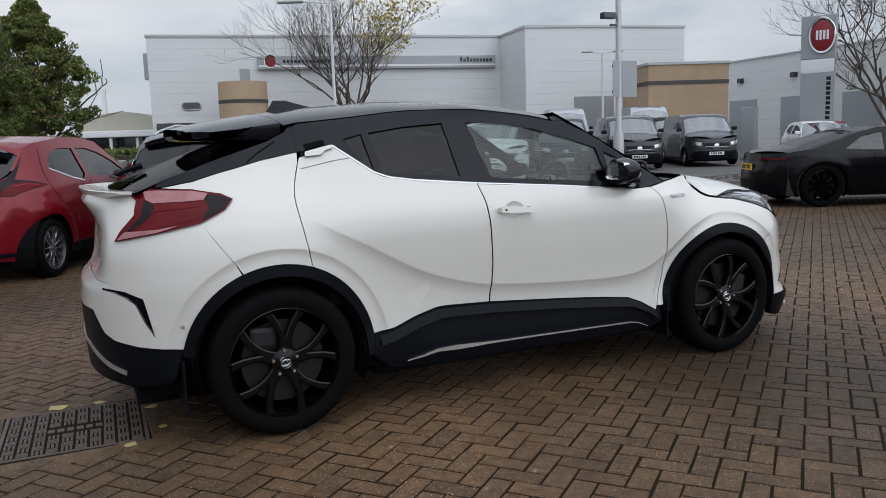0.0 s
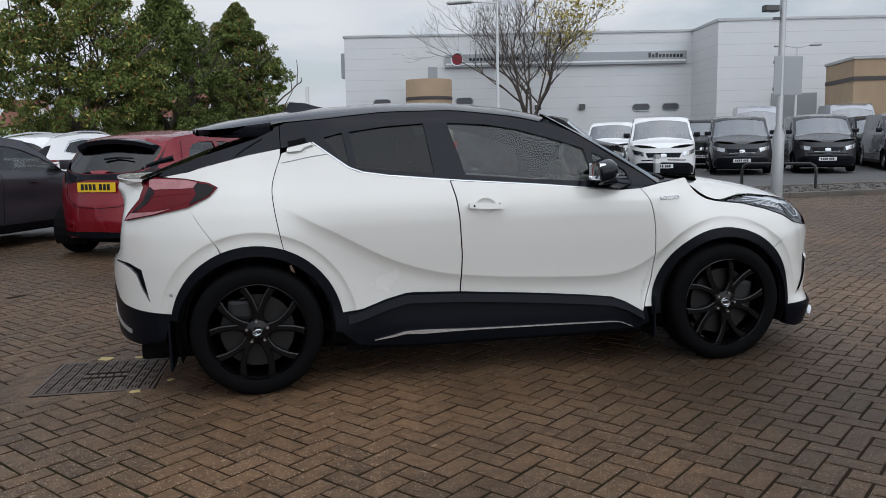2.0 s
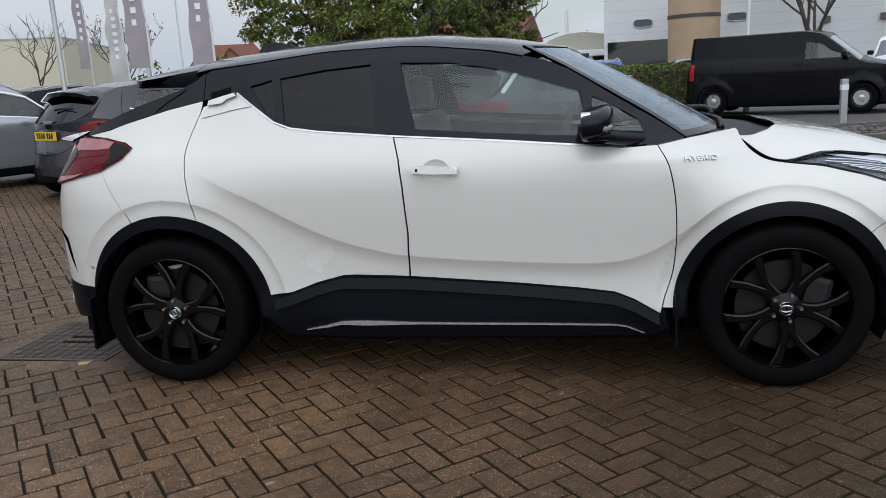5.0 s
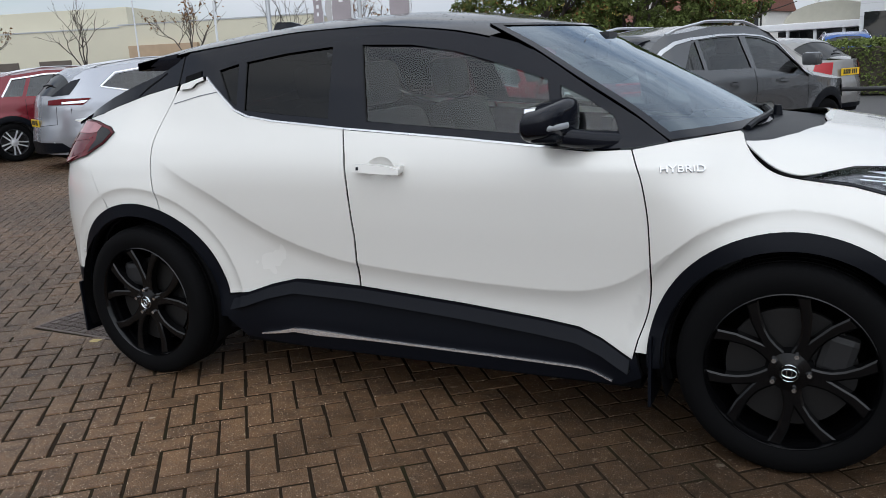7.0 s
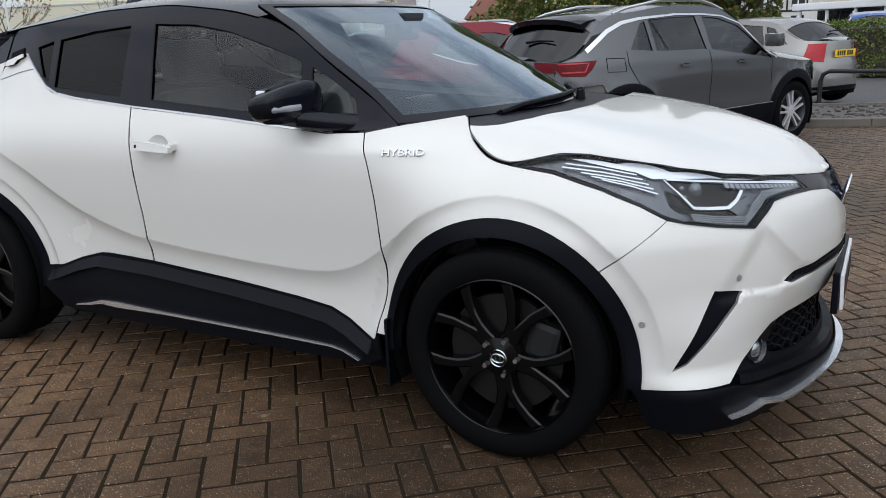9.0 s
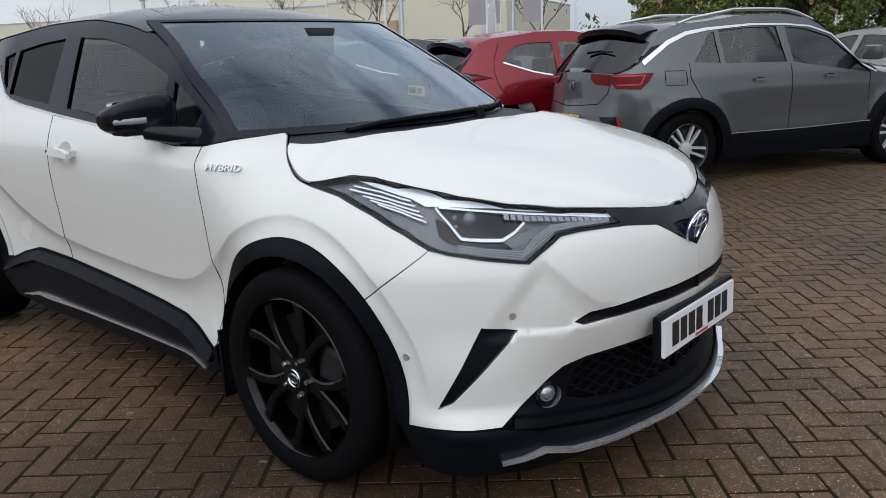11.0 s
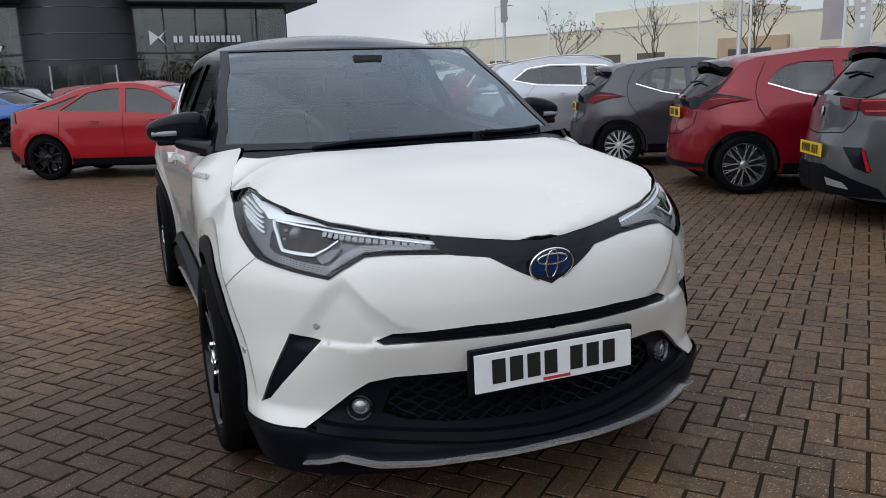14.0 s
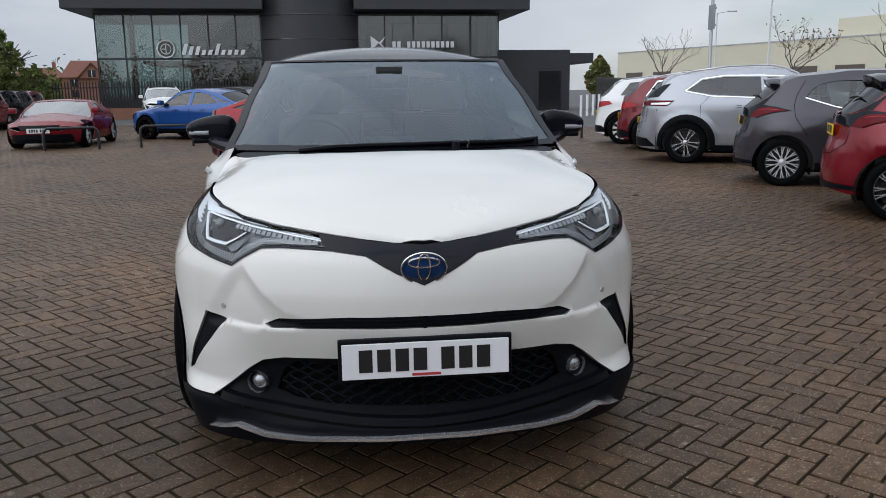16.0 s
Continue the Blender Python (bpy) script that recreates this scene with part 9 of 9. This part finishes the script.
def leafy_tree(x, y, h, wide, seed, leaves, label, base=1.6, count=14000, size=.068):
    rng, nr = random.Random(seed), np.random.default_rng(seed)
    t = thing("tree", pose(x, y, 0), label, "tree", "leafy trees")
    bm = bmesh.new()
    tips = []
    tube(bm, [(0, 0, -.2), (.05, .03, base * .6), (.02, 0, base + .4)], .17, 8, .13)
    for k in range(6):
        a = k * 2.4
        grow(bm, rng, Vector((0, 0, base + .15 * k)), Vector((math.cos(a) * .6, math.sin(a) * .6, 1)).normalized(), h * .28, .075, 2, tips)
    part("trunk", bm, BARK, t, smooth=60)
    # clumps fill an uneven egg
    clumps = []
    for _ in range(420):
        u = nr.random()
        z = base + (h - base) * u
        rad = wide / 2 * (math.sin(math.pi * min(1, (u * .93 + .10))) ** .55) * (1 if u < .45 else 1 - (u - .45) * .8)
        a, q = nr.random() * 6.283, nr.random() ** .5
        clumps.append((rad * q * math.cos(a), rad * q * math.sin(a), z, .16 + nr.random() * .26))
    groups = {}
    for i in range(count):
        c = clumps[int(nr.random() * len(clumps))]
        d = nr.normal(size=3)
        d /= np.linalg.norm(d)
        r = c[3] * wide / 5.2 * (.55 + .5 * nr.random())
        mt = leaves[0] if nr.random() < .62 else leaves[int(nr.random() * len(leaves))]
        groups.setdefault(mt.name, []).append((c[0] + d[0] * r, c[1] + d[1] * r, c[2] + d[2] * r * .8))
    for k, pts in groups.items():
        leaf_mesh("crown", pts, size, bpy.data.materials[k], t, nr)
    return t


def bare_tree(x, y, h, seed, label, leaves=None, depth=5, trunk=.16, spread=.5, side=None, base=1.3):
    rng, nr = random.Random(seed), np.random.default_rng(seed)
    t = thing("bare_tree", pose(x, y, 0), label, "tree", "bare trees")
    bm = bmesh.new()
    tips = []
    tube(bm, [(0, 0, -.2), (.03, .02, base)], trunk, 8, trunk * .8)
    for k in range(6 if depth > 4 else 4):
        a = k * 2.4 + seed
        grow(bm, rng, Vector((0, 0, base - .1 + .12 * k)), Vector((math.cos(a) * .62, math.sin(a) * .62, 1)).normalized(), h * .27, trunk * .5, depth - 1, tips, spread, .3)
    part("trunk", bm, BARK, t, "bare branches", smooth=60)
    if leaves:
        pts = []
        for p, d in tips:
            if side is None or (p.x * side[0] + p.y * side[1]) > side[2] * rng.random():
                for _ in range(rng.choice((0, 1, 1, 2, 3))):
                    pts.append((p.x + rng.gauss(0, .14), p.y + rng.gauss(0, .14), p.z + rng.gauss(0, .14)))
        leaf_mesh("leaves", pts, .10, leaves, t, nr)
    return t


bare_tree(11.4, 35.0, 10.2, 4, "almost bare tree with yellow leaves on one side", LEAF_Y, 7, .17, .46, (.9, -.45, 2.2))
bare_tree(32.4, 20.3, 10.5, 9, "bare tree behind the sign totem", LEAF_R, 7, .17, .6, (1, 0, 3), base=1.0)
leafy_tree(-8.0, 24.0, 8.0, 5.9, 21, (LEAF_G, LEAF_D, LEAF_D, LEAF_Y, LEAF_R), "green tree turning yellow beside the road", 1.3, 60000)
leafy_tree(-5.3, 26.8, 7.0, 4.6, 22, (LEAF_D, LEAF_D, LEAF_D, LEAF_G), "dark green tree beside the road", 1.2, 52000)
leafy_tree(-2.9, 29.5, 6.9, 4.3, 23, (LEAF_D, LEAF_D, LEAF_G, LEAF_R), "dark green tree turning brown beside the road", 1.2, 48000)
leafy_tree(-38.5, -17.6, 4.9, 3.2, 25, (LEAF_D, LEAF_D, LEAF_G), "dark green tree by the fence", .9, 16000, .1)
leafy_tree(-80, -30.4, 4.1, 2.6, 26, (LEAF_D,), "small dark conifer by the houses", .4, 4000, .2)
leafy_tree(-80, 27, 4.6, 3.0, 27, (LEAF_D, LEAF_R), "dark tree beyond the fence", .8, 5000, .2)
for i, (x, y) in enumerate(((-60, 26), (-48, 30.5), (-39.5, 32), (-33.0, 34), (-28.5, 37), (-25.0, 40))):
    bare_tree(x, y, 6.2, 40 + i, "small bare street tree before the beige shed", LEAF_R if i % 2 else None, 4, .09, .5, base=1.9)
# the last four are added out of view, to darken the showroom glass's reflections
for i, (x, y, w, h) in enumerate(((-150, -50, 40, 4.5), (-150, -70, 40, 5), (-34, 88, 40, 3.5), (-8, 92, 30, 3.0), (40, 85, 40, 3), (88, -34, 46, 10), (92, -4, 44, 9), (96, 22, 44, 8.5), (70, -62, 50, 9))):
    nr = np.random.default_rng(60 + i)
    t = thing("far_hedge", pose(x, y, 0, 0, 0, 90 if x > 60 else 0), "distant line of autumn trees", "trees", "distant trees")
    pts = nr.normal(size=(4500, 3)) * (w / 4, 2, 1) + (0, 0, 0)
    pts[:, 2] = np.abs(pts[:, 2]) * h * .38 * (1 + .5 * np.sin(pts[:, 0] * .7)) + .3
    leaf_mesh("foliage", pts, .38, LEAF_R if i % 2 else LEAF_D, t, nr)


def hedge(xa, ya, xb, yb, w, h, seed):
    nr = np.random.default_rng(seed)
    d = math.hypot(xb - xa, yb - ya)
    t = thing("hedge", pose(xa, ya, 0, 0, 0, math.degrees(math.atan2(yb - ya, xb - xa))), "clipped dark green hedge beyond the road", "hedge")
    boxed("undergrowth", (.1, -w / 2 + .12, 0, d - .1, w / 2 - .12, h - .12), BARK, t, .05, "dark twigs")
    n = int(d * 1500)
    q = nr.random((n, 3)) * (d, w, h) - (0, w / 2, 0)
    f = nr.integers(0, 3, n)
    q[f == 0, 1] = -w / 2 + nr.normal(0, .04, (f == 0).sum())
    q[f == 1, 2] = h + nr.normal(0, .04, (f == 1).sum())
    leaf_mesh("foliage", q, .05, LEAF_D, t, nr)


hedge(-3.0, 21.0, 4.2, 18.6, 1.0, 1.25, 31)


# ---- paving blocks ----
herringbone()
